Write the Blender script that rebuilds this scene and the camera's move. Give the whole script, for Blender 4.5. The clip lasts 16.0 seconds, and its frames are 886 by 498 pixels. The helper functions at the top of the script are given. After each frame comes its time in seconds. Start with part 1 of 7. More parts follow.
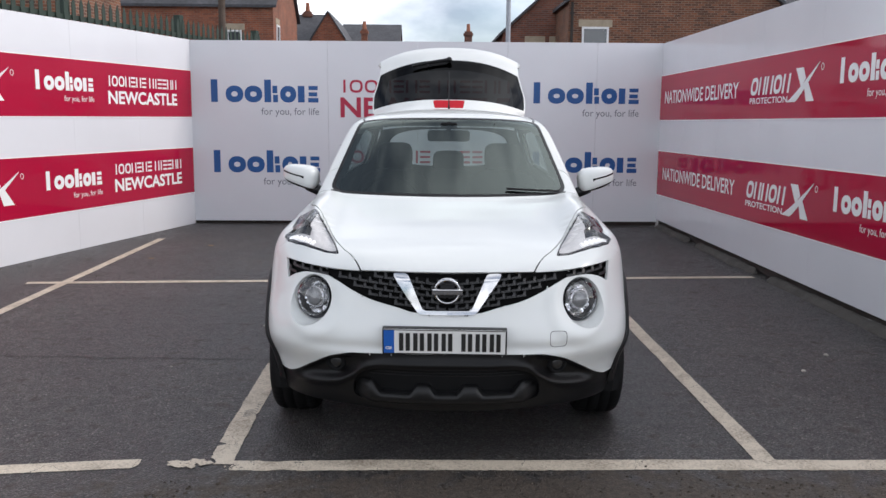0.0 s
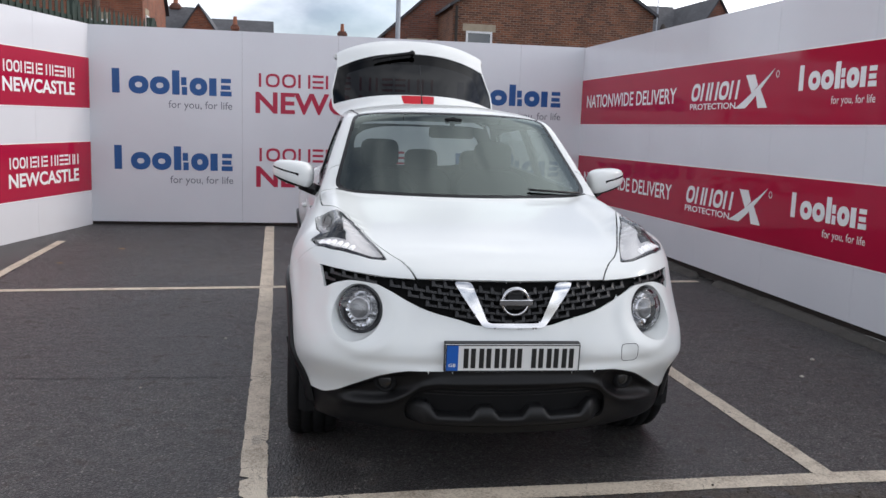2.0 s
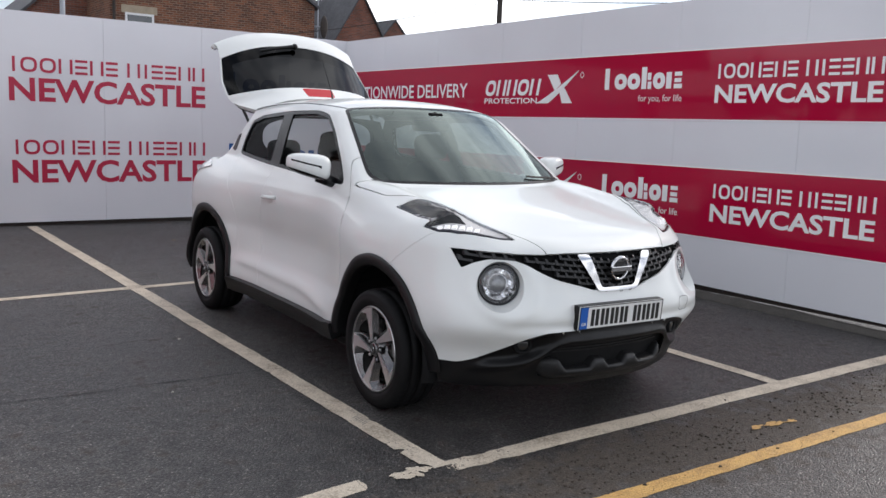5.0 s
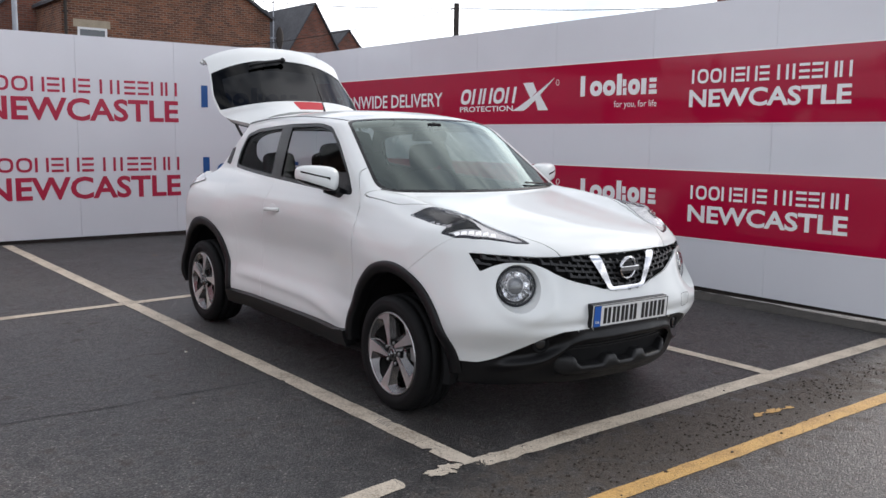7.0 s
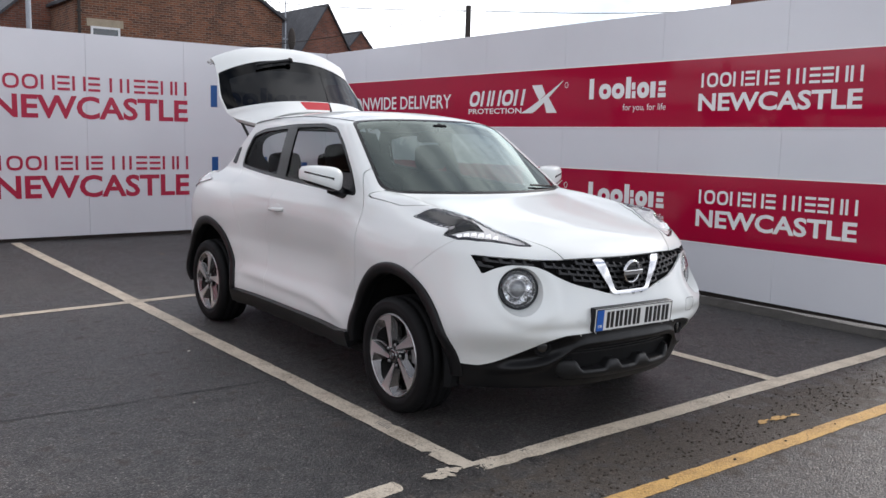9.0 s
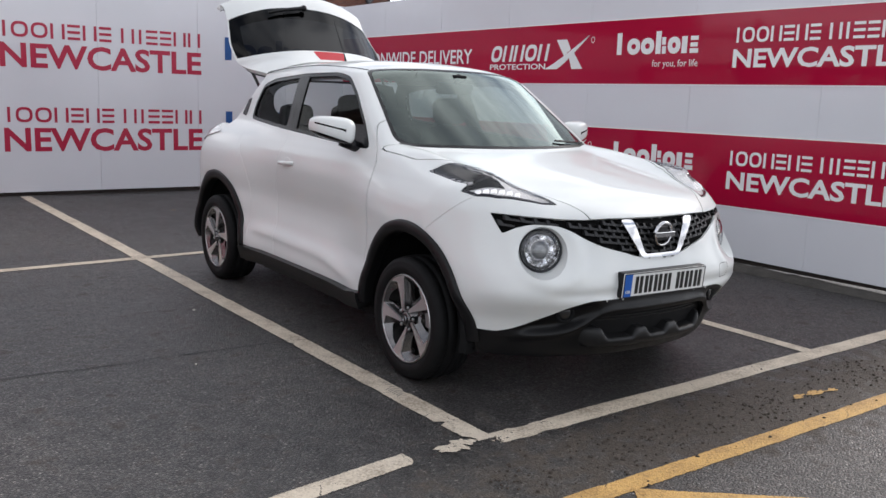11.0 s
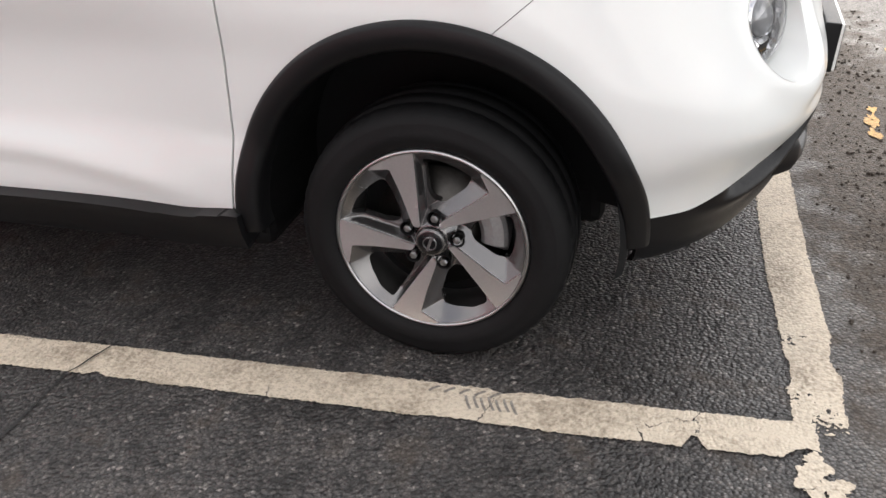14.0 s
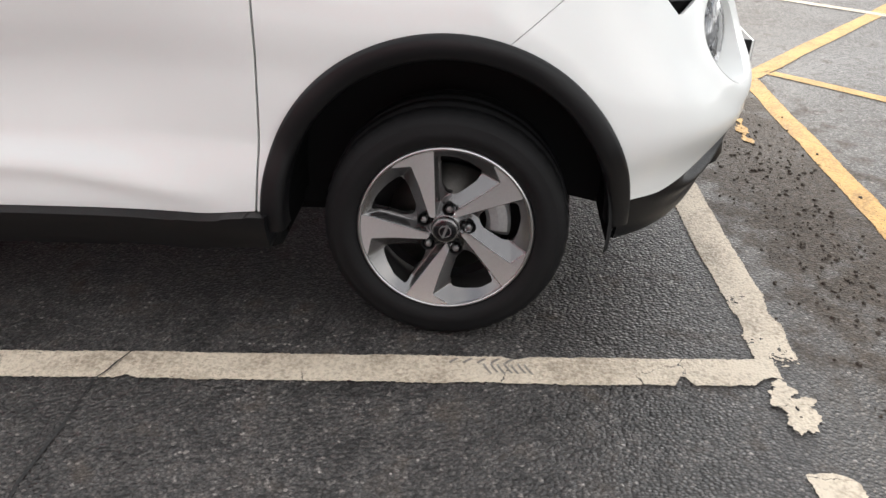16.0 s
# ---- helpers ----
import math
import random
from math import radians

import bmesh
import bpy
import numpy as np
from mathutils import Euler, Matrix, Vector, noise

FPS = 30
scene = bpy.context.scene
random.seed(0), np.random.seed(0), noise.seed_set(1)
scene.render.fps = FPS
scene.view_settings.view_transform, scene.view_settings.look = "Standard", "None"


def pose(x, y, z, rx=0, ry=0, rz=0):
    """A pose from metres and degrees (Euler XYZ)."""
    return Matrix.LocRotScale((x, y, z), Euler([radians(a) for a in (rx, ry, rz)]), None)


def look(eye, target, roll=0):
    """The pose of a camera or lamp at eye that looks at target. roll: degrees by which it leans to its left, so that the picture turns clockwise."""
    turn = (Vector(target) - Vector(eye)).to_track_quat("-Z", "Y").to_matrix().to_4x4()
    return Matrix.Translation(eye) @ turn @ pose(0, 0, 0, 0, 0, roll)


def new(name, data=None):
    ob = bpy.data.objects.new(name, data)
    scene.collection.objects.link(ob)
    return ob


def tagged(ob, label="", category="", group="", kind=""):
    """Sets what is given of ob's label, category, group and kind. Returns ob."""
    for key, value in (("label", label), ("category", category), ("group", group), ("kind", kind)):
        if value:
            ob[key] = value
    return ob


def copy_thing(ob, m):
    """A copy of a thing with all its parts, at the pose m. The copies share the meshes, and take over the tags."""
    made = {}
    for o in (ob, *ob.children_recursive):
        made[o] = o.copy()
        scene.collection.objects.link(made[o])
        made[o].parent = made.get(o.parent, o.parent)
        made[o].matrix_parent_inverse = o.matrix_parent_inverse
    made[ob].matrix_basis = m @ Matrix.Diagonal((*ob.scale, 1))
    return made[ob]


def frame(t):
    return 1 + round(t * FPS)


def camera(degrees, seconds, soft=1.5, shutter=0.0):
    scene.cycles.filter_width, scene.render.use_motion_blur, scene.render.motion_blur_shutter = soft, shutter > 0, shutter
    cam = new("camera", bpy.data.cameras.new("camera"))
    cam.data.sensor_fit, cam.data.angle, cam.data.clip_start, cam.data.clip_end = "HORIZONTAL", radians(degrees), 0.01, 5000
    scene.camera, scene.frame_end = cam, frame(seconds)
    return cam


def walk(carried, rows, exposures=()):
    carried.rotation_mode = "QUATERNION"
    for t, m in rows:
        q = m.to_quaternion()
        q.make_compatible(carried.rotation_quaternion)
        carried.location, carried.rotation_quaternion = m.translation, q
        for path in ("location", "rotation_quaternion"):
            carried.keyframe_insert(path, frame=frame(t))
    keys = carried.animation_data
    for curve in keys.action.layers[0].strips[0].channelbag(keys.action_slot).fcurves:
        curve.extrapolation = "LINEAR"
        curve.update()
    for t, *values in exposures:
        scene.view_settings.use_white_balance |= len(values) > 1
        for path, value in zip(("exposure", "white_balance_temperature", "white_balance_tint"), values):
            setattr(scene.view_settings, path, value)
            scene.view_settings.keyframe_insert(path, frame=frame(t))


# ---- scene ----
cam = camera(54.2, 16.0)
PATH = [
    (0, (0.154, 0.183, 1.543), (0.189, 2.158, 1.232), 0.5),
    (0.5, (0.152, 0.281, 1.538), (0.188, 2.254, 1.219), 1.0),
    (1, (0.091, 0.382, 1.52), (0.15, 2.356, 1.204), 1.3),
    (1.5, (-0.259, 0.607, 1.517), (-0.067, 2.573, 1.205), 1.1),
    (2, (-0.637, 0.627, 1.481), (-0.282, 2.573, 1.183), 2.0),
    (2.5, (-1.063, 0.734, 1.46), (-0.529, 2.636, 1.15), 2.7),
    (3, (-1.453, 0.768, 1.461), (-0.775, 2.622, 1.14), 2.5),
    (3.5, (-1.844, 0.8, 1.457), (-0.998, 2.582, 1.13), 2.4),
    (4, (-2.225, 0.89, 1.451), (-1.247, 2.603, 1.125), 2.8),
    (6.5, (-3.116, 1.072, 1.438), (-1.874, 2.616, 1.168), 1.1),
    (7, (-3.12, 1.075, 1.446), (-1.885, 2.624, 1.173), 1.1),
    (7.5, (-3.111, 1.068, 1.443), (-1.889, 2.629, 1.176), 1.3),
    (8, (-3.091, 1.068, 1.442), (-1.869, 2.629, 1.175), 1.5),
    (10.5, (-3.007, 1.111, 1.43), (-1.814, 2.692, 1.149), 1.9),
    (11, (-2.901, 1.283, 1.379), (-1.724, 2.86, 1.024), 2.4),
    (11.5, (-2.747, 1.716, 1.351), (-1.566, 3.26, 0.882), 1.6),
    (12, (-2.515, 2.245, 1.306), (-1.327, 3.754, 0.749), 1.4),
    (12.5, (-2.338, 2.797, 1.274), (-1.087, 4.203, 0.598), -0.3),
    (13, (-2.185, 3.368, 1.212), (-0.799, 4.553, 0.391), -1.4),
    (13.5, (-2.139, 3.809, 1.171), (-0.572, 4.667, 0.272), -2.7),
    (14, (-2.175, 4.17, 1.196), (-0.494, 4.637, 0.217), -3.1),
    (14.5, (-2.326, 4.369, 1.227), (-0.597, 4.623, 0.253), -3.0),
    (15, (-2.514, 4.524, 1.238), (-0.745, 4.633, 0.311), -2.3),
    (15.5, (-2.573, 4.593, 1.232), (-0.79, 4.626, 0.326), -1.1),
    (16, (-2.512, 4.556, 1.213), (-0.73, 4.632, 0.309), -0.3),
]
walk(cam, [(t, look(eye, target, roll)) for t, eye, target, roll in PATH],
     [(0, -0.02, 6150, 12), (3, -0.10, 6150, 12), (4, -0.08, 6200, 12), (6.5, -0.04, 6200, 12), (8, -0.04, 6200, 12), (11, -0.02, 6250, 12), (12, 0.08, 6650, 14), (12.5, 0.17, 6700, 13), (13, 0.41, 6850, 15), (13.5, 0.66, 6850, 14), (14, 0.76, 6750, 12), (15, 0.82, 6700, 11), (16, 0.75, 6700, 10)])

# ---- light ----
world = bpy.data.worlds.new("sky")
scene.world = world
world.use_nodes = True
SUN_EL, SUN_AZ = 31.0, 85.0          # degrees; azimuth clockwise from +y
def make_sky():
    nt = world.node_tree
    nt.nodes.clear()
    out = nt.nodes.new("ShaderNodeOutputWorld")
    bg = nt.nodes.new("ShaderNodeBackground")
    sky = nt.nodes.new("ShaderNodeTexSky")
    sky.sky_type = "NISHITA"
    sky.sun_disc = False
    sky.sun_elevation = radians(SUN_EL)
    sky.sun_rotation = radians(SUN_AZ)
    co = nt.nodes.new("ShaderNodeTexCoord")
    mp = nt.nodes.new("ShaderNodeMapping")
    mp.inputs["Scale"].default_value = (1.0, 1.0, 2.0)
    no = nt.nodes.new("ShaderNodeTexNoise")
    no.inputs["Scale"].default_value = 2.0
    no.inputs["Detail"].default_value = 7
    no.inputs["Roughness"].default_value = 0.55
    rp = nt.nodes.new("ShaderNodeValToRGB")
    rp.color_ramp.elements[0].position = 0.28
    rp.color_ramp.elements[1].position = 0.52
    cl = nt.nodes.new("ShaderNodeTexNoise")
    cl.inputs["Scale"].default_value = 4.2
    cl.inputs["Detail"].default_value = 6
    cm = nt.nodes.new("ShaderNodeValToRGB")
    cm.color_ramp.elements[0].position = 0.34
    cm.color_ramp.elements[0].color = (2.5, 2.75, 3.3, 1)
    cm.color_ramp.elements[1].position = 0.62
    cm.color_ramp.elements[1].color = (11.5, 11.5, 11.4, 1)
    mix = nt.nodes.new("ShaderNodeMix")
    mix.data_type = "RGBA"
    L = nt.links.new
    L(co.outputs["Generated"], mp.inputs["Vector"])
    L(mp.outputs["Vector"], no.inputs["Vector"])
    L(mp.outputs["Vector"], cl.inputs["Vector"])
    L(no.outputs["Fac"], rp.inputs["Fac"])
    L(cl.outputs["Fac"], cm.inputs["Fac"])
    L(rp.outputs["Color"], mix.inputs[0])
    L(sky.outputs["Color"], mix.inputs[6])
    # cloud glows brighter towards the veiled sun
    dot = nt.nodes.new("ShaderNodeVectorMath")
    dot.operation = "DOT_PRODUCT"
    dot.inputs[1].default_value = (math.sin(radians(SUN_AZ)) * math.cos(radians(SUN_EL)), math.cos(radians(SUN_AZ)) * math.cos(radians(SUN_EL)), math.sin(radians(SUN_EL)))
    L(co.outputs["Generated"], dot.inputs[0])
    lift = nt.nodes.new("ShaderNodeMapRange")
    lift.interpolation_type = "SMOOTHSTEP"
    for k, v in (("From Min", 0.35), ("From Max", 1.0), ("To Min", 0.92), ("To Max", 1.25)):
        lift.inputs[k].default_value = v
    L(dot.outputs["Value"], lift.inputs["Value"])
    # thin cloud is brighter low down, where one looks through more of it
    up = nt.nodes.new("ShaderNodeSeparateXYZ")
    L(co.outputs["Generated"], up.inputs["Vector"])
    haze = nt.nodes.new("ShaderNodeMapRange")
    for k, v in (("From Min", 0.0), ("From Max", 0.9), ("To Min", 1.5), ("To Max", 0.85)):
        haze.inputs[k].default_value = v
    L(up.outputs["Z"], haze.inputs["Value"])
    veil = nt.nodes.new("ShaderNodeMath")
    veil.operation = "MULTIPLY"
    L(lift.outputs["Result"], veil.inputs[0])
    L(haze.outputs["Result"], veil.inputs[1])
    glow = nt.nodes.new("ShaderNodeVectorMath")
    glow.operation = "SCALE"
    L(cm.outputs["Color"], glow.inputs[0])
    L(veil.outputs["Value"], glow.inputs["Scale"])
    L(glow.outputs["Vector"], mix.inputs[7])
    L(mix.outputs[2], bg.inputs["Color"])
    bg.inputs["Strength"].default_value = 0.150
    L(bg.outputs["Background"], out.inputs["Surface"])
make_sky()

sun = new("sun", bpy.data.lights.new("sun", "SUN"))
sun.data.energy = 1.7
sun.data.angle = radians(16)
sun.data.color = (1.0, 0.90, 0.78)
_a, _e = radians(SUN_AZ), radians(SUN_EL)
sun.matrix_world = look((20 * math.sin(_a) * math.cos(_e), 20 * math.cos(_a) * math.cos(_e), 20 * math.sin(_e)), (0, 0, 0))

# ---- materials ----
def mat(name, color, rough=0.5, metal=0.0, coat=0.0, coat_rough=0.03, spec=0.5,
        var=0.0, var_scale=3.0, grain=0.0, grain_scale=150.0, bump=0.0, bump_scale=200.0, rough_var=0.0, tint=None):
    """A surface with two scales of variation, fine relief and uneven gloss."""
    m = bpy.data.materials.new(name)
    m.use_nodes = True
    nt = m.node_tree
    L = nt.links.new
    b = nt.nodes["Principled BSDF"]
    b.inputs["Base Color"].default_value = (*color, 1)
    b.inputs["Roughness"].default_value = rough
    b.inputs["Metallic"].default_value = metal
    b.inputs["Coat Weight"].default_value = coat
    b.inputs["Coat Roughness"].default_value = coat_rough
    b.inputs["Specular IOR Level"].default_value = spec
    co = nt.nodes.new("ShaderNodeTexCoord")
    if var or grain or rough_var:
        n1 = nt.nodes.new("ShaderNodeTexNoise")
        n1.inputs["Scale"].default_value = var_scale
        n1.inputs["Detail"].default_value = 6
        n2 = nt.nodes.new("ShaderNodeTexNoise")
        n2.inputs["Scale"].default_value = grain_scale
        n2.inputs["Detail"].default_value = 3
        L(co.outputs["Object"], n1.inputs["Vector"])
        L(co.outputs["Object"], n2.inputs["Vector"])
        def scaled(node, amount):
            mr = nt.nodes.new("ShaderNodeMapRange")
            mr.inputs["From Min"].default_value = 0.25
            mr.inputs["From Max"].default_value = 0.75
            mr.inputs["To Min"].default_value = 1 - amount
            mr.inputs["To Max"].default_value = 1 + amount
            L(node.outputs["Fac"], mr.inputs["Value"])
            return mr.outputs["Result"]
        mul = nt.nodes.new("ShaderNodeMath")
        mul.operation = "MULTIPLY"
        L(scaled(n1, var), mul.inputs[0])
        L(scaled(n2, grain), mul.inputs[1])
        vm = nt.nodes.new("ShaderNodeVectorMath")
        vm.operation = "SCALE"
        vm.inputs[0].default_value = color
        L(mul.outputs["Value"], vm.inputs["Scale"])
        last = vm.outputs["Vector"]
        if tint:
            mx = nt.nodes.new("ShaderNodeMix")
            mx.data_type = "RGBA"
            rp = nt.nodes.new("ShaderNodeValToRGB")
            rp.color_ramp.elements[0].position = 0.52
            rp.color_ramp.elements[1].position = 0.72
            L(n1.outputs["Fac"], rp.inputs["Fac"])
            L(rp.outputs["Color"], mx.inputs[0])
            L(last, mx.inputs[6])
            mx.inputs[7].default_value = (*tint, 1)
            last = mx.outputs[2]
        L(last, b.inputs["Base Color"])
        if rough_var:
            mr = nt.nodes.new("ShaderNodeMapRange")
            mr.inputs["To Min"].default_value = max(0.0, rough - rough_var)
            mr.inputs["To Max"].default_value = min(1.0, rough + rough_var)
            L(n1.outputs["Fac"], mr.inputs["Value"])
            L(mr.outputs["Result"], b.inputs["Roughness"])
    if bump:
        n3 = nt.nodes.new("ShaderNodeTexNoise")
        n3.inputs["Scale"].default_value = bump_scale
        n3.inputs["Detail"].default_value = 4
        L(co.outputs["Object"], n3.inputs["Vector"])
        bp = nt.nodes.new("ShaderNodeBump")
        bp.inputs["Strength"].default_value = bump
        bp.inputs["Distance"].default_value = 0.004
        L(n3.outputs["Fac"], bp.inputs["Height"])
        L(bp.outputs["Normal"], b.inputs["Normal"])
    return m

def asphalt_material():
    m = bpy.data.materials.new("asphalt")
    m.use_nodes = True
    nt = m.node_tree
    L = nt.links.new
    b = nt.nodes["Principled BSDF"]
    co = nt.nodes.new("ShaderNodeTexCoord")
    st = nt.nodes.new("ShaderNodeTexVoronoi")
    st.inputs["Scale"].default_value = 112
    chip = nt.nodes.new("ShaderNodeTexVoronoi")
    chip.inputs["Scale"].default_value = 340
    big = nt.nodes.new("ShaderNodeTexNoise")
    big.inputs["Scale"].default_value = 0.55
    big.inputs["Detail"].default_value = 8
    big.inputs["Roughness"].default_value = 0.62
    mid = nt.nodes.new("ShaderNodeTexNoise")
    mid.inputs["Scale"].default_value = 9
    mid.inputs["Detail"].default_value = 6
    for n in (st, chip, big, mid):
        L(co.outputs["Object"], n.inputs["Vector"])
    stones = nt.nodes.new("ShaderNodeValToRGB")
    e = stones.color_ramp.elements
    e[0].position, e[0].color = 0.0, (0.0215, 0.0205, 0.0203, 1)
    e[1].position, e[1].color = 1.0, (0.135, 0.124, 0.115, 1)
    e.new(0.55).color = (0.039, 0.0365, 0.0350, 1)
    e.new(0.955).color = (0.060, 0.055, 0.0515, 1)
    sep = nt.nodes.new("ShaderNodeSeparateColor")
    L(st.outputs["Color"], sep.inputs["Color"])
    L(sep.outputs["Red"], stones.inputs["Fac"])
    def ranged(node, lo, hi, a, c):
        mr = nt.nodes.new("ShaderNodeMapRange")
        for k, v in (("From Min", lo), ("From Max", hi), ("To Min", a), ("To Max", c)):
            mr.inputs[k].default_value = v
        L(node.outputs["Fac"], mr.inputs["Value"])
        return mr.outputs["Result"]
    mul = nt.nodes.new("ShaderNodeMath")
    mul.operation = "MULTIPLY"
    L(ranged(big, 0.3, 0.7, 0.66, 2.0), mul.inputs[0])
    L(ranged(mid, 0.3, 0.7, 0.66, 1.42), mul.inputs[1])
    vm = nt.nodes.new("ShaderNodeVectorMath")
    vm.operation = "SCALE"
    L(stones.outputs["Color"], vm.inputs[0])
    chips = nt.nodes.new("ShaderNodeSeparateColor")
    L(chip.outputs["Color"], chips.inputs["Color"])
    sharp = nt.nodes.new("ShaderNodeMapRange")
    sharp.inputs["From Min"].default_value = 0.1
    sharp.inputs["To Min"].default_value = 0.58
    sharp.inputs["To Max"].default_value = 1.85
    L(chips.outputs["Green"], sharp.inputs["Value"])
    both = nt.nodes.new("ShaderNodeMath")
    both.operation = "MULTIPLY"
    L(mul.outputs["Value"], both.inputs[0])
    L(sharp.outputs["Result"], both.inputs[1])
    # dark bitumen between the stones, with the crevices' shade put into its colour
    tar_shade = nt.nodes.new("ShaderNodeMapRange")
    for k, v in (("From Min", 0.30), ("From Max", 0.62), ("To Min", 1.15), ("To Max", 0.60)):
        tar_shade.inputs[k].default_value = v
    L(st.outputs["Distance"], tar_shade.inputs["Value"])
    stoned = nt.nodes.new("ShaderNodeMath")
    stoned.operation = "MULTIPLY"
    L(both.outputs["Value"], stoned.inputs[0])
    L(tar_shade.outputs["Result"], stoned.inputs[1])
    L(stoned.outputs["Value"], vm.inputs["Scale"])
    # a smear of trodden mud in front of the bay
    at = nt.nodes.new("ShaderNodeMapping")
    at.vector_type = "TEXTURE"
    at.inputs["Location"].default_value = (0.7, 3.46, 0)
    at.inputs["Scale"].default_value = (2.6, 0.46, 1)
    L(co.outputs["Object"], at.inputs["Vector"])
    ball = nt.nodes.new("ShaderNodeTexGradient")
    ball.gradient_type = "SPHERICAL"
    L(at.outputs["Vector"], ball.inputs["Vector"])
    smear = nt.nodes.new("ShaderNodeMath")
    smear.operation = "MULTIPLY_ADD"
    smear.inputs[1].default_value = 1.2
    L(ball.outputs["Fac"], smear.inputs[0])
    L(ranged(mid, 0.3, 0.7, -0.7, 0.35), smear.inputs[2])
    edge = nt.nodes.new("ShaderNodeMapRange")
    edge.inputs["From Max"].default_value = 0.5
    edge.inputs["To Max"].default_value = 0.78
    L(smear.outputs["Value"], edge.inputs["Value"])
    mud = nt.nodes.new("ShaderNodeMix")
    mud.data_type = "RGBA"
    L(edge.outputs["Result"], mud.inputs[0])
    L(vm.outputs["Vector"], mud.inputs[6])
    earth = nt.nodes.new("ShaderNodeValToRGB")
    earth.color_ramp.elements[0].position, earth.color_ramp.elements[0].color = 0.36, (0.023, 0.0168, 0.0118, 1)
    earth.color_ramp.elements[1].position, earth.color_ramp.elements[1].color = 0.66, (0.080, 0.061, 0.045, 1)
    soil = nt.nodes.new("ShaderNodeTexNoise")
    soil.inputs["Scale"].default_value = 38
    soil.inputs["Detail"].default_value = 7
    soil.inputs["Roughness"].default_value = 0.7
    L(co.outputs["Object"], soil.inputs["Vector"])
    L(soil.outputs["Fac"], earth.inputs["Fac"])
    L(earth.outputs["Color"], mud.inputs[7])
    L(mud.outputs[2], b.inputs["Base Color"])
    # each stone has a wet polish of its own; the mud is dull
    wet = nt.nodes.new("ShaderNodeMath")
    wet.operation = "MULTIPLY_ADD"
    wet.inputs[1].default_value = 0.22
    L(sep.outputs["Blue"], wet.inputs[0])
    L(ranged(big, 0.32, 0.62, 0.24, 0.46), wet.inputs[2])
    dull = nt.nodes.new("ShaderNodeMath")
    dull.operation = "MULTIPLY_ADD"
    dull.inputs[1].default_value = 0.35
    L(edge.outputs["Result"], dull.inputs[0])
    L(wet.outputs["Value"], dull.inputs[2])
    L(dull.outputs["Value"], b.inputs["Roughness"])
    b.inputs["Specular IOR Level"].default_value = 0.42
    bp = nt.nodes.new("ShaderNodeBump")
    bp.inputs["Strength"].default_value = 1.0
    bp.inputs["Distance"].default_value = 0.0034
    bp.invert = True
    proud = nt.nodes.new("ShaderNodeMath")
    proud.operation = "MULTIPLY_ADD"
    proud.inputs[1].default_value = 0.55
    L(sep.outputs["Green"], proud.inputs[0])
    L(st.outputs["Distance"], proud.inputs[2])
    L(proud.outputs["Value"], bp.inputs["Height"])
    bp2 = nt.nodes.new("ShaderNodeBump")
    bp2.inputs["Strength"].default_value = 0.35
    bp2.inputs["Distance"].default_value = 0.01
    L(mid.outputs["Fac"], bp2.inputs["Height"])
    L(bp.outputs["Normal"], bp2.inputs["Normal"])
    L(bp2.outputs["Normal"], b.inputs["Normal"])
    return m

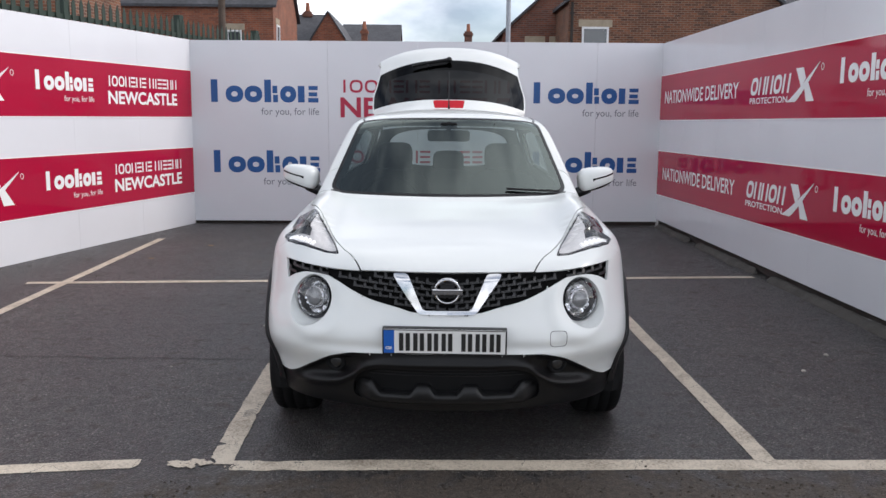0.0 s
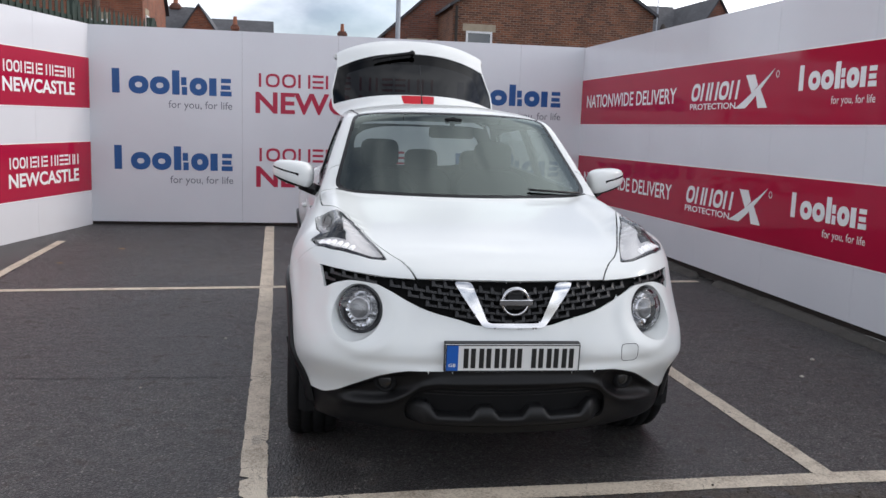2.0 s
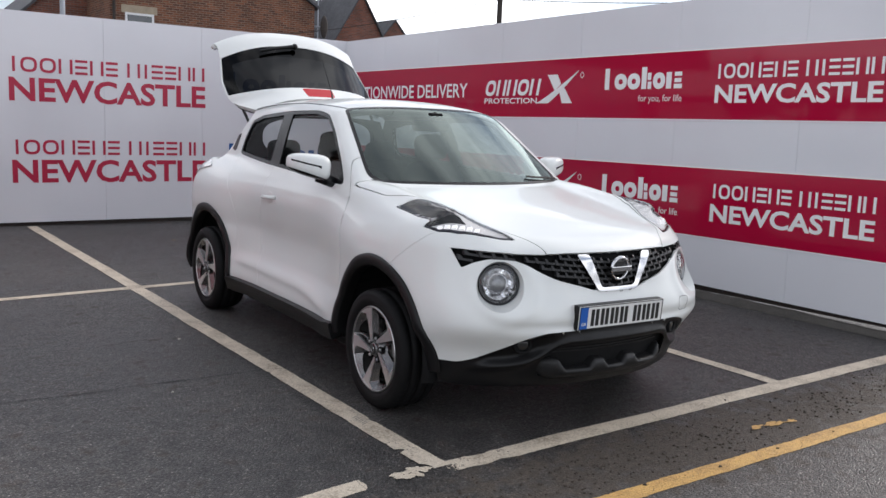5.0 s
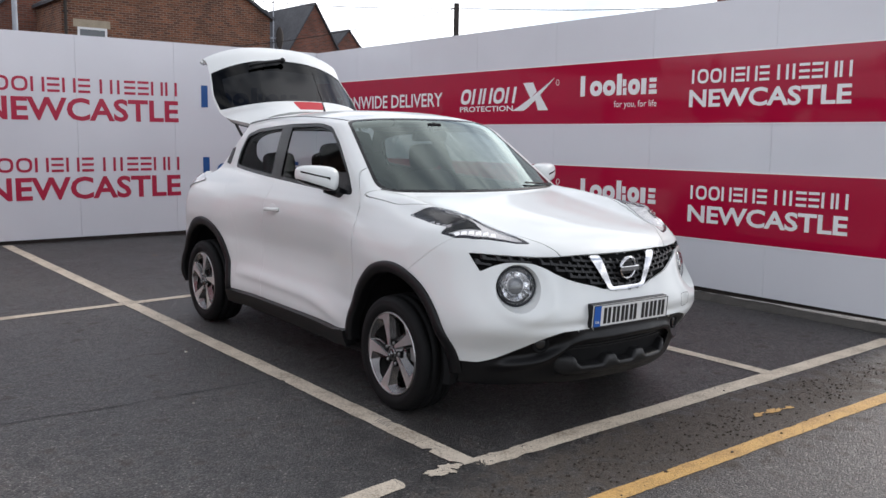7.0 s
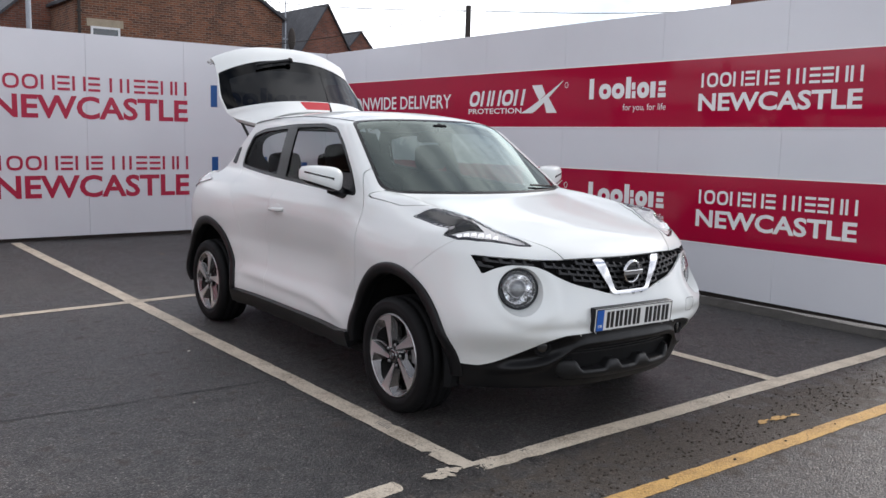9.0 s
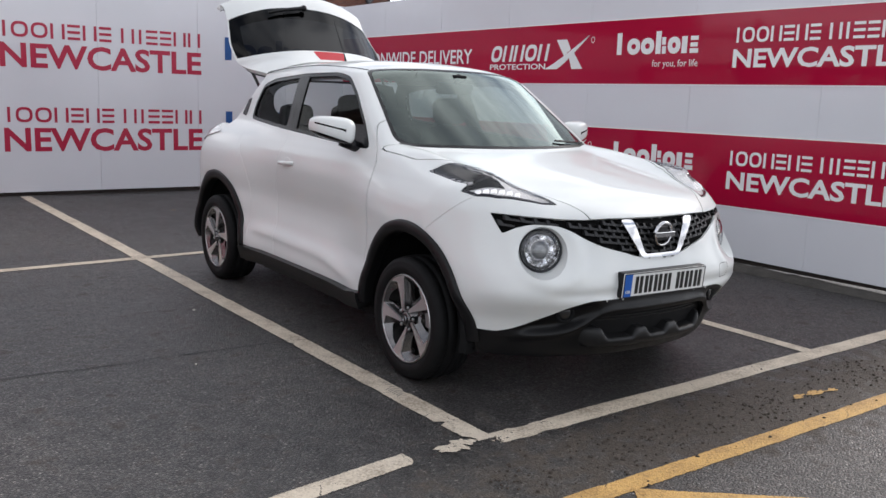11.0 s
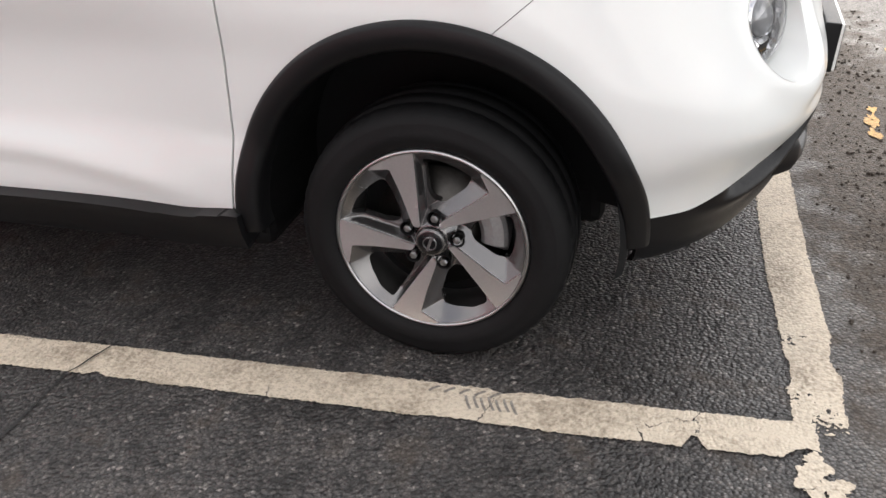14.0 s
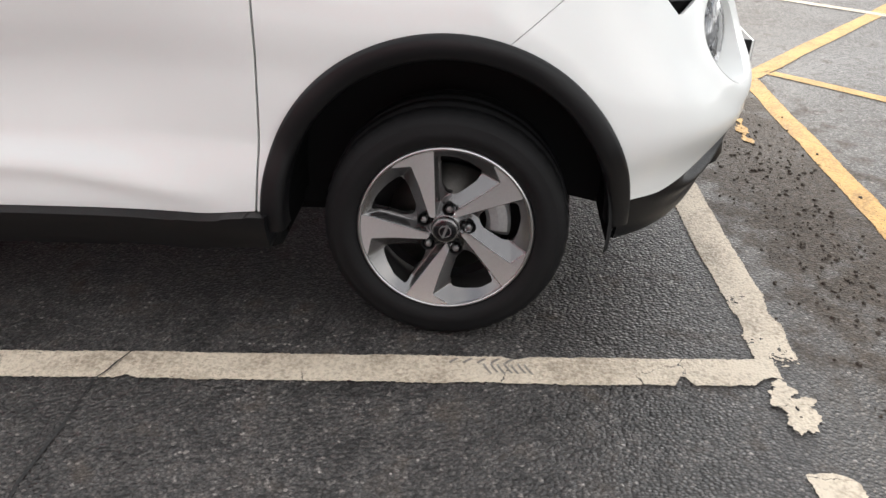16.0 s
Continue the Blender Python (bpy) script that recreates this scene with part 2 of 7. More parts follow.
def road_paint(name, color, wear):
    """Thermoplastic road marking, worn through in patches and ragged at its edges; u runs across the line."""
    m = bpy.data.materials.new(name)
    m.use_nodes = True
    nt = m.node_tree
    L = nt.links.new
    b = nt.nodes["Principled BSDF"]
    out = nt.nodes["Material Output"]
    co = nt.nodes.new("ShaderNodeTexCoord")
    uv = nt.nodes.new("ShaderNodeUVMap")
    uv.uv_map = "across"
    sp = nt.nodes.new("ShaderNodeSeparateXYZ")
    L(uv.outputs["UV"], sp.inputs["Vector"])
    fine = nt.nodes.new("ShaderNodeTexNoise")
    fine.inputs["Scale"].default_value = 95
    fine.inputs["Detail"].default_value = 5
    big = nt.nodes.new("ShaderNodeTexNoise")
    big.inputs["Scale"].default_value = 5
    big.inputs["Detail"].default_value = 9
    big.inputs["Roughness"].default_value = 0.68
    for n in (fine, big):
        L(co.outputs["Object"], n.inputs["Vector"])
    def node(op, a, c=None):
        k = nt.nodes.new("ShaderNodeMath")
        k.operation = op
        for i, v in enumerate((a, c)):
            if v is None:
                continue
            if isinstance(v, (int, float)):
                k.inputs[i].default_value = v
            else:
                L(v, k.inputs[i])
        return k.outputs["Value"]
    edge = node("SUBTRACT", 1.0, node("ABSOLUTE", node("SUBTRACT", node("MULTIPLY", sp.outputs["X"], 2.0), 1.0)))
    edge = node("MINIMUM", edge, sp.outputs["Y"])
    solid = node("MINIMUM", node("MULTIPLY", edge, 4.3), 1.0)
    worn = node("ADD", node("MULTIPLY", node("SUBTRACT", fine.outputs["Fac"], 0.5), 1.1), node("MULTIPLY", node("SUBTRACT", big.outputs["Fac"], 0.5), 3.4 * wear))
    keep = node("GREATER_THAN", solid, node("ADD", worn, 0.30 + 0.25 * wear))
    # cracks, wandering and in places closed
    bend = nt.nodes.new("ShaderNodeMix")
    bend.data_type = "VECTOR"
    bend.inputs["Factor"].default_value = 0.09
    L(co.outputs["Object"], bend.inputs["A"])
    L(big.outputs["Color"], bend.inputs["B"])
    cr = nt.nodes.new("ShaderNodeTexVoronoi")
    cr.feature = "DISTANCE_TO_EDGE"
    cr.inputs["Scale"].default_value = 2.9
    L(bend.outputs["Result"], cr.inputs["Vector"])
    width = node("MULTIPLY", node("SUBTRACT", big.outputs["Fac"], 0.47), 0.026)
    whole = node("GREATER_THAN", cr.outputs["Distance"], width)
    keep = node("MULTIPLY", keep, whole)
    tr = nt.nodes.new("ShaderNodeBsdfTransparent")
    mx = nt.nodes.new("ShaderNodeMixShader")
    L(keep, mx.inputs["Fac"])
    L(tr.outputs["BSDF"], mx.inputs[1])
    L(b.outputs["BSDF"], mx.inputs[2])
    L(mx.outputs["Shader"], out.inputs["Surface"])
    rp = nt.nodes.new("ShaderNodeValToRGB")
    rp.color_ramp.elements[0].position = 0.34
    rp.color_ramp.elements[0].color = (*(c * k for c, k in zip(color, (0.40, 0.37, 0.34))), 1)
    rp.color_ramp.elements[1].position = 0.54
    rp.color_ramp.elements[1].color = (*color, 1)
    s2 = nt.nodes.new("ShaderNodeMath")
    s2.operation = "MULTIPLY_ADD"
    L(fine.outputs["Fac"], s2.inputs[0])
    s2.inputs[1].default_value = 0.45
    L(node("MULTIPLY", big.outputs["Fac"], 0.55), s2.inputs[2])
    L(s2.outputs["Value"], rp.inputs["Fac"])
    L(rp.outputs["Color"], b.inputs["Base Color"])
    b.inputs["Roughness"].default_value = 0.62
    stone = nt.nodes.new("ShaderNodeTexVoronoi")
    stone.inputs["Scale"].default_value = 135
    L(co.outputs["Object"], stone.inputs["Vector"])
    over = nt.nodes.new("ShaderNodeBump")
    over.invert = True
    over.inputs["Strength"].default_value = 0.55
    over.inputs["Distance"].default_value = 0.005
    L(stone.outputs["Distance"], over.inputs["Height"])
    bp = nt.nodes.new("ShaderNodeBump")
    bp.inputs["Strength"].default_value = 0.5
    bp.inputs["Distance"].default_value = 0.003
    L(fine.outputs["Fac"], bp.inputs["Height"])
    L(over.outputs["Normal"], bp.inputs["Normal"])
    L(bp.outputs["Normal"], b.inputs["Normal"])
    return m

def brick_material(name, c1, c2, mortar):
    m = bpy.data.materials.new(name)
    m.use_nodes = True
    nt = m.node_tree
    L = nt.links.new
    b = nt.nodes["Principled BSDF"]
    uv = nt.nodes.new("ShaderNodeUVMap")
    uv.uv_map = "metres"
    br = nt.nodes.new("ShaderNodeTexBrick")
    br.inputs["Color1"].default_value = (*c1, 1)
    br.inputs["Color2"].default_value = (*c2, 1)
    br.inputs["Mortar"].default_value = (*mortar, 1)
    br.inputs["Scale"].default_value = 1.0
    br.inputs["Mortar Size"].default_value = 0.009
    br.inputs["Brick Width"].default_value = 0.235
    br.inputs["Row Height"].default_value = 0.076
    L(uv.outputs["UV"], br.inputs["Vector"])
    no = nt.nodes.new("ShaderNodeTexNoise")
    no.inputs["Scale"].default_value = 1.3
    no.inputs["Detail"].default_value = 8
    L(uv.outputs["UV"], no.inputs["Vector"])
    mr = nt.nodes.new("ShaderNodeMapRange")
    mr.inputs["To Min"].default_value = 0.45
    mr.inputs["To Max"].default_value = 1.5
    L(no.outputs["Fac"], mr.inputs["Value"])
    vm = nt.nodes.new("ShaderNodeVectorMath")
    vm.operation = "SCALE"
    L(br.outputs["Color"], vm.inputs[0])
    L(mr.outputs["Result"], vm.inputs["Scale"])
    L(vm.outputs["Vector"], b.inputs["Base Color"])
    b.inputs["Roughness"].default_value = 0.9
    return m

def glass_material(name, tint, gloss_lo=1.0, rough=0.0, shine=(1, 1, 1)):
    m = bpy.data.materials.new(name)
    m.use_nodes = True
    nt = m.node_tree
    L = nt.links.new
    nt.nodes.remove(nt.nodes["Principled BSDF"])
    out = nt.nodes["Material Output"]
    tr = nt.nodes.new("ShaderNodeBsdfTransparent")
    tr.inputs["Color"].default_value = (*tint, 1)
    gl = nt.nodes.new("ShaderNodeBsdfGlossy")
    gl.inputs["Roughness"].default_value = rough
    gl.inputs["Color"].default_value = (*shine, 1)
    fr = nt.nodes.new("ShaderNodeFresnel")
    fr.inputs["IOR"].default_value = 1.5
    k = nt.nodes.new("ShaderNodeMath")
    k.operation = "MULTIPLY"
    k.inputs[1].default_value = gloss_lo
    k.use_clamp = True
    L(fr.outputs["Fac"], k.inputs[0])
    mx = nt.nodes.new("ShaderNodeMixShader")
    L(k.outputs["Value"], mx.inputs["Fac"])
    L(tr.outputs["BSDF"], mx.inputs[1])
    L(gl.outputs["BSDF"], mx.inputs[2])
    L(mx.outputs["Shader"], out.inputs["Surface"])
    return m

ASPHALT = asphalt_material()
LINE_WHITE = road_paint("white_road_paint", (0.61, 0.530, 0.420), 0.55)
LINE_BROKEN = road_paint("broken_white_road_paint", (0.61, 0.530, 0.420), 1.25)
LINE_YELLOW = road_paint("yellow_road_paint", (0.56, 0.335, 0.10), 0.85)
PANEL_WHITE = mat("white_panel", (0.69, 0.692, 0.725), 0.12, spec=0.45, var=0.03, var_scale=1.2, grain=0.01, rough_var=0.06)
VINYL_RED = mat("red_vinyl", (0.385, 0.006, 0.038), 0.07, spec=0.3, var=0.05, var_scale=1.5, grain=0.02, rough_var=0.05)
VINYL_WHITE = mat("white_vinyl", (0.82, 0.82, 0.82), 0.3, var=0.02, grain=0.01)
VINYL_BLUE = mat("blue_vinyl", (0.010, 0.080, 0.27), 0.3, var=0.03, grain=0.01)
VINYL_GREY = mat("grey_vinyl", (0.16, 0.17, 0.20), 0.35, var=0.03, grain=0.01)
VINYL_CRIMSON = mat("crimson_vinyl", (0.42, 0.012, 0.05), 0.3, var=0.03, grain=0.01)
CONCRETE = mat("concrete_kerb", (0.066, 0.060, 0.053), 0.9, var=0.35, var_scale=6, grain=0.25, grain_scale=90, bump=0.6, bump_scale=80, tint=(0.06, 0.055, 0.05))
BRICK = brick_material("red_brick", (0.21, 0.078, 0.038), (0.085, 0.034, 0.022), (0.22, 0.165, 0.125))
BRICK_DARK = brick_material("sooty_brick", (0.22, 0.075, 0.045), (0.12, 0.045, 0.033), (0.15, 0.12, 0.10))
ORANGE_BRICK = brick_material("orange_brick", (0.29, 0.092, 0.045), (0.17, 0.055, 0.034), (0.22, 0.14, 0.10))
SLATE = mat("roof_slate", (0.055, 0.055, 0.062), 0.7, var=0.3, var_scale=1.5, grain=0.3, grain_scale=8, bump=0.4, bump_scale=6)
STONE = mat("sandstone_lintel", (0.36, 0.30, 0.22), 0.85, var=0.15, grain=0.1, grain_scale=30)
FRAME_WHITE = mat("white_upvc", (0.75, 0.75, 0.76), 0.4, var=0.04, grain=0.02)
FENCE_GREEN = mat("green_fence_paint", (0.010, 0.026, 0.016), 0.6, var=0.2, grain=0.1)
POLE_GREY = mat("galvanised_pole", (0.36, 0.38, 0.42), 0.5, metal=0.4, var=0.1, grain=0.05)
WOOD_DARK = mat("tarred_wood", (0.04, 0.032, 0.028), 0.85, var=0.2, grain=0.2, grain_scale=40)
DARK_GLASS = mat("house_window_glass", (0.05, 0.06, 0.07), 0.06, spec=0.8, var=0.1)

# ---- building blocks ----
def obj(name, bm, material=None, parent=None, label="", smooth=False):
    me = bpy.data.meshes.new(name)
    bm.normal_update()
    bm.to_mesh(me)
    bm.free()
    if material:
        me.materials.append(material)
    if smooth:
        me.polygons.foreach_set("use_smooth", [True] * len(me.polygons))
    ob = new(name, me)
    if parent:
        ob.parent = parent
    if label:
        tagged(ob, label)
    return ob

def part(name, bm, material, parent, label="", smooth=False):
    return obj(name, bm, material, parent, label, smooth)

def box(bm, x0, x1, y0, y1, z0, z1, m=None, bevel=0.0):
    vs = [bm.verts.new((x, y, z)) for x in (x0, x1) for y in (y0, y1) for z in (z0, z1)]
    fs = [bm.faces.new([vs[i] for i in q]) for q in ((0, 1, 3, 2), (4, 6, 7, 5), (0, 4, 5, 1), (2, 3, 7, 6), (0, 2, 6, 4), (1, 5, 7, 3))]
    if m is not None:
        bmesh.ops.transform(bm, matrix=m, verts=vs)
    if bevel:
        es = list({e for f in fs for e in f.edges})
        bmesh.ops.bevel(bm, geom=es, offset=bevel, segments=2, affect="EDGES", profile=0.5)
    return vs

def boxed(*a, **k):
    bm = bmesh.new()
    box(bm, *a, **k)
    return bm

def prism(bm, poly, z0, z1, m=None):
    """A flat polygon drawn in x and y, as a slab from z0 to z1."""
    lo = [bm.verts.new((x, y, z0)) for x, y in poly]
    hi = [bm.verts.new((x, y, z1)) for x, y in poly]
    n = len(poly)
    bm.faces.new(hi)
    bm.faces.new(lo[::-1])
    for i in range(n):
        j = (i + 1) % n
        bm.faces.new((lo[i], lo[j], hi[j], hi[i]))
    if m is not None:
        bmesh.ops.transform(bm, matrix=m, verts=lo + hi)

def frame_shape(bm, x0, x1, y0, y1, w, z0, z1, n=14, power=3.0, slant=0.0):
    """A rounded hollow block, as a slab."""
    cx, cy, rx, ry = (x0 + x1) / 2, (y0 + y1) / 2, (x1 - x0) / 2, (y1 - y0) / 2
    rings = []
    for r in (0.0, w):
        for z in (z0, z1):
            row = []
            for i in range(n):
                a = 2 * math.pi * (i + 0.5) / n
                c, s = math.cos(a), math.sin(a)
                px = cx + (rx - r) * math.copysign(abs(c) ** (2 / power), c)
                py = cy + (ry - r) * math.copysign(abs(s) ** (2 / power), s)
                row.append(bm.verts.new((px + slant * (py - y0), py, z)))
            rings.append(row)
    (ol, oh, il, ih) = rings
    for i in range(n):
        j = (i + 1) % n
        bm.faces.new((oh[i], oh[j], ih[j], ih[i]))
        bm.faces.new((ol[i], ol[j], oh[j], oh[i]))
        bm.faces.new((ih[i], ih[j], il[j], il[i]))

def tube(bm, path, r, n=8, r2=None):
    """A round bar along a list of points, tapering to r2."""
    path = [Vector(p) for p in path]
    rings = []
    for i, p in enumerate(path):
        d = (path[min(i + 1, len(path) - 1)] - path[max(i - 1, 0)]).normalized()
        a = d.cross(Vector((0, 0, 1)) if abs(d.z) < 0.95 else Vector((1, 0, 0))).normalized()
        b = d.cross(a)
        rr = r if r2 is None else r + (r2 - r) * i / (len(path) - 1)
        rings.append([bm.verts.new(p + rr * (math.cos(2 * math.pi * k / n) * a + math.sin(2 * math.pi * k / n) * b)) for k in range(n)])
    for p, q in zip(rings, rings[1:]):
        for k in range(n):
            bm.faces.new((p[k], p[(k + 1) % n], q[(k + 1) % n], q[k]))
    bm.faces.new(rings[0][::-1])
    bm.faces.new(rings[-1])

def text_mesh(text, w, h, depth=0.002, bold=0.0):
    """The built-in font, fitted into a box w wide and h high."""
    cu = bpy.data.curves.new("lettering", "FONT")
    cu.body = text
    cu.size = 1.0
    cu.offset = bold
    cu.resolution_u = 3
    cu.fill_mode = "FRONT"
    cu.extrude = 0.0
    tmp = new("lettering", cu)
    bpy.context.view_layer.update()
    me = bpy.data.meshes.new_from_object(tmp.evaluated_get(bpy.context.evaluated_depsgraph_get()))
    bpy.data.objects.remove(tmp)
    bpy.data.curves.remove(cu)
    co = np.empty(len(me.vertices) * 3)
    me.vertices.foreach_get("co", co)
    co = co.reshape(-1, 3)
    lo, hi = co.min(0), co.max(0)
    co[:, 0] = (co[:, 0] - lo[0]) / (hi[0] - lo[0]) * w
    co[:, 1] = (co[:, 1] - lo[1]) / (hi[1] - lo[1]) * h
    co[:, 2] = depth
    me.vertices.foreach_set("co", co.ravel())
    bm = bmesh.new()
    bm.from_mesh(me)
    bpy.data.meshes.remove(me)
    bmesh.ops.triangulate(bm, faces=bm.faces)
    for f in bm.faces:
        f.smooth = False
    return bm

def empty(name, m, **tags):
    ob = new(name)
    ob.empty_display_size = 0.2
    ob.matrix_world = m
    return tagged(ob, **tags)

# ---- ground ----
def grid_sheet(bm, x0, x1, y0, y1, nx, ny):
    vs = [[bm.verts.new((x0 + (x1 - x0) * i / nx, y0 + (y1 - y0) * j / ny, 0)) for i in range(nx + 1)] for j in range(ny + 1)]
    for j in range(ny):
        for i in range(nx):
            bm.faces.new((vs[j][i], vs[j][i + 1], vs[j + 1][i + 1], vs[j + 1][i]))

bm = bmesh.new()
grid_sheet(bm, -400, 400, -300, 600, 8, 8)
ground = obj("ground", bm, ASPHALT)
tagged(ground, "dark damp tarmac of the car park with exposed stone", "ground", kind="structure")

def line_marking(name, a, b, width, material, label, z=0.004, n=60, wobble=0.006, group="", bites=(), blunt=0.0):
    """A painted line from a to b, its edges slightly uneven; bites are (metres along, side, depth, half length); blunt rounds off its far end."""
    z *= 0.55
    a, b = Vector((*a, 0)), Vector((*b, 0))
    d = (b - a).normalized()
    s = Vector((-d.y, d.x, 0))
    bm = bmesh.new()
    uvl = bm.loops.layers.uv.new("across")
    rows = []
    size = (b - a).length
    for i in range(n + 1):
        p = a + (b - a) * i / n
        k = wobble * (noise.noise((p.x * 2.1, p.y * 2.1, z * 1640)))
        edge = {-0.58: -0.58, 0.58: 0.58}
        for at, side, depth, half in bites:
            near = abs(size * i / n - at) / half
            if near < 1:
                edge[0.58 * side] -= side * depth * (1 - near * near)
        if blunt and size * (n - i) / n < blunt:
            k += 0.3 * width * (1 - size * (n - i) / n / blunt) ** 2
            full = math.sqrt(1 - (1 - size * (n - i) / n / blunt) ** 2)
            edge = {f: v * max(full, 0.05) for f, v in edge.items()}
        rows.append([bm.verts.new(p + s * (width * edge[f] + k) + Vector((0, 0, z))) for f in (-0.58, 0.58)])
    ends = [min(i, n - i) * size / n / (0.58 * width) for i in range(n + 1)]
    for i, (p, q) in enumerate(zip(rows, rows[1:])):
        f = bm.faces.new((p[0], q[0], q[1], p[1]))
        for lp, u, v in zip(f.loops, (0, 0, 1, 1), (ends[i], ends[i + 1], ends[i + 1], ends[i])):
            lp[uvl].uv = (u, v)
    ob = obj(name, bm, material)
    return tagged(ob, label, "road marking", group=group, kind="structure")

WHITE = "worn cream-white painted bay line on the tarmac"
line_marking("bay_line", (-0.40, 3.812), (3.25, 3.842), 0.108, LINE_WHITE, WHITE, 0.005, 200, group="bay lines")
line_marking("bay_line", (-0.745, 3.812), (-0.38, 3.813), 0.110, LINE_BROKEN, WHITE, 0.0045, 120, group="bay lines", bites=((0.22, 1, 0.18, 0.07), (0.27, -1, 0.12, 0.06)))
line_marking("bay_line", (-1.80, 3.750), (-1.105, 3.832), 0.095, LINE_WHITE, WHITE, 0.005, 150, group="bay lines", blunt=0.045)
line_marking("bay_line", (-4.2, 3.63), (-1.77, 3.752), 0.095, LINE_WHITE, WHITE, 0.005, 30, group="bay lines")
line_marking("bay_line", (-0.760, 3.815), (-0.808, 8.10), 0.107, LINE_WHITE, WHITE, 0.007, 430, group="bay lines", bites=((0.245, 1, 0.38, 0.020), (0.03, 1, 0.3, 0.05), (0.64, -1, 0.10, 0.03), (1.58, 1, 0.12, 0.02)))
line_marking("bay_line", (-0.806, 8.06), (-0.86, 12.12), 0.11, LINE_WHITE, WHITE, 0.0075, group="bay lines")
line_marking("bay_line", (1.685, 3.85), (1.66, 8.30), 0.09, LINE_WHITE, WHITE, 0.007, group="bay lines")
line_marking("bay_line", (1.66, 8.265), (1.64, 12.10), 0.09, LINE_WHITE, WHITE, 0.0075, group="bay lines")
line_marking("bay_line", (-3.45, 7.87), (3.30, 8.34), 0.09, LINE_WHITE, WHITE, 0.006, group="bay lines")
line_marking("bay_line", (-3.16, 4.2), (-3.08, 10.65), 0.085, LINE_WHITE, WHITE, 0.007, group="bay lines")
YEL = "worn yellow painted hatching line on the tarmac"
line_marking("yellow_line", (-0.98, 3.232), (1.95, 3.200), 0.088, LINE_YELLOW, YEL, 0.005, 90, group="yellow hatching")
line_marking("yellow_line", (1.85, 3.19), (3.9, 1.53), 0.10, LINE_YELLOW, YEL, 0.0055, group="yellow hatching")
line_marking("yellow_line", (1.93, 3.06), (0.9, 2.14), 0.075, LINE_YELLOW, YEL, 0.006, 40, group="yellow hatching")
line_marking("yellow_line", (-0.60, 3.165), (0.34, 2.41), 0.09, LINE_YELLOW, YEL, 0.0055, 30, group="yellow hatching")
line_marking("bay_line", (3.95, 2.47), (2.6, 1.20), 0.08, LINE_WHITE, WHITE, 0.0065, 40, group="bay lines")
def paint_blob(cx, cy, r, stretch, seed, material, label, z=0.005):
    bm = bmesh.new()
    uvl = bm.loops.layers.uv.new("across")
    mid = bm.verts.new((cx, cy, z))
    ring = []
    for i in range(48):
        a = 2 * math.pi * i / 48
        k = r * (1.1 + 0.9 * noise.noise((math.cos(a) * 1.5 + seed, math.sin(a) * 1.5, seed)) + 0.35 * noise.noise((math.cos(a) * 5 + seed, math.sin(a) * 5, 2)))
        ring.append(bm.verts.new((cx + k * stretch * math.cos(a), cy + k * math.sin(a), z)))
    for p, q in zip(ring, ring[1:] + ring[:1]):
        f = bm.faces.new((mid, p, q))
        for lp in f.loops:
            lp[uvl].uv = (0.5 if lp.vert is mid else 0.08, 1)
    tagged(obj("paint_patch", bm, material), label, "road marking", group="paint patches", kind="structure")
for bx, by, br, bs, seed in ((-0.937, 3.830, 0.033, 1.45, 3.1), (-0.865, 3.850, 0.022, 1.6, 7.7), (-0.885, 3.808, 0.020, 1.2, 4.4), (-0.822, 3.836, 0.024, 1.2, 9.2)):
    paint_blob(bx, by, br, bs, seed, LINE_WHITE, "flaked scrap of cream-white line paint on the tarmac", 0.005 + 0.0004 * (seed % 3))
for bx, by, br, bs, seed in ((0.90, 3.45, 0.016, 2.4, 5.2), (1.03, 3.44, 0.020, 3.2, 2.3), (1.15, 3.42, 0.013, 2.2, 6.1)):
    paint_blob(bx, by, br, bs, seed, LINE_YELLOW, "faded scrap of yellow paint on the tarmac")

TREAD_DIRT = road_paint("tread_dirt", (0.30, 0.275, 0.245), 0.9)
def tread_bar(x, y, size, width, turn):
    """One bar of a tyre's tread, pressed in grey dirt on the line's paint."""
    bm = bmesh.new()
    uvl = bm.loops.layers.uv.new("across")
    rows = [[bm.verts.new((size * (i / 10 - 0.5), width * (f + 0.25 * math.sin(i * 0.3)), 0.0047)) for f in (-0.5, 0.5)] for i in range(11)]
    for i, (p, q) in enumerate(zip(rows, rows[1:])):
        f = bm.faces.new((p[0], q[0], q[1], p[1]))
        for lp, u, v in zip(f.loops, (0, 0, 1, 1), (i, i + 1, i + 1, i)):
            lp[uvl].uv = (u, min(v, 10 - v) * 0.4)
    ob = tagged(obj("tread_print", bm, TREAD_DIRT), "grey tyre tread mark on the cream bay line", "tyre mark", group="tread marks", kind="structure")
    ob.matrix_world = pose(x, y, 0, 0, 0, turn)
for i in range(7):
    tread_bar(-0.768 + 0.004 * (i % 2), 4.425 + 0.0165 * i, 0.050 - 0.003 * (i % 3), 0.0065, 24)
for i in range(5):
    tread_bar(-0.735, 4.47 + 0.034 * i, 0.030, 0.008, -48)

# ---- hoarding walls ----
WALL_H = 2.48
def glyph_bar(bm, x0, x1, y0, y1, slant=0.0):
    prism(bm, [(x0, y0), (x1, y0), (x1 + slant * (y1 - y0), y1), (x0 + slant * (y1 - y0), y1)], 0.001, 0.003)

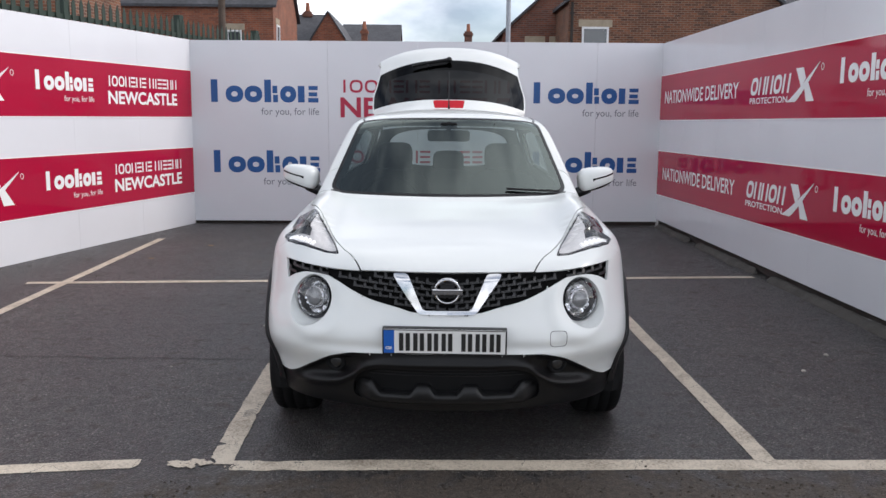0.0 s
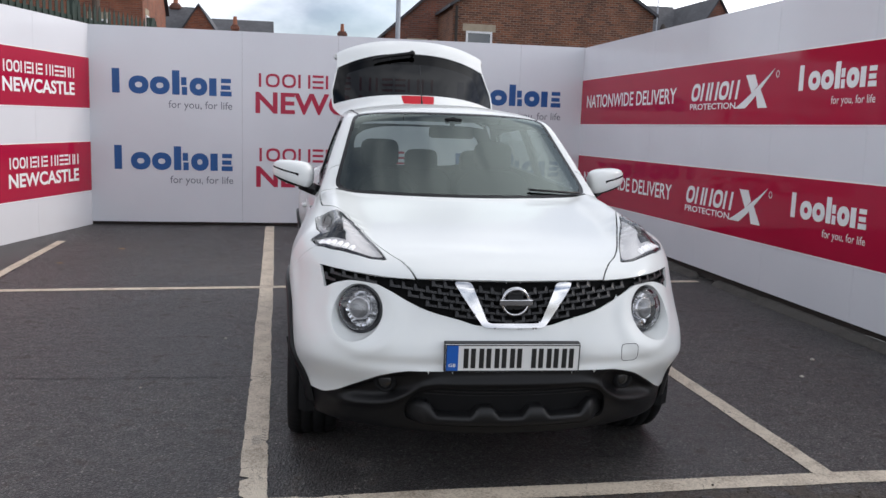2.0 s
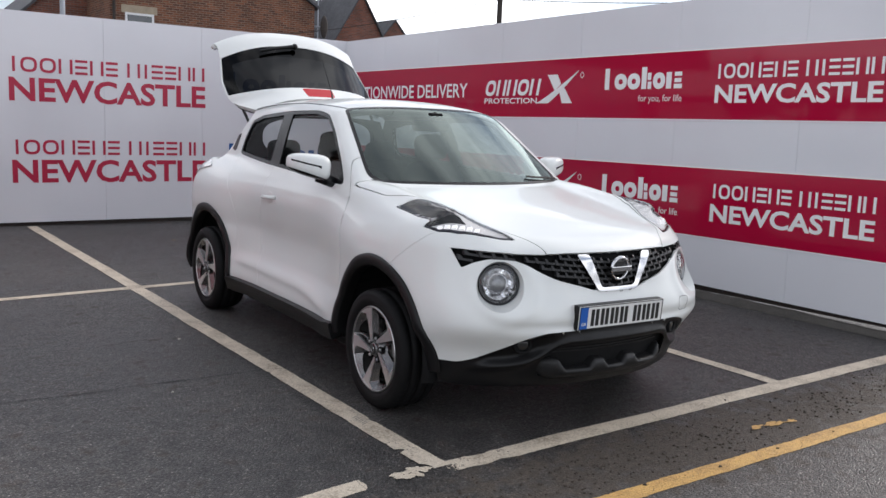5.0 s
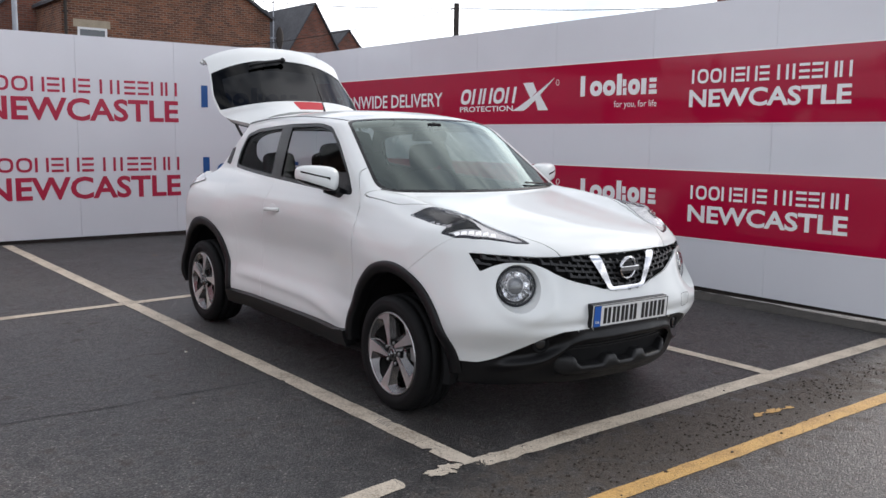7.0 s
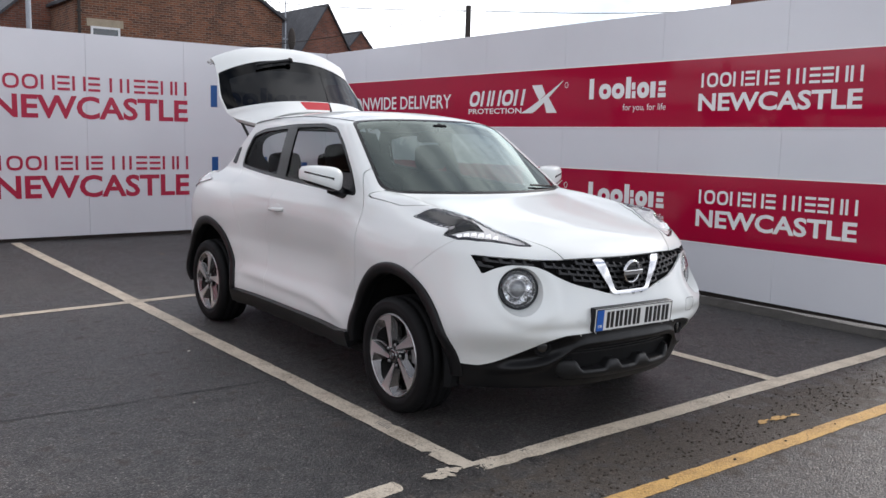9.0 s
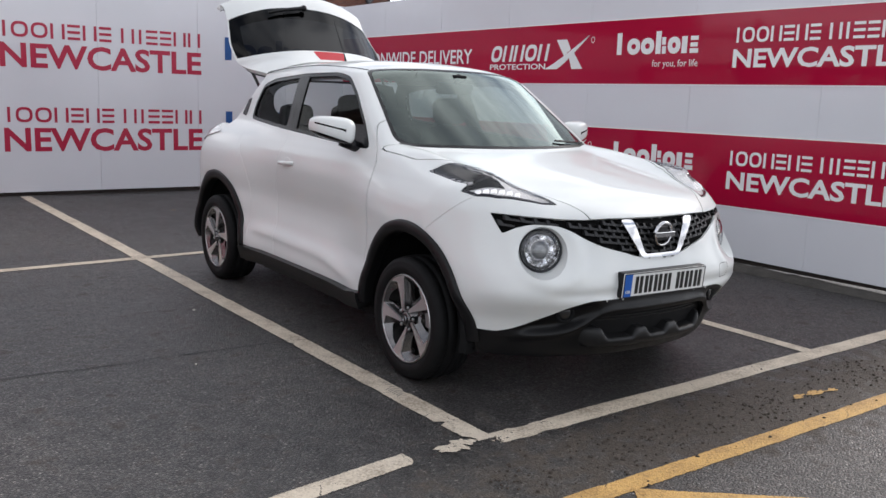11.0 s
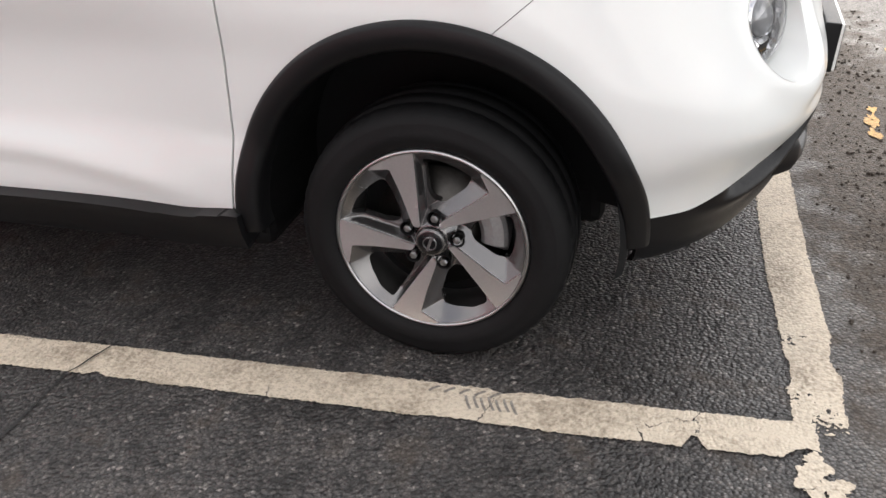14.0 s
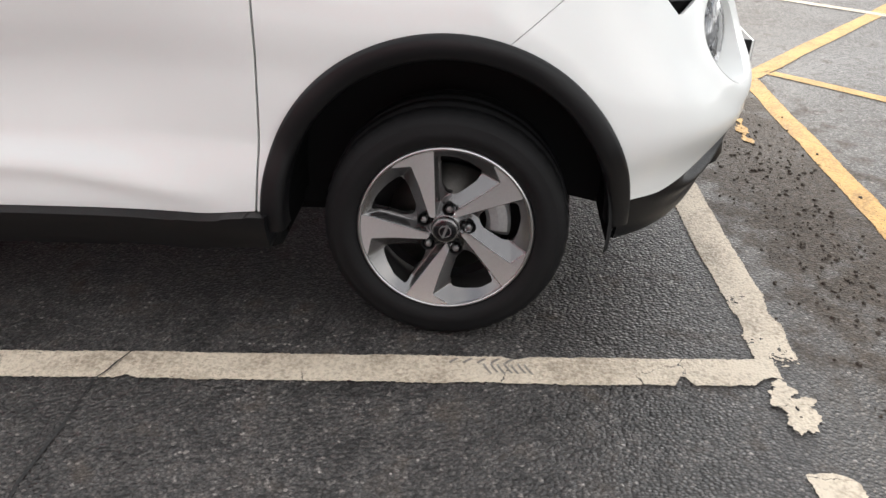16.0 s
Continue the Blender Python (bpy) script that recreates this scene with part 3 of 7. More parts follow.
def trade_mark(w, h):
    """A row of rings and bars in place of the trade mark."""
    bm = bmesh.new()
    t, xh = 0.062 * w, 0.73 * h
    glyph_bar(bm, 0, t, 0, h)
    for a, b in ((0.135, 0.30), (0.31, 0.475), (0.64, 0.79)):
        frame_shape(bm, a * w, b * w, -0.01 * h, xh, t * 0.85, 0.001, 0.003, n=24, power=2.2)
    glyph_bar(bm, 0.495 * w, 0.495 * w + t, 0, h)
    glyph_bar(bm, 0.575 * w, 0.62 * w, 0, 0.33 * h)
    glyph_bar(bm, 0.57 * w, 0.615 * w, 0.40 * h, xh)
    glyph_bar(bm, 0.805 * w, 0.805 * w + t, 0, xh)
    glyph_bar(bm, 0.90 * w, 0.995 * w, 0, 0.2 * h)
    glyph_bar(bm, 0.905 * w, 0.985 * w, 0.27 * h, 0.45 * h)
    glyph_bar(bm, 0.905 * w, 0.99 * w, 0.55 * h, xh)
    return bm

def caps_mark(w, h, slant=0.0, groups=((1, 2, 2, 3, 4, 3, 4), (3, 1, 4, 4, 3, 3)), thick=0.175):
    """A row of plain bars and hollow blocks as tall as capitals in place of a trade name."""
    bm = bmesh.new()
    wide = {1: 0.62, 2: 1.12, 3: 1.0, 4: 0.92}
    n = sum(wide[k] for g in groups for k in g) + 0.45 * (len(groups) - 1)
    cell, x = w / n, 0.0
    t = thick * h
    for g in groups:
        for k in g:
            a, b = x + 0.08 * cell, x + (wide[k] - 0.08) * cell
            if k == 1:
                glyph_bar(bm, (a + b - t) / 2, (a + b + t) / 2, 0, h, slant)
            elif k == 2:
                frame_shape(bm, a, b, 0, h, t, 0.001, 0.003, n=24, power=2.6, slant=slant)
            elif k == 3:
                glyph_bar(bm, a, a + t, 0, h, slant)
                glyph_bar(bm, b - t, b, 0, h, slant)
            else:
                for u in (0.0, 0.5 * (h - t), h - t):
                    glyph_bar(bm, a + slant * u, b + slant * u, u, u + t, slant)
            x += wide[k] * cell
        x += 0.45 * cell
    return bm

def cross_mark(w, h):
    """A slanting block crossed by two tapering swooshes."""
    bm = bmesh.new()
    prism(bm, [(0.20 * w, h * 0.90), (0.46 * w, h * 0.90), (0.56 * w, h * 0.60), (0.40 * w, h * 0.40)], 0.001, 0.003)
    prism(bm, [(0.52 * w, h * 0.38), (0.64 * w, h * 0.50), (0.86 * w, 0), (0.60 * w, 0)], 0.001, 0.003)
    for k in (0.0, 0.16):
        lo, hi = [], []
        for i in range(9):
            u = i / 8
            x = (k + u * (1.0 - k)) * w
            y = h * (0.0 + 1.0 * u ** 1.15)
            t = 0.085 * w * (1 - u) * (1.0 if k == 0 else 0.8) + 0.004
            lo.append((x + t, y))
            hi.append((x - t, y))
        prism(bm, lo + hi[::-1], 0.0035, 0.0045)
    return bm

def wall_at(name, m, length, base, top, label, joints, fall=0.0):
    """A hoarding: posts behind, and tall panels in front, butted with fine joints."""
    w = empty(name, m, label=label, category="wall", kind="structure")
    edges = [0.0, *joints, length]
    for a, b in zip(edges, edges[1:]):
        bm = bmesh.new()
        prism(bm, [(a + 0.0012, base - fall * a), (b - 0.0012, base - fall * b), (b - 0.0012, top), (a + 0.0012, top)], -0.03, 0.0)
        part("panel", bm, PANEL_WHITE, w)
    bm = bmesh.new()
    for k in range(int(length / 1.22) + 1):
        box(bm, min(k * 1.22, length - 0.1), min(k * 1.22, length - 0.1) + 0.1, base + 0.002, top - 0.05, -0.13, -0.032)
    part("framing", bm, WOOD_DARK, w)
    # dark strip added behind the foot to blacken the shadow gap under the panels
    part("shadow_gap_strip", boxed(0, length, -0.03, base + 0.03, -0.12, -0.045), WOOD_DARK, w)
    return w

def sign(wall, name, bm, material, x, y, z=0.0, label=""):
    ob = part(name, bm, material, wall, label)
    ob.matrix_local = Matrix.Translation((x, y, z))
    return ob

def put_text(wall, text, x0, x1, y0, y1, material, z=0.004, bold=0.0, label=""):
    sign(wall, "lettering", text_mesh(text, x1 - x0, y1 - y0, 0.001, bold), material, x0, y0, z, label)

def frame_of(origin, along, rise=0.0):
    x = Vector((*Vector(along).normalized(), rise)).normalized()
    n = x.cross(Vector((0, 0, 1))).normalized()
    y = n.cross(x)
    return Matrix.Translation(origin) @ Matrix((x, y, n)).transposed().to_4x4()

CORNER_R, CORNER_L = (3.335, 12.167), (-3.07, 12.167)
# back wall
wall_north = wall_at("wall_north", frame_of((-3.07, 12.167, 0), (1, 0), 0.003), 6.42, 0.04, WALL_H,
    "white glossy panel hoarding with blue and red lettering", [1.86, 3.08, 4.30, 5.52])
for dy, x0 in ((0.0, 0.0), (-0.952, 0.008)):
    for a, b, base in ((0.275, 1.735, 1.66), (4.66, 6.11, 1.665)):
        h = 0.302 if a < 1 else 0.285
        sign(wall_north, "trade_mark", trade_mark(b - a, h), VINYL_BLUE, a + x0, base + dy + (0.01 if a > 1 and dy else 0), 0.001)
        put_text(wall_north, "for you, for life", a + 0.675 + x0, b + x0, 1.462 + dy, 1.586 + dy, VINYL_GREY, 0.001)
    sign(wall_north, "trade_name", caps_mark(2.32, 0.172), VINYL_CRIMSON, 2.026 + x0, 1.795 + dy, 0.001)
    put_text(wall_north, "NEWCASTLE", 2.026 + x0, 4.345 + x0, 1.458 + dy, 1.735 + dy, VINYL_CRIMSON, 0.002, 0.026)

def red_row(wall, k, z, dz, flip=None, span=(0, 9), parts=("n", "g", "x", "l", "c")):
    """The red band's row of lettering; k shifts it along."""
    if "n" in parts:
        put_text(wall, "NATIONWIDE DELIVERY", k + 0.235, k + 2.90, 1.684 + dz, 1.850 + dz, VINYL_WHITE, z, 0.012)
    if "g" in parts:
        sign(wall, "trade_name", caps_mark(0.93, 0.172, 0.22, ((2, 3, 3, 2, 3),), 0.22), VINYL_WHITE, k + 3.215, 1.697 + dz, z)
        put_text(wall, "PROTECTION", k + 3.225, k + 4.11, 1.612 + dz, 1.672 + dz, VINYL_WHITE, z, 0.015)
    if "x" in parts:
        sign(wall, "swoosh", cross_mark(0.57, 0.325), VINYL_WHITE, k + 4.15, 1.612 + dz, z)
        bm = bmesh.new()
        frame_shape(bm, 0, 0.05, 0, 0.06, 0.006, 0.001, 0.002, 14, 2)
        sign(wall, "ring_mark", bm, VINYL_WHITE, k + 4.74, 1.86 + dz, z)
    if "l" in parts:
        sign(wall, "trade_mark", trade_mark(0.93, 0.20), VINYL_WHITE, k + 5.08, 1.738 + dz, z)
        put_text(wall, "for you, for life", k + 5.51, k + 6.01, 1.605 + dz, 1.684 + dz, VINYL_WHITE, z)
    if "c" in parts:
        sign(wall, "trade_name", caps_mark(1.455, 0.122), VINYL_WHITE, k + 6.357, 1.811 + dz, z)
        put_text(wall, "NEWCASTLE", k + 6.36, k + 7.81, 1.606 + dz, 1.760 + dz, VINYL_WHITE, z, 0.028)

# right wall
wall_east = wall_at("wall_east", frame_of((3.335, 12.167, 0), (0.102, -6.367), 0.0122), 8.39, 0.10, 2.495,
    "white glossy panel hoarding with two red printed bands", [1.07, 2.29, 3.51, 4.73, 5.95, 7.17], 0.0122)
for y0, y1 in ((1.468, 2.058), (0.452, 1.046)):
    part("red_band", boxed(0.02, 8.38, y0, y1, 0.0005, 0.004), VINYL_RED, wall_east, "glossy crimson printed band")
    for e in (y0 - 0.010, y1):
        part("band_edge", boxed(0.02, 8.38, e, e + 0.010, 0.0005, 0.0035), VINYL_WHITE, wall_east)
red_row(wall_east, 0.0, 0.004, 0.0)
red_row(wall_east, 0.04, 0.004, -1.014)
# left wall: runs from the camera's side to the far corner
LEFT_LEN = 7.9
wall_west = wall_at("wall_west", frame_of((-3.07 - 0.2696 * LEFT_LEN, 12.167 - 0.9630 * LEFT_LEN, 0), (0.2696, 0.9630), -0.004), LEFT_LEN, 0.004, 2.515,
    "white glossy panel hoarding with two red printed bands", [0.58, 1.8, 3.02, 4.24, 5.46, 6.68])
for y0, y1 in ((1.49, 2.105), (0.466, 1.075)):
    part("red_band", boxed(0.02, LEFT_LEN - 0.01, y0, y1, 0.0005, 0.004), VINYL_RED, wall_west, "glossy crimson printed band")
    for e in (y0 - 0.010, y1):
        part("band_edge", boxed(0.02, LEFT_LEN - 0.01, e, e + 0.010, 0.0005, 0.0035), VINYL_WHITE, wall_west)
red_row(wall_west, LEFT_LEN - 8.10, 0.004, 0.028, parts=("g", "x"))
red_row(wall_west, LEFT_LEN - 8.18, 0.004, 0.028, parts=("c",))
red_row(wall_west, LEFT_LEN - 8.09, 0.004, 0.028, parts=("l",))
red_row(wall_west, LEFT_LEN - 8.05, 0.004, -1.0, parts=("g", "x"))
red_row(wall_west, LEFT_LEN - 8.13, 0.004, -1.0, parts=("c",))
red_row(wall_west, LEFT_LEN - 8.02, 0.004, -1.02, parts=("l",))

# mortar haunch at the foot of the right wall, broken away in two places
def haunch():
    k = empty("mortar_kerb", Matrix.Identity(4), label="low rough mortar haunch along the foot of the hoarding", category="kerb", kind="structure")
    for y0, y1 in ((12.05, 10.62), (10.36, 8.52), (8.22, 3.82)):
        bm = bmesh.new()
        n = int((y0 - y1) / 0.03)
        rows = []
        for i in range(n + 1):
            y = y0 + (y1 - y0) * i / n
            wall = 3.335 + 0.016 * (12.167 - y)
            rough = noise.noise((y * 3.1, 0.4, 2)) + 0.6 * noise.noise((y * 11, 0.4, 5))
            end = min(1.0, 0.25 + 9 * min(y0 - y, y - y1))
            reach, high = (0.075 + 0.022 * rough) * end, (0.050 + 0.007 * rough) * end
            rows.append([bm.verts.new((wall - reach * f, y + 0.006 * rough, high * h)) for f, h in ((-0.3, -0.1), (1.0, -0.1), (0.95, 0.10), (0.72, 0.40), (0.42, 0.80), (0.15, 1.0), (-0.3, 1.02))])
        for p, q in zip(rows, rows[1:]):
            for j in range(6):
                bm.faces.new((p[j], q[j], q[j + 1], p[j + 1]))
        bm.faces.new(rows[0])
        bm.faces.new(rows[-1][::-1])
        bmesh.ops.recalc_face_normals(bm, faces=bm.faces)
        part("mortar", bm, CONCRETE, k, smooth=True)
haunch()

# ---- distance: brick terraces, fence, poles ----
def brick_part(name, bm, material, parent):
    bm.normal_update()
    uvl = bm.loops.layers.uv.new("metres")
    for f in bm.faces:
        for lp in f.loops:
            c = lp.vert.co
            lp[uvl].uv = (c.y if abs(f.normal.x) > 0.7 else c.x, c.z)
    return part(name, bm, material, parent)

def gable_house(x0, x1, y0, y1, eaves, ridge, ridge_along, material, label, overhang=0.15):
    """A house with a pitched slate roof; ridge_along is 'x' or 'y'."""
    h = empty("house", Matrix.Translation(((x0 + x1) / 2, y0, 0)), label=label, category="house")
    hx, d = (x1 - x0) / 2, y1 - y0
    bm = bmesh.new()
    if ridge_along == "y":
        pts = [(-hx, 0), (hx, 0), (hx, eaves), (0, ridge), (-hx, eaves)]
        fr = [bm.verts.new((x, 0, z)) for x, z in pts]
        bk = [bm.verts.new((x, d, z)) for x, z in pts]
    else:
        pts = [(0, 0), (d, 0), (d, eaves), (d / 2, ridge), (0, eaves)]
        fr = [bm.verts.new((-hx, y, z)) for y, z in pts]
        bk = [bm.verts.new((hx, y, z)) for y, z in pts]
    bm.faces.new(fr)
    bm.faces.new(bk[::-1])
    for i in range(5):
        j = (i + 1) % 5
        bm.faces.new((fr[i], bk[i], bk[j], fr[j]))
    bmesh.ops.recalc_face_normals(bm, faces=bm.faces)
    brick_part("wall", bm, material, h)
    bm = bmesh.new()
    t = 0.12
    if ridge_along == "y":
        for s in (-1, 1):
            sl = (ridge - eaves) / hx
            a = (s * (hx + overhang), eaves - sl * overhang)
            q = [(0, ridge), a]
            vs = [bm.verts.new((x, y, z + k)) for k in (0.01, t) for x, z in q for y in (-overhang, d + overhang)]
            for f in ((0, 1, 3, 2), (4, 6, 7, 5), (0, 4, 5, 1), (2, 3, 7, 6), (0, 2, 6, 4), (1, 5, 7, 3)):
                bm.faces.new([vs[i] for i in f])
    else:
        for s in (-1, 1):
            sl = (ridge - eaves) / (d / 2)
            yy = d / 2 + s * (d / 2 + overhang)
            q = [(d / 2, ridge), (yy, eaves - sl * overhang)]
            vs = [bm.verts.new((x, y, z + k)) for k in (0.01, t) for y, z in q for x in (-hx - overhang, hx + overhang)]
            for f in ((0, 1, 3, 2), (4, 6, 7, 5), (0, 4, 5, 1), (2, 3, 7, 6), (0, 2, 6, 4), (1, 5, 7, 3)):
                bm.faces.new([vs[i] for i in f])
    bmesh.ops.recalc_face_normals(bm, faces=bm.faces)
    part("roof", bm, SLATE, h, "dark slate roof")
    return h

def house_window(h, x, z, w, ht, y=0.0, turn=0.0, lintel=True):
    """A sash window with a stone lintel and sill, on the house's front."""
    win = new("window")
    win.parent = h
    win.matrix_local = pose(x, y, z, 0, 0, turn)
    bm = bmesh.new()
    t = 0.07
    for a in ((-w / 2, -w / 2 + t, 0, ht), (w / 2 - t, w / 2, 0, ht), (-w / 2 + t, w / 2 - t, 0, t), (-w / 2 + t, w / 2 - t, ht - t, ht), (-w / 2 + t, w / 2 - t, ht * 0.5, ht * 0.5 + 0.05)):
        box(bm, a[0], a[1], -0.05, 0.03, a[2], a[3])
    part("frame", bm, FRAME_WHITE, win)
    part("pane", boxed(-w / 2 + t, w / 2 - t, -0.02, -0.01, t, ht - t), DARK_GLASS, win)
    part("sill", boxed(-w / 2 - 0.08, w / 2 + 0.08, -0.10, 0, -0.10, 0), STONE, win)
    if lintel:
        part("lintel", boxed(-w / 2 - 0.12, w / 2 + 0.12, -0.02, 0, ht, ht + 0.25), STONE, win)

def chimney(x, y, z0, z1, w, d, material, pots=2):
    c = empty("chimney", Matrix.Translation((x, y, 0)), label="brick chimney stack with clay pots on a roof", category="chimney")
    bm = bmesh.new()
    box(bm, -w / 2, w / 2, -d / 2, d / 2, z0, z1)
    box(bm, -w / 2 - 0.06, w / 2 + 0.06, -d / 2 - 0.06, d / 2 + 0.06, z1 - 0.25, z1 - 0.1)
    brick_part("shaft", bm, material, c)
    for i in range(pots):
        bm = bmesh.new()
        px = (i - (pots - 1) / 2) * w / max(pots, 1) * 0.9
        tube(bm, [(px, 0, z1), (px, 0, z1 + 0.45)], 0.13, 10, 0.10)
        part("chimney_pot", bm, CLAY, c)
CLAY = mat("terracotta", (0.30, 0.12, 0.07), 0.85, var=0.15, grain=0.1)

# big brick house with the white window
main_house = gable_house(5.05, 12.5, 31.4, 41.0, 5.45, 7.75, "y", BRICK, "two-storey red brick house with a slate roof")
house_window(main_house, 6.0 - 8.775, 3.25, 0.95, 1.32)
rear_wing = gable_house(3.0, 7.4, 34.5, 44.0, 4.6, 6.6, "y", BRICK_DARK, "sooty brick rear wing of a terrace house")
for k in range(2):
    house_window(rear_wing, -0.95 + 0.95 * k, 3.1, 0.55, 1.15)
gable_house(17.9, 20.9, 40.0, 48.0, 5.1, 7.5, "y", BRICK_DARK, "narrow red brick gable with a slate roof")
gable_house(14.6, 19.2, 42.0, 48.0, 5.4, 7.6, "x", BRICK_DARK, "dark slate roof of a brick terrace house")
gable_house(22.2, 24.4, 43.0, 50.0, 5.5, 6.75, "y", BRICK_DARK, "small far brick gable with a slate roof", 0.08)
left_house = gable_house(-12.4, -6.1, 36.0, 42.4, 5.75, 8.6, "x", ORANGE_BRICK, "orange brick terrace house with a slate roof")
house_window(left_house, 1.58, 3.35, 0.60, 1.40)
house_window(left_house, 3.15, 3.60, 0.70, 1.45, 1.0, 90)
gable_house(-5.62, -4.02, 44.0, 52.0, 5.1, 6.33, "y", ORANGE_BRICK, "narrow orange brick gable with a slate roof", 0.08)
gable_house(-8.2, -5.2, 45.0, 50.0, 5.0, 6.5, "x", BRICK_DARK, "terrace house under a dark slate roof", 0.08)
chimney(-6.26, 47.4, 6.1, 6.75, 0.42, 0.42, BRICK_DARK, 1)
gable_house(-5.0, -1.6, 51.0, 58.0, 5.0, 6.70, "x", BRICK_DARK, "low terrace house under a grey slate roof", 0.08)
chimney(-3.58, 51.6, 4.6, 6.25, 0.34, 0.34, ORANGE_BRICK, 1)
chimney(2.55, 54.5, 3.0, 6.45, 0.45, 0.45, BRICK_DARK, 1)
gable_house(-2.6, 6.0, 53.0, 60.0, 3.6, 4.62, "x", BRICK_DARK, "far low slate roof of a terrace")
gable_house(22.93, 30.0, 12.5, 19.08, 7.2, 9.4, "y", BRICK_DARK, "dark brick end wall of a house beyond the hoarding", 0.05)
gable_house(-17.0, -8.2, 21.0, 24.5, 6.2, 7.6, "x", BRICK, "red brick building behind the green fence")

def lamp_post():
    p = empty("lamp_post", Matrix.Translation((2.45, 26.0, 0)), label="slim grey steel lamp post behind the hoarding", category="lamp post")
    bm = bmesh.new()
    tube(bm, [(0, 0, 0), (0, 0, 2), (0, 0, 8)], 0.085, 12, 0.06)
    part("post", bm, POLE_GREY, p)
    part("arm", boxed(-0.03, 0.03, -1.0, 0, 7.9, 7.98), POLE_GREY, p)
    part("lantern", boxed(-0.12, 0.12, -1.5, -0.9, 7.85, 7.97, bevel=0.03), POLE_GREY, p)
lamp_post()

def telegraph_pole():
    p = empty("telegraph_pole", Matrix.Translation((14.4, 22.6, 0)), label="dark wooden telegraph pole with cables", category="pole")
    bm = bmesh.new()
    tube(bm, [(0, 0, 0), (0, 0, 5.35)], 0.11, 10, 0.085)
    part("post", bm, WOOD_DARK, p)
    for dx, dy, dz, sag in ((-10.5, 9.0, 1.4, 0.5), (-6.0, 14.0, -0.9, 0.4), (6.0, -14, 0.2, 0.4)):
        bm = bmesh.new()
        tube(bm, [(dx * i / 12, dy * i / 12, 5.2 + dz * i / 12 - sag * math.sin(math.pi * i / 12)) for i in range(13)], 0.012, 5)
        part("cable", bm, WOOD_DARK, p)
telegraph_pole()

def timber_pole():
    p = empty("timber_pole", Matrix.Translation((-5.36, 24.0, 0)), label="weathered brown timber pole behind the hoarding", category="pole")
    bm = bmesh.new()
    tube(bm, [(0, 0, 0), (0, 0, 3.5), (0, 0, 7.5)], 0.105, 12, 0.085)
    part("post", bm, WOOD_WORN, p)
    part("cap", boxed(-0.10, 0.10, -0.10, 0.10, 7.5, 7.54, bevel=0.01), POLE_GREY, p)
WOOD_WORN = mat("weathered_pole_wood", (0.085, 0.062, 0.048), 0.85, var=0.25, grain=0.25, grain_scale=40, bump=0.4, bump_scale=30)
timber_pole()

def drainpipe():
    p = empty("drainpipe", Matrix.Translation((5.16, 31.33, 0)), label="black drainpipe on the corner of the brick house", category="drainpipe")
    bm = bmesh.new()
    tube(bm, [(0, 0, 0), (0, 0, 2.7), (0, 0, 5.4)], 0.05, 8)
    part("pipe", bm, WOOD_DARK, p)
    for z in (1.4, 3.2, 5.0):
        part("bracket", boxed(-0.075, 0.075, -0.06, 0.07, z, z + 0.05), WOOD_DARK, p)
drainpipe()

def aerial_mast():
    p = empty("aerial_mast", Matrix.Translation((12.60, 31.30, 0)), label="thin grey aerial mast with a dish on the house corner", category="aerial")
    bm = bmesh.new()
    tube(bm, [(0, 0, 3.6), (0, 0, 6.0), (0, 0, 9.0)], 0.028, 8, 0.02)
    part("mast", bm, POLE_GREY, p)
    bm = bmesh.new()
    bmesh.ops.create_uvsphere(bm, u_segments=20, v_segments=10, radius=0.34)
    for v in bm.verts:
        v.co = Vector((v.co.x * 0.45 + 0.20, v.co.y * 0.22 - 0.12, v.co.z * 1.25 + 4.75))
    part("dish", bm, WOOD_DARK, p, smooth=True)
    part("bracket", boxed(-0.10, 0.22, -0.03, 0.10, 4.72, 4.78), POLE_GREY, p)
aerial_mast()

def palisade_fence():
    d = Vector((0.2696, 0.9630, 0))
    n = Vector((-0.9630, 0.2696, 0))
    start = Vector((-3.07, 12.167, 0)) + n * 0.28 - d * 7.5
    f = empty("palisade_fence", Matrix.Translation(start) @ pose(0, 0, 0, 0, 0, -15.64), label="tall dark green steel palisade fence", category="fence", kind="structure")
    for k in range(76):
        y = k * 0.135
        bm = bmesh.new()
        prism(bm, [(-0.032, 0.05), (0.032, 0.05), (0.032, 2.72), (0, 2.80), (-0.032, 2.72)], -0.004, 0.004, Matrix.Translation((0, y, 0)) @ pose(0, 0, 0, 90, 0, 90))
        part("pale", bm, FENCE_GREEN, f)
    for z in (0.5, 2.55):
        part("rail", boxed(-0.06, -0.01, -0.1, 10.25, z, z + 0.05), FENCE_GREEN, f)
    for y in (0.0, 2.75, 5.5, 7.9, 10.2):
        part("post", boxed(-0.16, -0.065, y - 0.05, y + 0.05, 0, 2.85), FENCE_GREEN, f)
palisade_fence()

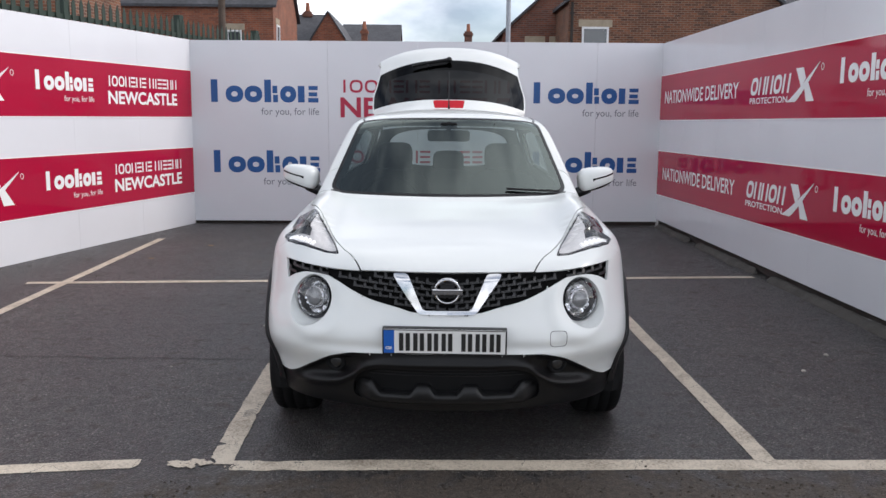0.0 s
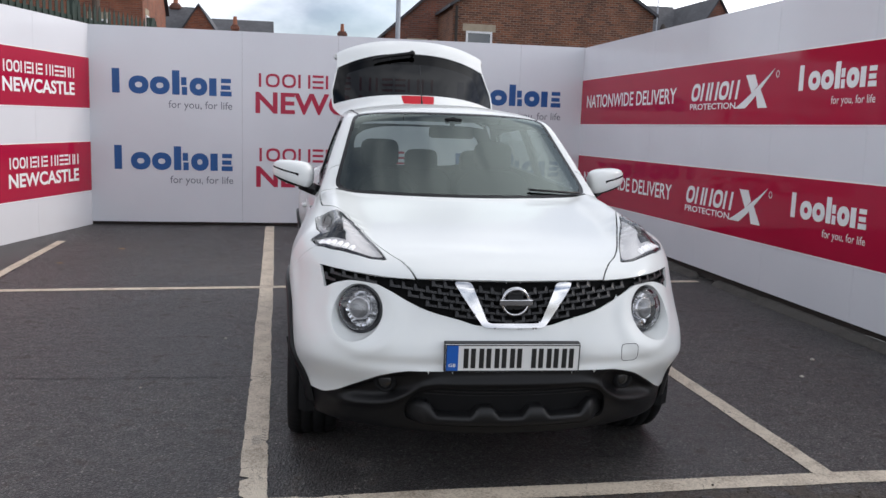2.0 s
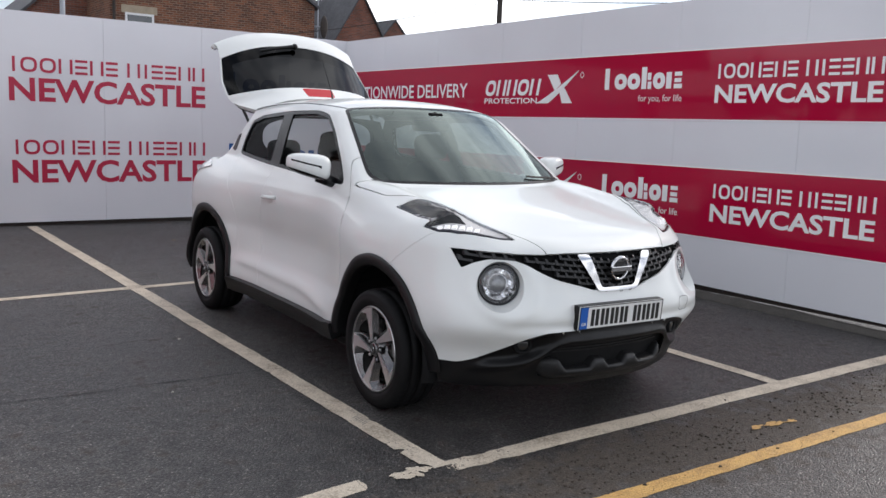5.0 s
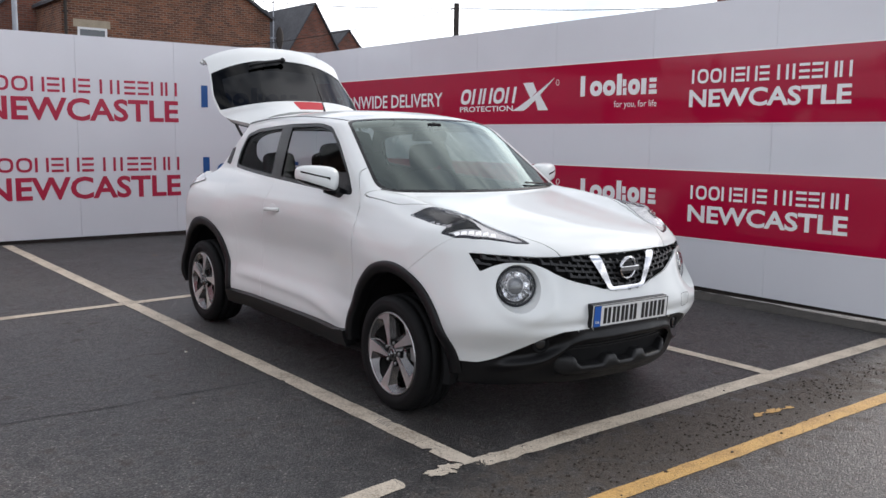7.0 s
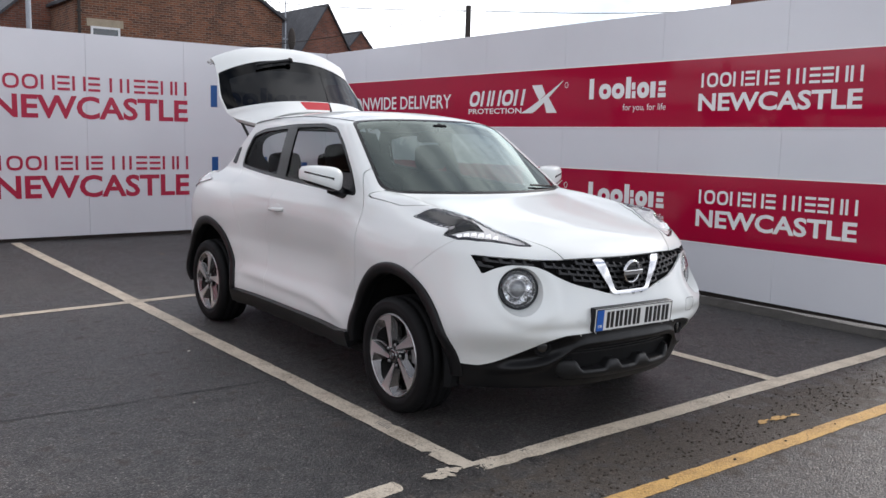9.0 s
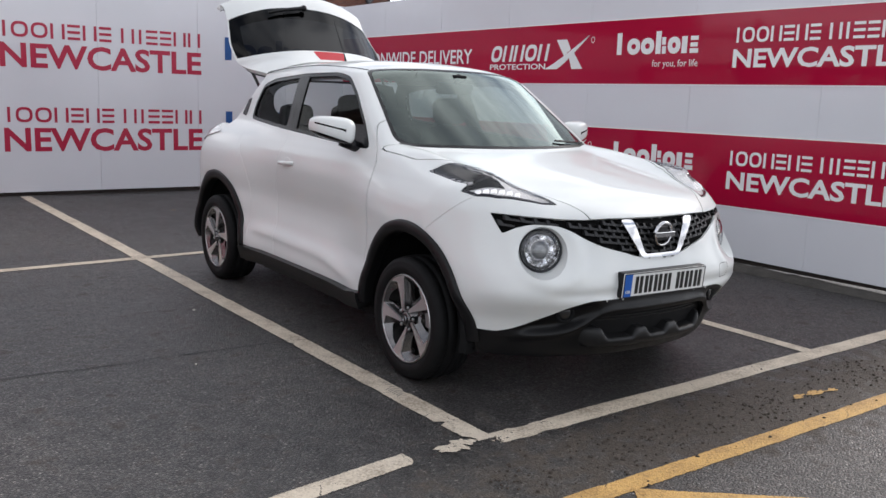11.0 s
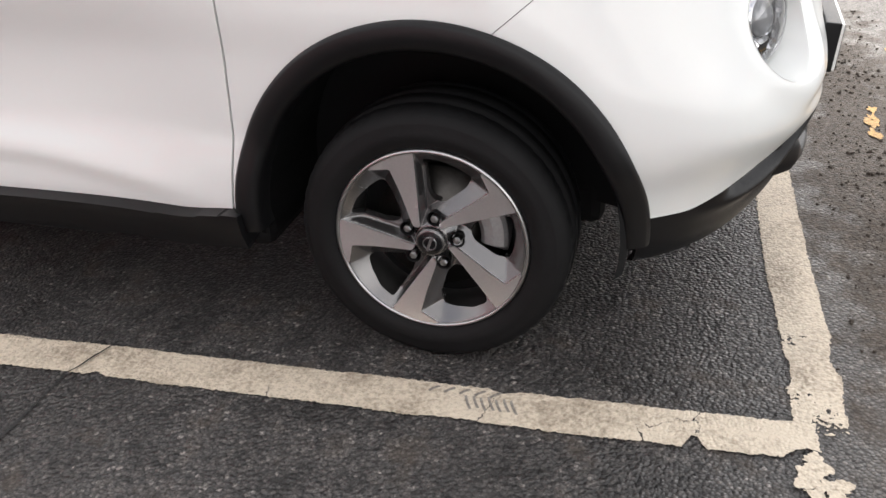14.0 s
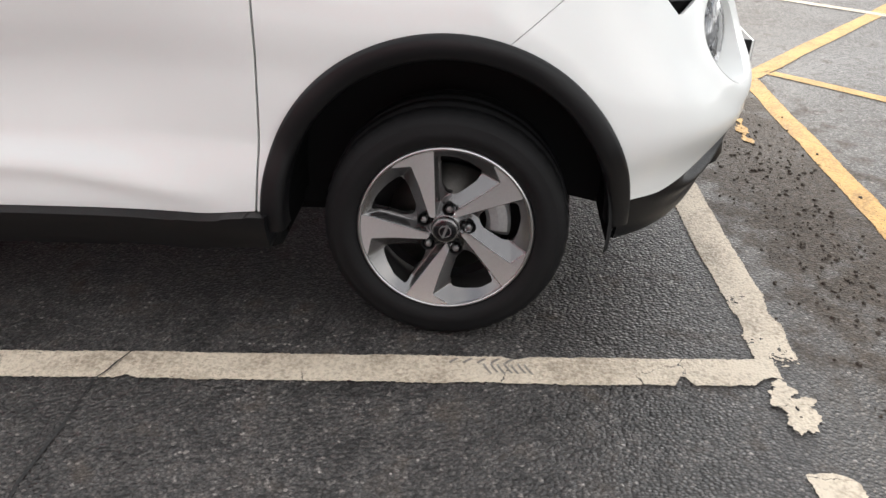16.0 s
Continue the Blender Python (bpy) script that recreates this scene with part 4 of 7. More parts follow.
# asphalt joint and scraps on the ground
JOINT = mat("tar_joint", (0.012, 0.012, 0.012), 0.6, var=0.2, grain=0.2)
def tar_joint(a, b, width, n=70, z=0.003):
    a, b = Vector((*a, 0)), Vector((*b, 0))
    s = Vector((-(b - a).y, (b - a).x, 0)).normalized()
    bm = bmesh.new()
    rows = []
    for i in range(n + 1):
        p = a + (b - a) * i / n
        k = 0.022 * noise.noise((p.x * 3.3, p.y * 3, 1)) + 0.008 * noise.noise((p.x * 17, p.y * 3, 4))
        w = width * (0.25 + 0.75 * abs(noise.noise((p.x * 7, 2, 9)) + 0.35))
        rows.append([bm.verts.new(p + s * (k + f * w) + Vector((0, 0, z))) for f in (-0.5, 0.5)])
    for p, q in zip(rows, rows[1:]):
        bm.faces.new((p[0], q[0], q[1], p[1]))
    tagged(obj("tar_joint", bm, JOINT), "dark uneven joint between two strips of tarmac", "road joint", kind="structure")
tar_joint((-5.0, 5.62), (-0.84, 5.46), 0.016)
tar_joint((-0.845, 5.455), (-0.705, 5.41), 0.007, 16, 0.0085)
LEAF = mat("dry_leaf", (0.30, 0.20, 0.10), 0.8, var=0.2, grain=0.1)
STONE_CHIP = mat("pale_chip", (0.36, 0.34, 0.30), 0.8, var=0.2, grain=0.1)
for x, y, r, m, nm, lb in ((-1.03, 6.32, 0.010, STONE_CHIP, "pebble", "small pale stone chip lying on the tarmac"), (-1.40, 5.30, 0.008, STONE_CHIP, "pebble", "small pale stone chip lying on the tarmac"),
        (-2.35, 10.1, 0.05, LEAF, "leaf", "dry curled leaf lying on the tarmac"), (-2.75, 9.2, 0.04, LEAF, "leaf", "dry curled leaf lying on the tarmac"),
        (0.3, 10.5, 0.035, LEAF, "leaf", "dry curled leaf lying on the tarmac"), (2.45, 5.25, 0.014, STONE_CHIP, "pebble", "small pale stone chip lying on the tarmac"),
        (2.75, 5.6, 0.016, STONE_CHIP, "pebble", "small pale stone chip lying on the tarmac")):
    bm = bmesh.new()
    if nm == "pebble":
        bmesh.ops.create_icosphere(bm, subdivisions=2, radius=r)
        for v in bm.verts:
            v.co *= 1 + 0.3 * noise.noise(v.co * 60)
            v.co.z *= 0.6
    else:
        bmesh.ops.create_grid(bm, x_segments=6, y_segments=4, size=r)
        for v in bm.verts:
            k = max(0.1, 1 - (v.co.x / r) ** 2)
            v.co.y *= 0.6 * k
            v.co.z = 0.35 * (v.co.y ** 2 + 0.3 * v.co.x ** 2) / r + 0.002
    ob = tagged(obj(nm, bm, m), lb, nm)
    ob.location = (x, y, 0.5 * r if nm == "pebble" else 0.001)
    ob.rotation_euler = (0, 0, x * 7)

SOIL = mat("damp_soil_crumb", (0.046, 0.036, 0.028), 0.9, var=0.4, var_scale=60, grain=0.3)
def crumbs():
    """Soil and grit shed under the car's nose."""
    rng = random.Random(5)
    bm = bmesh.new()
    for k in range(5200):
        x, y = rng.uniform(-1.0, 2.6), rng.gauss(3.47, 0.13)
        if noise.noise((x * 2.3, y * 5, 3)) < rng.uniform(-0.9, 0.4):
            continue
        r = 0.0013 + 0.0080 * rng.random() ** 10
        turn = rng.uniform(0, 6.28)
        tops = []
        for i in range(7):
            k = turn + i * 6.28 / 7
            w = r * rng.uniform(0.6, 1.25)
            tops.append((bm.verts.new((x + 1.2 * w * math.cos(k), y + w * math.sin(k), 0.0008)), bm.verts.new((x + 0.7 * w * math.cos(k), y + 0.6 * w * math.sin(k), 0.001 + r * rng.uniform(0.45, 0.95)))))
        for (p, q), (u, v) in zip(tops, tops[1:] + tops[:1]):
            bm.faces.new((p, u, v, q))
        bm.faces.new([q for p, q in tops])
    tagged(obj("grit", bm, SOIL), "brown crumbs of soil and grit scattered on the tarmac", "grit", kind="stuff")
crumbs()

# ---- the car ----
# Car space: x across, y from the front axle to the rear, z up; nose towards -y.
CAR = pose(0.257, 4.64, 0, 0, 0, -1.3)
AXLE, WHEELBASE, HUB, ARCH_Z = -0.028, 2.485, 0.299, 0.311

def mono(points):
    """A smooth curve through (a, b) points that does not overshoot."""
    xs, ys = np.array(points, float).T
    h, d = np.diff(xs), np.diff(ys) / np.diff(xs)
    m = np.zeros(len(xs))
    m[0], m[-1] = d[0], d[-1]
    for i in range(1, len(xs) - 1):
        if d[i - 1] * d[i] > 0:
            w1, w2 = 2 * h[i] + h[i - 1], h[i] + 2 * h[i - 1]
            m[i] = (w1 + w2) / (w1 / d[i - 1] + w2 / d[i])
    def f(v):
        v = np.asarray(v, float)
        i = np.clip(np.searchsorted(xs, v) - 1, 0, len(h) - 1)
        t = (v - xs[i]) / h[i]
        t = np.clip(t, 0, 1)
        return ((1 + 2 * t) * (1 - t) ** 2 * ys[i] + t * (1 - t) ** 2 * h[i] * m[i] + t * t * (3 - 2 * t) * ys[i + 1] + t * t * (t - 1) * h[i] * m[i + 1])
    return f

def smax(a, b, k):
    h = np.clip(0.5 + 0.5 * (a - b) / k, 0, 1)
    return b + (a - b) * h + k * h * (1 - h)

def smin(a, b, k):
    return -smax(-a, -b, k)

def step(a, b, v):
    t = np.clip((v - a) / (b - a), 0, 1)
    return t * t * (3 - 2 * t)

HOOD = mono([(-0.95, 0.78), (-0.80, 0.86), (-0.74, 0.90), (-0.62, 0.945), (-0.40, 0.99), (0.0, 1.052), (0.3, 1.098), (0.6, 1.12)])
HUMP = mono([(-0.80, 0.0), (-0.62, 0.022), (-0.47, 0.060), (-0.34, 0.068), (-0.2, 0.058), (-0.1, 0.050), (0.05, 0.045), (0.3, 0.03)])
ROOF = mono([(0.3, 1.46), (0.85, 1.525), (1.2, 1.558), (1.55, 1.568), (2.0, 1.555), (2.5, 1.515), (2.9, 1.46), (3.3, 1.30)])
SIDE = mono([(0.15, 0.77), (0.25, 0.795), (0.33, 0.815), (0.42, 0.805), (0.52, 0.785), (0.66, 0.785), (0.80, 0.802), (0.90, 0.81), (0.97, 0.80), (1.03, 0.772), (1.08, 0.745), (1.14, 0.722), (1.28, 0.675), (1.45, 0.608), (1.53, 0.565), (1.62, 0.50)])
FLARE_F = mono([(0.15, 0.07), (0.5, 0.088), (0.72, 0.085), (0.84, 0.068), (0.92, 0.035), (1.0, 0.006), (1.06, 0.0)])
FLARE_R = mono([(0.15, 0.06), (0.5, 0.072), (0.78, 0.066), (0.92, 0.050), (1.0, 0.028), (1.08, 0.012), (1.18, 0.0)])
PLAN = mono([(0.0, 0.0), (0.15, 0.006), (0.30, 0.032), (0.45, 0.085), (0.58, 0.150), (0.68, 0.225), (0.76, 0.325), (0.82, 0.45), (0.88, 0.66), (0.95, 1.0)])
NOSE = mono([(0.12, -0.66), (0.22, -0.775), (0.30, -0.815), (0.40, -0.838), (0.52, -0.845), (0.60, -0.838), (0.70, -0.815), (0.80, -0.802), (0.87, -0.785), (0.93, -0.73), (1.0, -0.62)])
TAIL = mono([(0.15, 3.06), (0.3, 3.19), (0.6, 3.17), (0.9, 3.09), (1.1, 2.98), (1.5, 2.78), (1.7, 2.68)])

LAMP_X, LAMP_Z, LAMP_R = 0.590, 0.722, 0.092
def width(y, z):
    w = SIDE(z) + FLARE_F(z) * np.exp(-np.abs((y + 0.02) / np.where(y < -0.02, 0.63, 0.56)) ** np.where(y < -0.02, 3.2, 2.7)) + FLARE_R(z) * np.exp(-np.abs((y - 2.52) / 0.56) ** 3.0)
    up = step(1.02, 1.14, z)
    w = w - up * 0.075 * step(1.5, 2.8, y)
    # the doors are drawn in at the waist, with a pressed ridge low down that fades towards the wing
    along = step(0.42, 0.85, y) * step(2.02, 1.50, y)
    w = w - 0.021 * np.exp(-((z - 0.64) / 0.15) ** 2) * along
    ridge = 0.368 + 0.06 * step(0.5, 1.1, y) + 0.015 * step(1.1, 2.0, y)
    w = w + 0.013 * np.exp(-((z - ridge) / np.where(z > ridge, 0.045, 0.03)) ** 2) * step(0.45, 0.75, y) * step(2.04, 1.80, y)
    return w

LIP = mono([(0.0, 0.462), (0.28, 0.460), (0.35, 0.447), (0.42, 0.395), (0.49, 0.358), (0.60, 0.340), (0.72, 0.335), (0.95, 0.33)])
INTAKE = mono([(0.0, 0.512), (0.40, 0.512), (0.50, 0.492), (0.60, 0.435), (0.70, 0.368), (0.74, 0.352), (0.95, 0.350)])
BULGE = mono([(0.0, 0.0), (0.2, 0.006), (0.3, 0.024), (0.45, 0.062), (0.6, 0.090), (0.7, 0.112), (0.82, 0.16), (0.95, 0.22)])
def nose(x, z):
    # the bumper's corners swell at mid height
    f = NOSE(z) + PLAN(x) - BULGE(x) * np.exp(-((z - 0.545) / np.where(z > 0.545, 0.215, 0.110)) ** 2)
    d = np.hypot(x - LAMP_X, (z - LAMP_Z) * 0.95)
    f = f - 0.012 * np.exp(-((d - 0.125) / 0.035) ** 2)
    # the fold above the lower intake
    f = f + 0.010 * np.exp(-((z - 0.538) / 0.024) ** 2) * step(0.68, 0.52, x) * step(0.2, 0.30, x)
    # the black lip sweeps in from the corner and rises to the crossbar; above it the fog lamp's pocket
    lip = LIP(x)
    f = f - 0.017 * np.exp(-((z - lip) / 0.022) ** 2) * step(0.76, 0.62, x)
    f = f + 0.034 * step(0.008, 0.045, z - lip) * step(0.004, 0.040, INTAKE(x) - z) * step(0.70, 0.60, x) * step(0.36, 0.44, x)
    return f

def skin(x, y, z):
    """Negative inside the body."""
    x = np.abs(x)
    hood = HOOD(y) - 0.024 * (x / 0.6) ** 2 + HUMP(y) * np.exp(-((x - 0.668) / np.where(x < 0.668, 0.085, 0.062)) ** 2)
    glass = 1.098 + (y - 0.205 - 0.44 * x ** 2) * 0.633
    roof = ROOF(y) - 0.055 * (x / 0.55) ** 2.4
    top = smax(hood, smin(glass, roof, 0.035), 0.012)
    f = smax(x - width(y, z), z - top, 0.035)
    f = smax(f, (nose(x, z) - y) * 0.9, 0.045)
    f = smax(f, (y - TAIL(z) + 0.35 * x ** 3) * 0.9, 0.08)
    return smax(f, 0.215 - z, 0.03)

def solve(o, d, far):
    """Where rays from inside leave the body."""
    lo, hi = np.zeros(len(o)), np.full(len(o), far)
    for _ in range(34):
        mid = (lo + hi) / 2
        p = o + d * mid[:, None]
        inside = skin(*p.T) < 0
        lo, hi = np.where(inside, mid, lo), np.where(inside, hi, mid)
    return o + d * hi[:, None]

def skin_x(y, z):
    y, z = np.broadcast_arrays(np.asarray(y, float), np.asarray(z, float))
    o = np.stack([0 * y.ravel(), y.ravel(), z.ravel()], 1)
    return solve(o, np.tile([1.0, 0, 0], (len(o), 1)), 1.3)[:, 0].reshape(y.shape)

def skin_y(x, z):
    x, z = np.broadcast_arrays(np.asarray(x, float), np.asarray(z, float))
    o = np.stack([x.ravel(), 0 * x.ravel() + 0.1, z.ravel()], 1)
    return solve(o, np.tile([0, -1.0, 0], (len(o), 1)), 1.3)[:, 1].reshape(x.shape)

def skin_z(x, y):
    x, y = np.broadcast_arrays(np.asarray(x, float), np.asarray(y, float))
    o = np.stack([x.ravel(), y.ravel(), 0 * x.ravel() + 0.6], 1)
    return solve(o, np.tile([0, 0, 1.0], (len(o), 1)), 1.3)[:, 2].reshape(x.shape)

def master(nu_front=110, nu_mid=250, nu_rear=40, nv=230):
    """One fine sheet over half the body (x >= 0), as vertices and triangles."""
    y0, y1, zc = -0.22, 2.7, 0.70
    us = [(0, a) for a in np.linspace(0.0, 1, nu_front, endpoint=False)] + [(1, a) for a in np.linspace(0, 1, nu_mid, endpoint=False)] + [(2, a) for a in np.linspace(0, 0.97, nu_rear)]
    v = np.linspace(-math.pi / 2, math.pi / 2, nv)
    cx, cz = np.cos(v), np.sin(v)
    cx[0] = cx[-1] = 0
    O, D = [], []
    for kind, a in us:
        ax, rad = (-math.cos(a * math.pi / 2), math.sin(a * math.pi / 2)) if kind == 0 else ((0, 1) if kind == 1 else (math.sin(a * math.pi / 2), math.cos(a * math.pi / 2)))
        oy = y0 if kind == 0 else (y1 if kind == 2 else y0 + (y1 - y0) * a)
        O.append(np.stack([0 * cx, 0 * cx + oy, 0 * cx + zc], 1))
        D.append(np.stack([cx * rad, 0 * cx + ax, cz * rad], 1))
    P = solve(np.concatenate(O), np.concatenate(D), 2.0)
    n = len(us)
    i = np.arange(n * nv).reshape(n, nv)
    a, b, c, d = i[:-1, :-1].ravel(), i[1:, :-1].ravel(), i[1:, 1:].ravel(), i[:-1, 1:].ravel()
    T = np.concatenate([np.stack([a, b, c], 1), np.stack([a, c, d], 1)])
    return P, T

def clip(P, T, f):
    """Keeps the part of a triangle sheet on which f (a value at each vertex, or a function) is positive."""
    if callable(f):
        f = f(P)
    s = f > 0
    k = s[T].sum(1)
    keep = T[k == 3]
    cut = T[(k == 1) | (k == 2)]
    if len(cut):
        one = s[cut].sum(1) == 1
        odd = np.where(one[:, None], s[cut], ~s[cut]).argmax(1)
        r = np.arange(len(cut))
        A, B, C = cut[r, odd], cut[r, (odd + 1) % 3], cut[r, (odd + 2) % 3]
        def split(a, b):
            lo, hi = np.minimum(a, b), np.maximum(a, b)
            t = (f[lo] / (f[lo] - f[hi]))[:, None]
            return P[lo] + (P[hi] - P[lo]) * t, lo.astype(np.int64) * len(P) + hi
        p1, k1 = split(A, B)
        p2, k2 = split(A, C)
        keys, first, inv = np.unique(np.concatenate([k1, k2]), return_index=True, return_inverse=True)
        newP = np.concatenate([p1, p2])[first]
        inv = inv.ravel()
        i1, i2 = len(P) + inv[: len(cut)], len(P) + inv[len(cut):]
        P = np.concatenate([P, newP])
        keep = np.concatenate([keep, np.stack([A, i1, i2], 1)[one], np.stack([i1, B, C], 1)[~one], np.stack([i1, C, i2], 1)[~one]])
    used = np.unique(keep)
    back = np.full(len(P), -1)
    back[used] = np.arange(len(used))
    return P[used], back[keep]

def mirrored(P, T, both=True):
    Q = P * (-1, 1, 1)
    if not both:
        return Q, T[:, ::-1]
    return np.concatenate([P, Q]), np.concatenate([T, T[:, ::-1] + len(P)])

def sheet(P, T, rim=0.012, offset=0.0):
    """A bmesh of a sheet, welded on the centre line, with its edges turned inwards."""
    me = bpy.data.meshes.new("tmp")
    me.from_pydata(P.tolist(), [], T.tolist())
    bm = bmesh.new()
    bm.from_mesh(me)
    bpy.data.meshes.remove(me)
    bmesh.ops.remove_doubles(bm, verts=bm.verts, dist=0.0004)
    bm.normal_update()
    if offset:
        nr = [v.normal.copy() for v in bm.verts]
        for v, n in zip(bm.verts, nr):
            v.co += n * offset
    if rim:
        es = [e for e in bm.edges if e.is_boundary]
        vs = {v for e in es for v in e.verts}
        nrm = {v: v.normal.copy() for v in vs}
        low = {v: bm.verts.new(v.co - nrm[v] * rim) for v in vs}
        for e in es:
            l = e.link_loops[0]
            a, b = l.vert, l.link_loop_next.vert
            try:
                bm.faces.new((b, a, low[a], low[b]))
            except ValueError:
                pass
            e.smooth = False
    return bm

def inside(poly, u, v):
    """Signed distance to a polygon's edge, positive inside."""
    poly = np.array(poly, float)
    best, odd = np.full(len(u), 1e9), np.zeros(len(u), bool)
    for (ax, ay), (bx, by) in zip(poly, np.roll(poly, -1, 0)):
        dx, dy = bx - ax, by - ay
        t = np.clip(((u - ax) * dx + (v - ay) * dy) / (dx * dx + dy * dy), 0, 1)
        best = np.minimum(best, np.hypot(u - ax - t * dx, v - ay - t * dy))
        hit = ((ay > v) != (by > v)) & (u < ax + (v - ay) * dx / (dy if dy else 1e-9))
        odd ^= hit
    return np.where(odd, best, -best)

def rounded(poly, r, n=5):
    """The polygon with its corners rounded."""
    out = []
    m = len(poly)
    for i in range(m):
        p, a, b = Vector(poly[i]), Vector(poly[i - 1]), Vector(poly[(i + 1) % m])
        ra = min(r, (a - p).length * 0.45)
        rb = min(r, (b - p).length * 0.45)
        s, e = p + (a - p).normalized() * ra, p + (b - p).normalized() * rb
        for k in range(n + 1):
            t = k / n
            out.append(tuple((1 - t) ** 2 * s + 2 * t * (1 - t) * p + t * t * e))
    return out

# lines on the body
COWL = lambda x: 0.205 + 0.45 * x ** 2
HEADER = lambda x: 0.865 + 0.42 * x ** 2
PILLAR = mono([(0.2, 0.70), (0.43, 0.665), (0.7, 0.605), (1.0, 0.535), (1.2, 0.49)])
HOOD_EDGE = mono([(-0.80, 0.345), (-0.66, 0.428), (-0.60, 0.472), (-0.34, 0.573), (-0.10, 0.652), (0.05, 0.705), (0.16, 0.735), (0.5, 0.74)])
GRILLE_TOP = mono([(0.0, 0.858), (0.25, 0.860), (0.43, 0.857), (0.60, 0.866), (0.80, 0.876)])
GRILLE_LOW = mono([(0.0, 0.688), (0.13, 0.690), (0.22, 0.712), (0.343, 0.745), (0.416, 0.776), (0.49, 0.815), (0.54, 0.832), (0.62, 0.836), (0.68, 0.822), (0.735, 0.790), (0.80, 0.76)])
DOOR_FRONT = mono([(0.30, 0.441), (0.42, 0.428), (0.52, 0.418), (0.66, 0.410), (0.78, 0.403), (0.88, 0.402), (0.96, 0.408), (1.01, 0.425), (1.06, 0.47), (1.2, 0.58)])
DOOR_MID = mono([(0.30, 1.62), (0.50, 1.65), (0.67, 1.662), (0.85, 1.605), (1.0, 1.565), (1.16, 1.53)])
DOOR_REAR = mono([(0.30, 2.02), (0.55, 1.98), (0.80, 2.02), (1.0, 2.18), (1.2, 2.36)])
BELT = mono([(0.4, 1.045), (0.62, 1.058), (1.2, 1.085), (1.7, 1.108), (2.2, 1.135), (2.5, 1.16)])
WINDOW = rounded([(0.555, 1.068), (0.80, 1.072), (1.25, 1.093), (1.75, 1.116), (2.20, 1.140), (2.335, 1.152), (2.340, 1.250), (2.295, 1.385), (2.10, 1.428), (1.60, 1.464), (1.20, 1.474), (1.03, 1.452), (0.87, 1.355), (0.70, 1.215)], 0.05)
LAMP_TOP = [(0.490, -0.634), (0.506, -0.580), (0.532, -0.490), (0.562, -0.405), (0.590, -0.334), (0.623, -0.252), (0.652, -0.150), (0.668, -0.112), (0.712, -0.060), (0.764, -0.030), (0.762, -0.140), (0.760, -0.240), (0.742, -0.322), (0.786, -0.322), (0.760, -0.397), (0.702, -0.480), (0.622, -0.556), (0.550, -0.607)]

def arch_out(P, cy, a, b):
    return np.hypot((P[:, 1] - cy) / a, (P[:, 2] - ARCH_Z) / b) - 1

def off_arches(P, grow=0.0):
    return np.minimum(arch_out(P, AXLE, 0.432 + grow, 0.447 + grow), arch_out(P, WHEELBASE, 0.432 + grow, 0.447 + grow))

X, Y, Z = (lambda P: P[:, 0]), (lambda P: P[:, 1]), (lambda P: P[:, 2])
G = 0.0030      # half a panel gap
SEAM = lambda P: -0.185 - 1.237 * (np.clip(Z(P), 0.60, 0.95) - 0.765) - Y(P)       # bumper in front of the wing
in_ws = lambda P: np.minimum(smin(smin(Y(P) - COWL(X(P)), PILLAR(Y(P)) - X(P), 0.09), HEADER(X(P)) - Y(P), 0.07), Z(P) - 1.0)
in_win = lambda P: np.minimum(inside(WINDOW, Y(P), Z(P)), X(P) - 0.35)
in_grille = lambda P: np.minimum.reduce([GRILLE_TOP(X(P)) - Z(P), Z(P) - GRILLE_LOW(X(P)), 0.742 + 0.2 * (Z(P) - 0.85) - X(P), -0.3 - Y(P)])
in_lamp = lambda P: np.minimum(inside(LAMP_TOP, X(P), Y(P)), Z(P) - 0.84)
EYE_DIR = np.array([math.sin(radians(27)), -math.cos(radians(27)), 0.13])
EYE_DIR /= np.linalg.norm(EYE_DIR)
EYE_AT = np.array([LAMP_X, float(skin_y(LAMP_X, LAMP_Z)) + 0.040, LAMP_Z])
def eye_axis(P):
    """How far points lie along the headlamp's axis, and off it."""
    h = (P - EYE_AT) @ EYE_DIR
    return h, np.linalg.norm(P - EYE_AT - h[:, None] * EYE_DIR, axis=1)
def flare(h):
    """The lamp socket widens outwards, then runs straight."""
    return 0.042 * (1 - np.exp(-np.clip(h, 0, 1) / 0.095))
def in_eye(P):
    h, r = eye_axis(P * (1, 1, 1))
    return np.minimum.reduce([LAMP_R + 0.004 + flare(h) - r, -0.3 - Y(P), X(P) - 0.3])
in_hood = lambda P: np.minimum.reduce([HOOD_EDGE(Y(P)) - X(P), COWL(X(P)) - 0.004 - Y(P), Z(P) - GRILLE_TOP(X(P)), Z(P) - 0.8])
SILL = lambda P: Z(P) - 0.318 - 0.02 * step(0.6, 0.4, Y(P))

PAINT = mat("pearl_white_paint", (0.706, 0.722, 0.708), 0.38, coat=0.65, coat_rough=0.05, spec=0.4, var=0.012, var_scale=2, grain=0.01, grain_scale=900)
BLACK_PLASTIC = mat("black_textured_plastic", (0.0058, 0.0058, 0.0064), 0.38, spec=0.26, var=0.12, var_scale=5, grain=0.1, grain_scale=300, bump=0.10, bump_scale=500)
GLOSS_BLACK = mat("gloss_black_trim", (0.005, 0.005, 0.006), 0.25, spec=0.3, var=0.05, grain=0.02)
DARK_TRIM = mat("dark_interior_trim", (0.006, 0.006, 0.0065), 0.8, spec=0.2, var=0.1, grain=0.1)
LINER = mat("grey_headlining", (0.30, 0.30, 0.29), 0.9, var=0.05, grain=0.1)
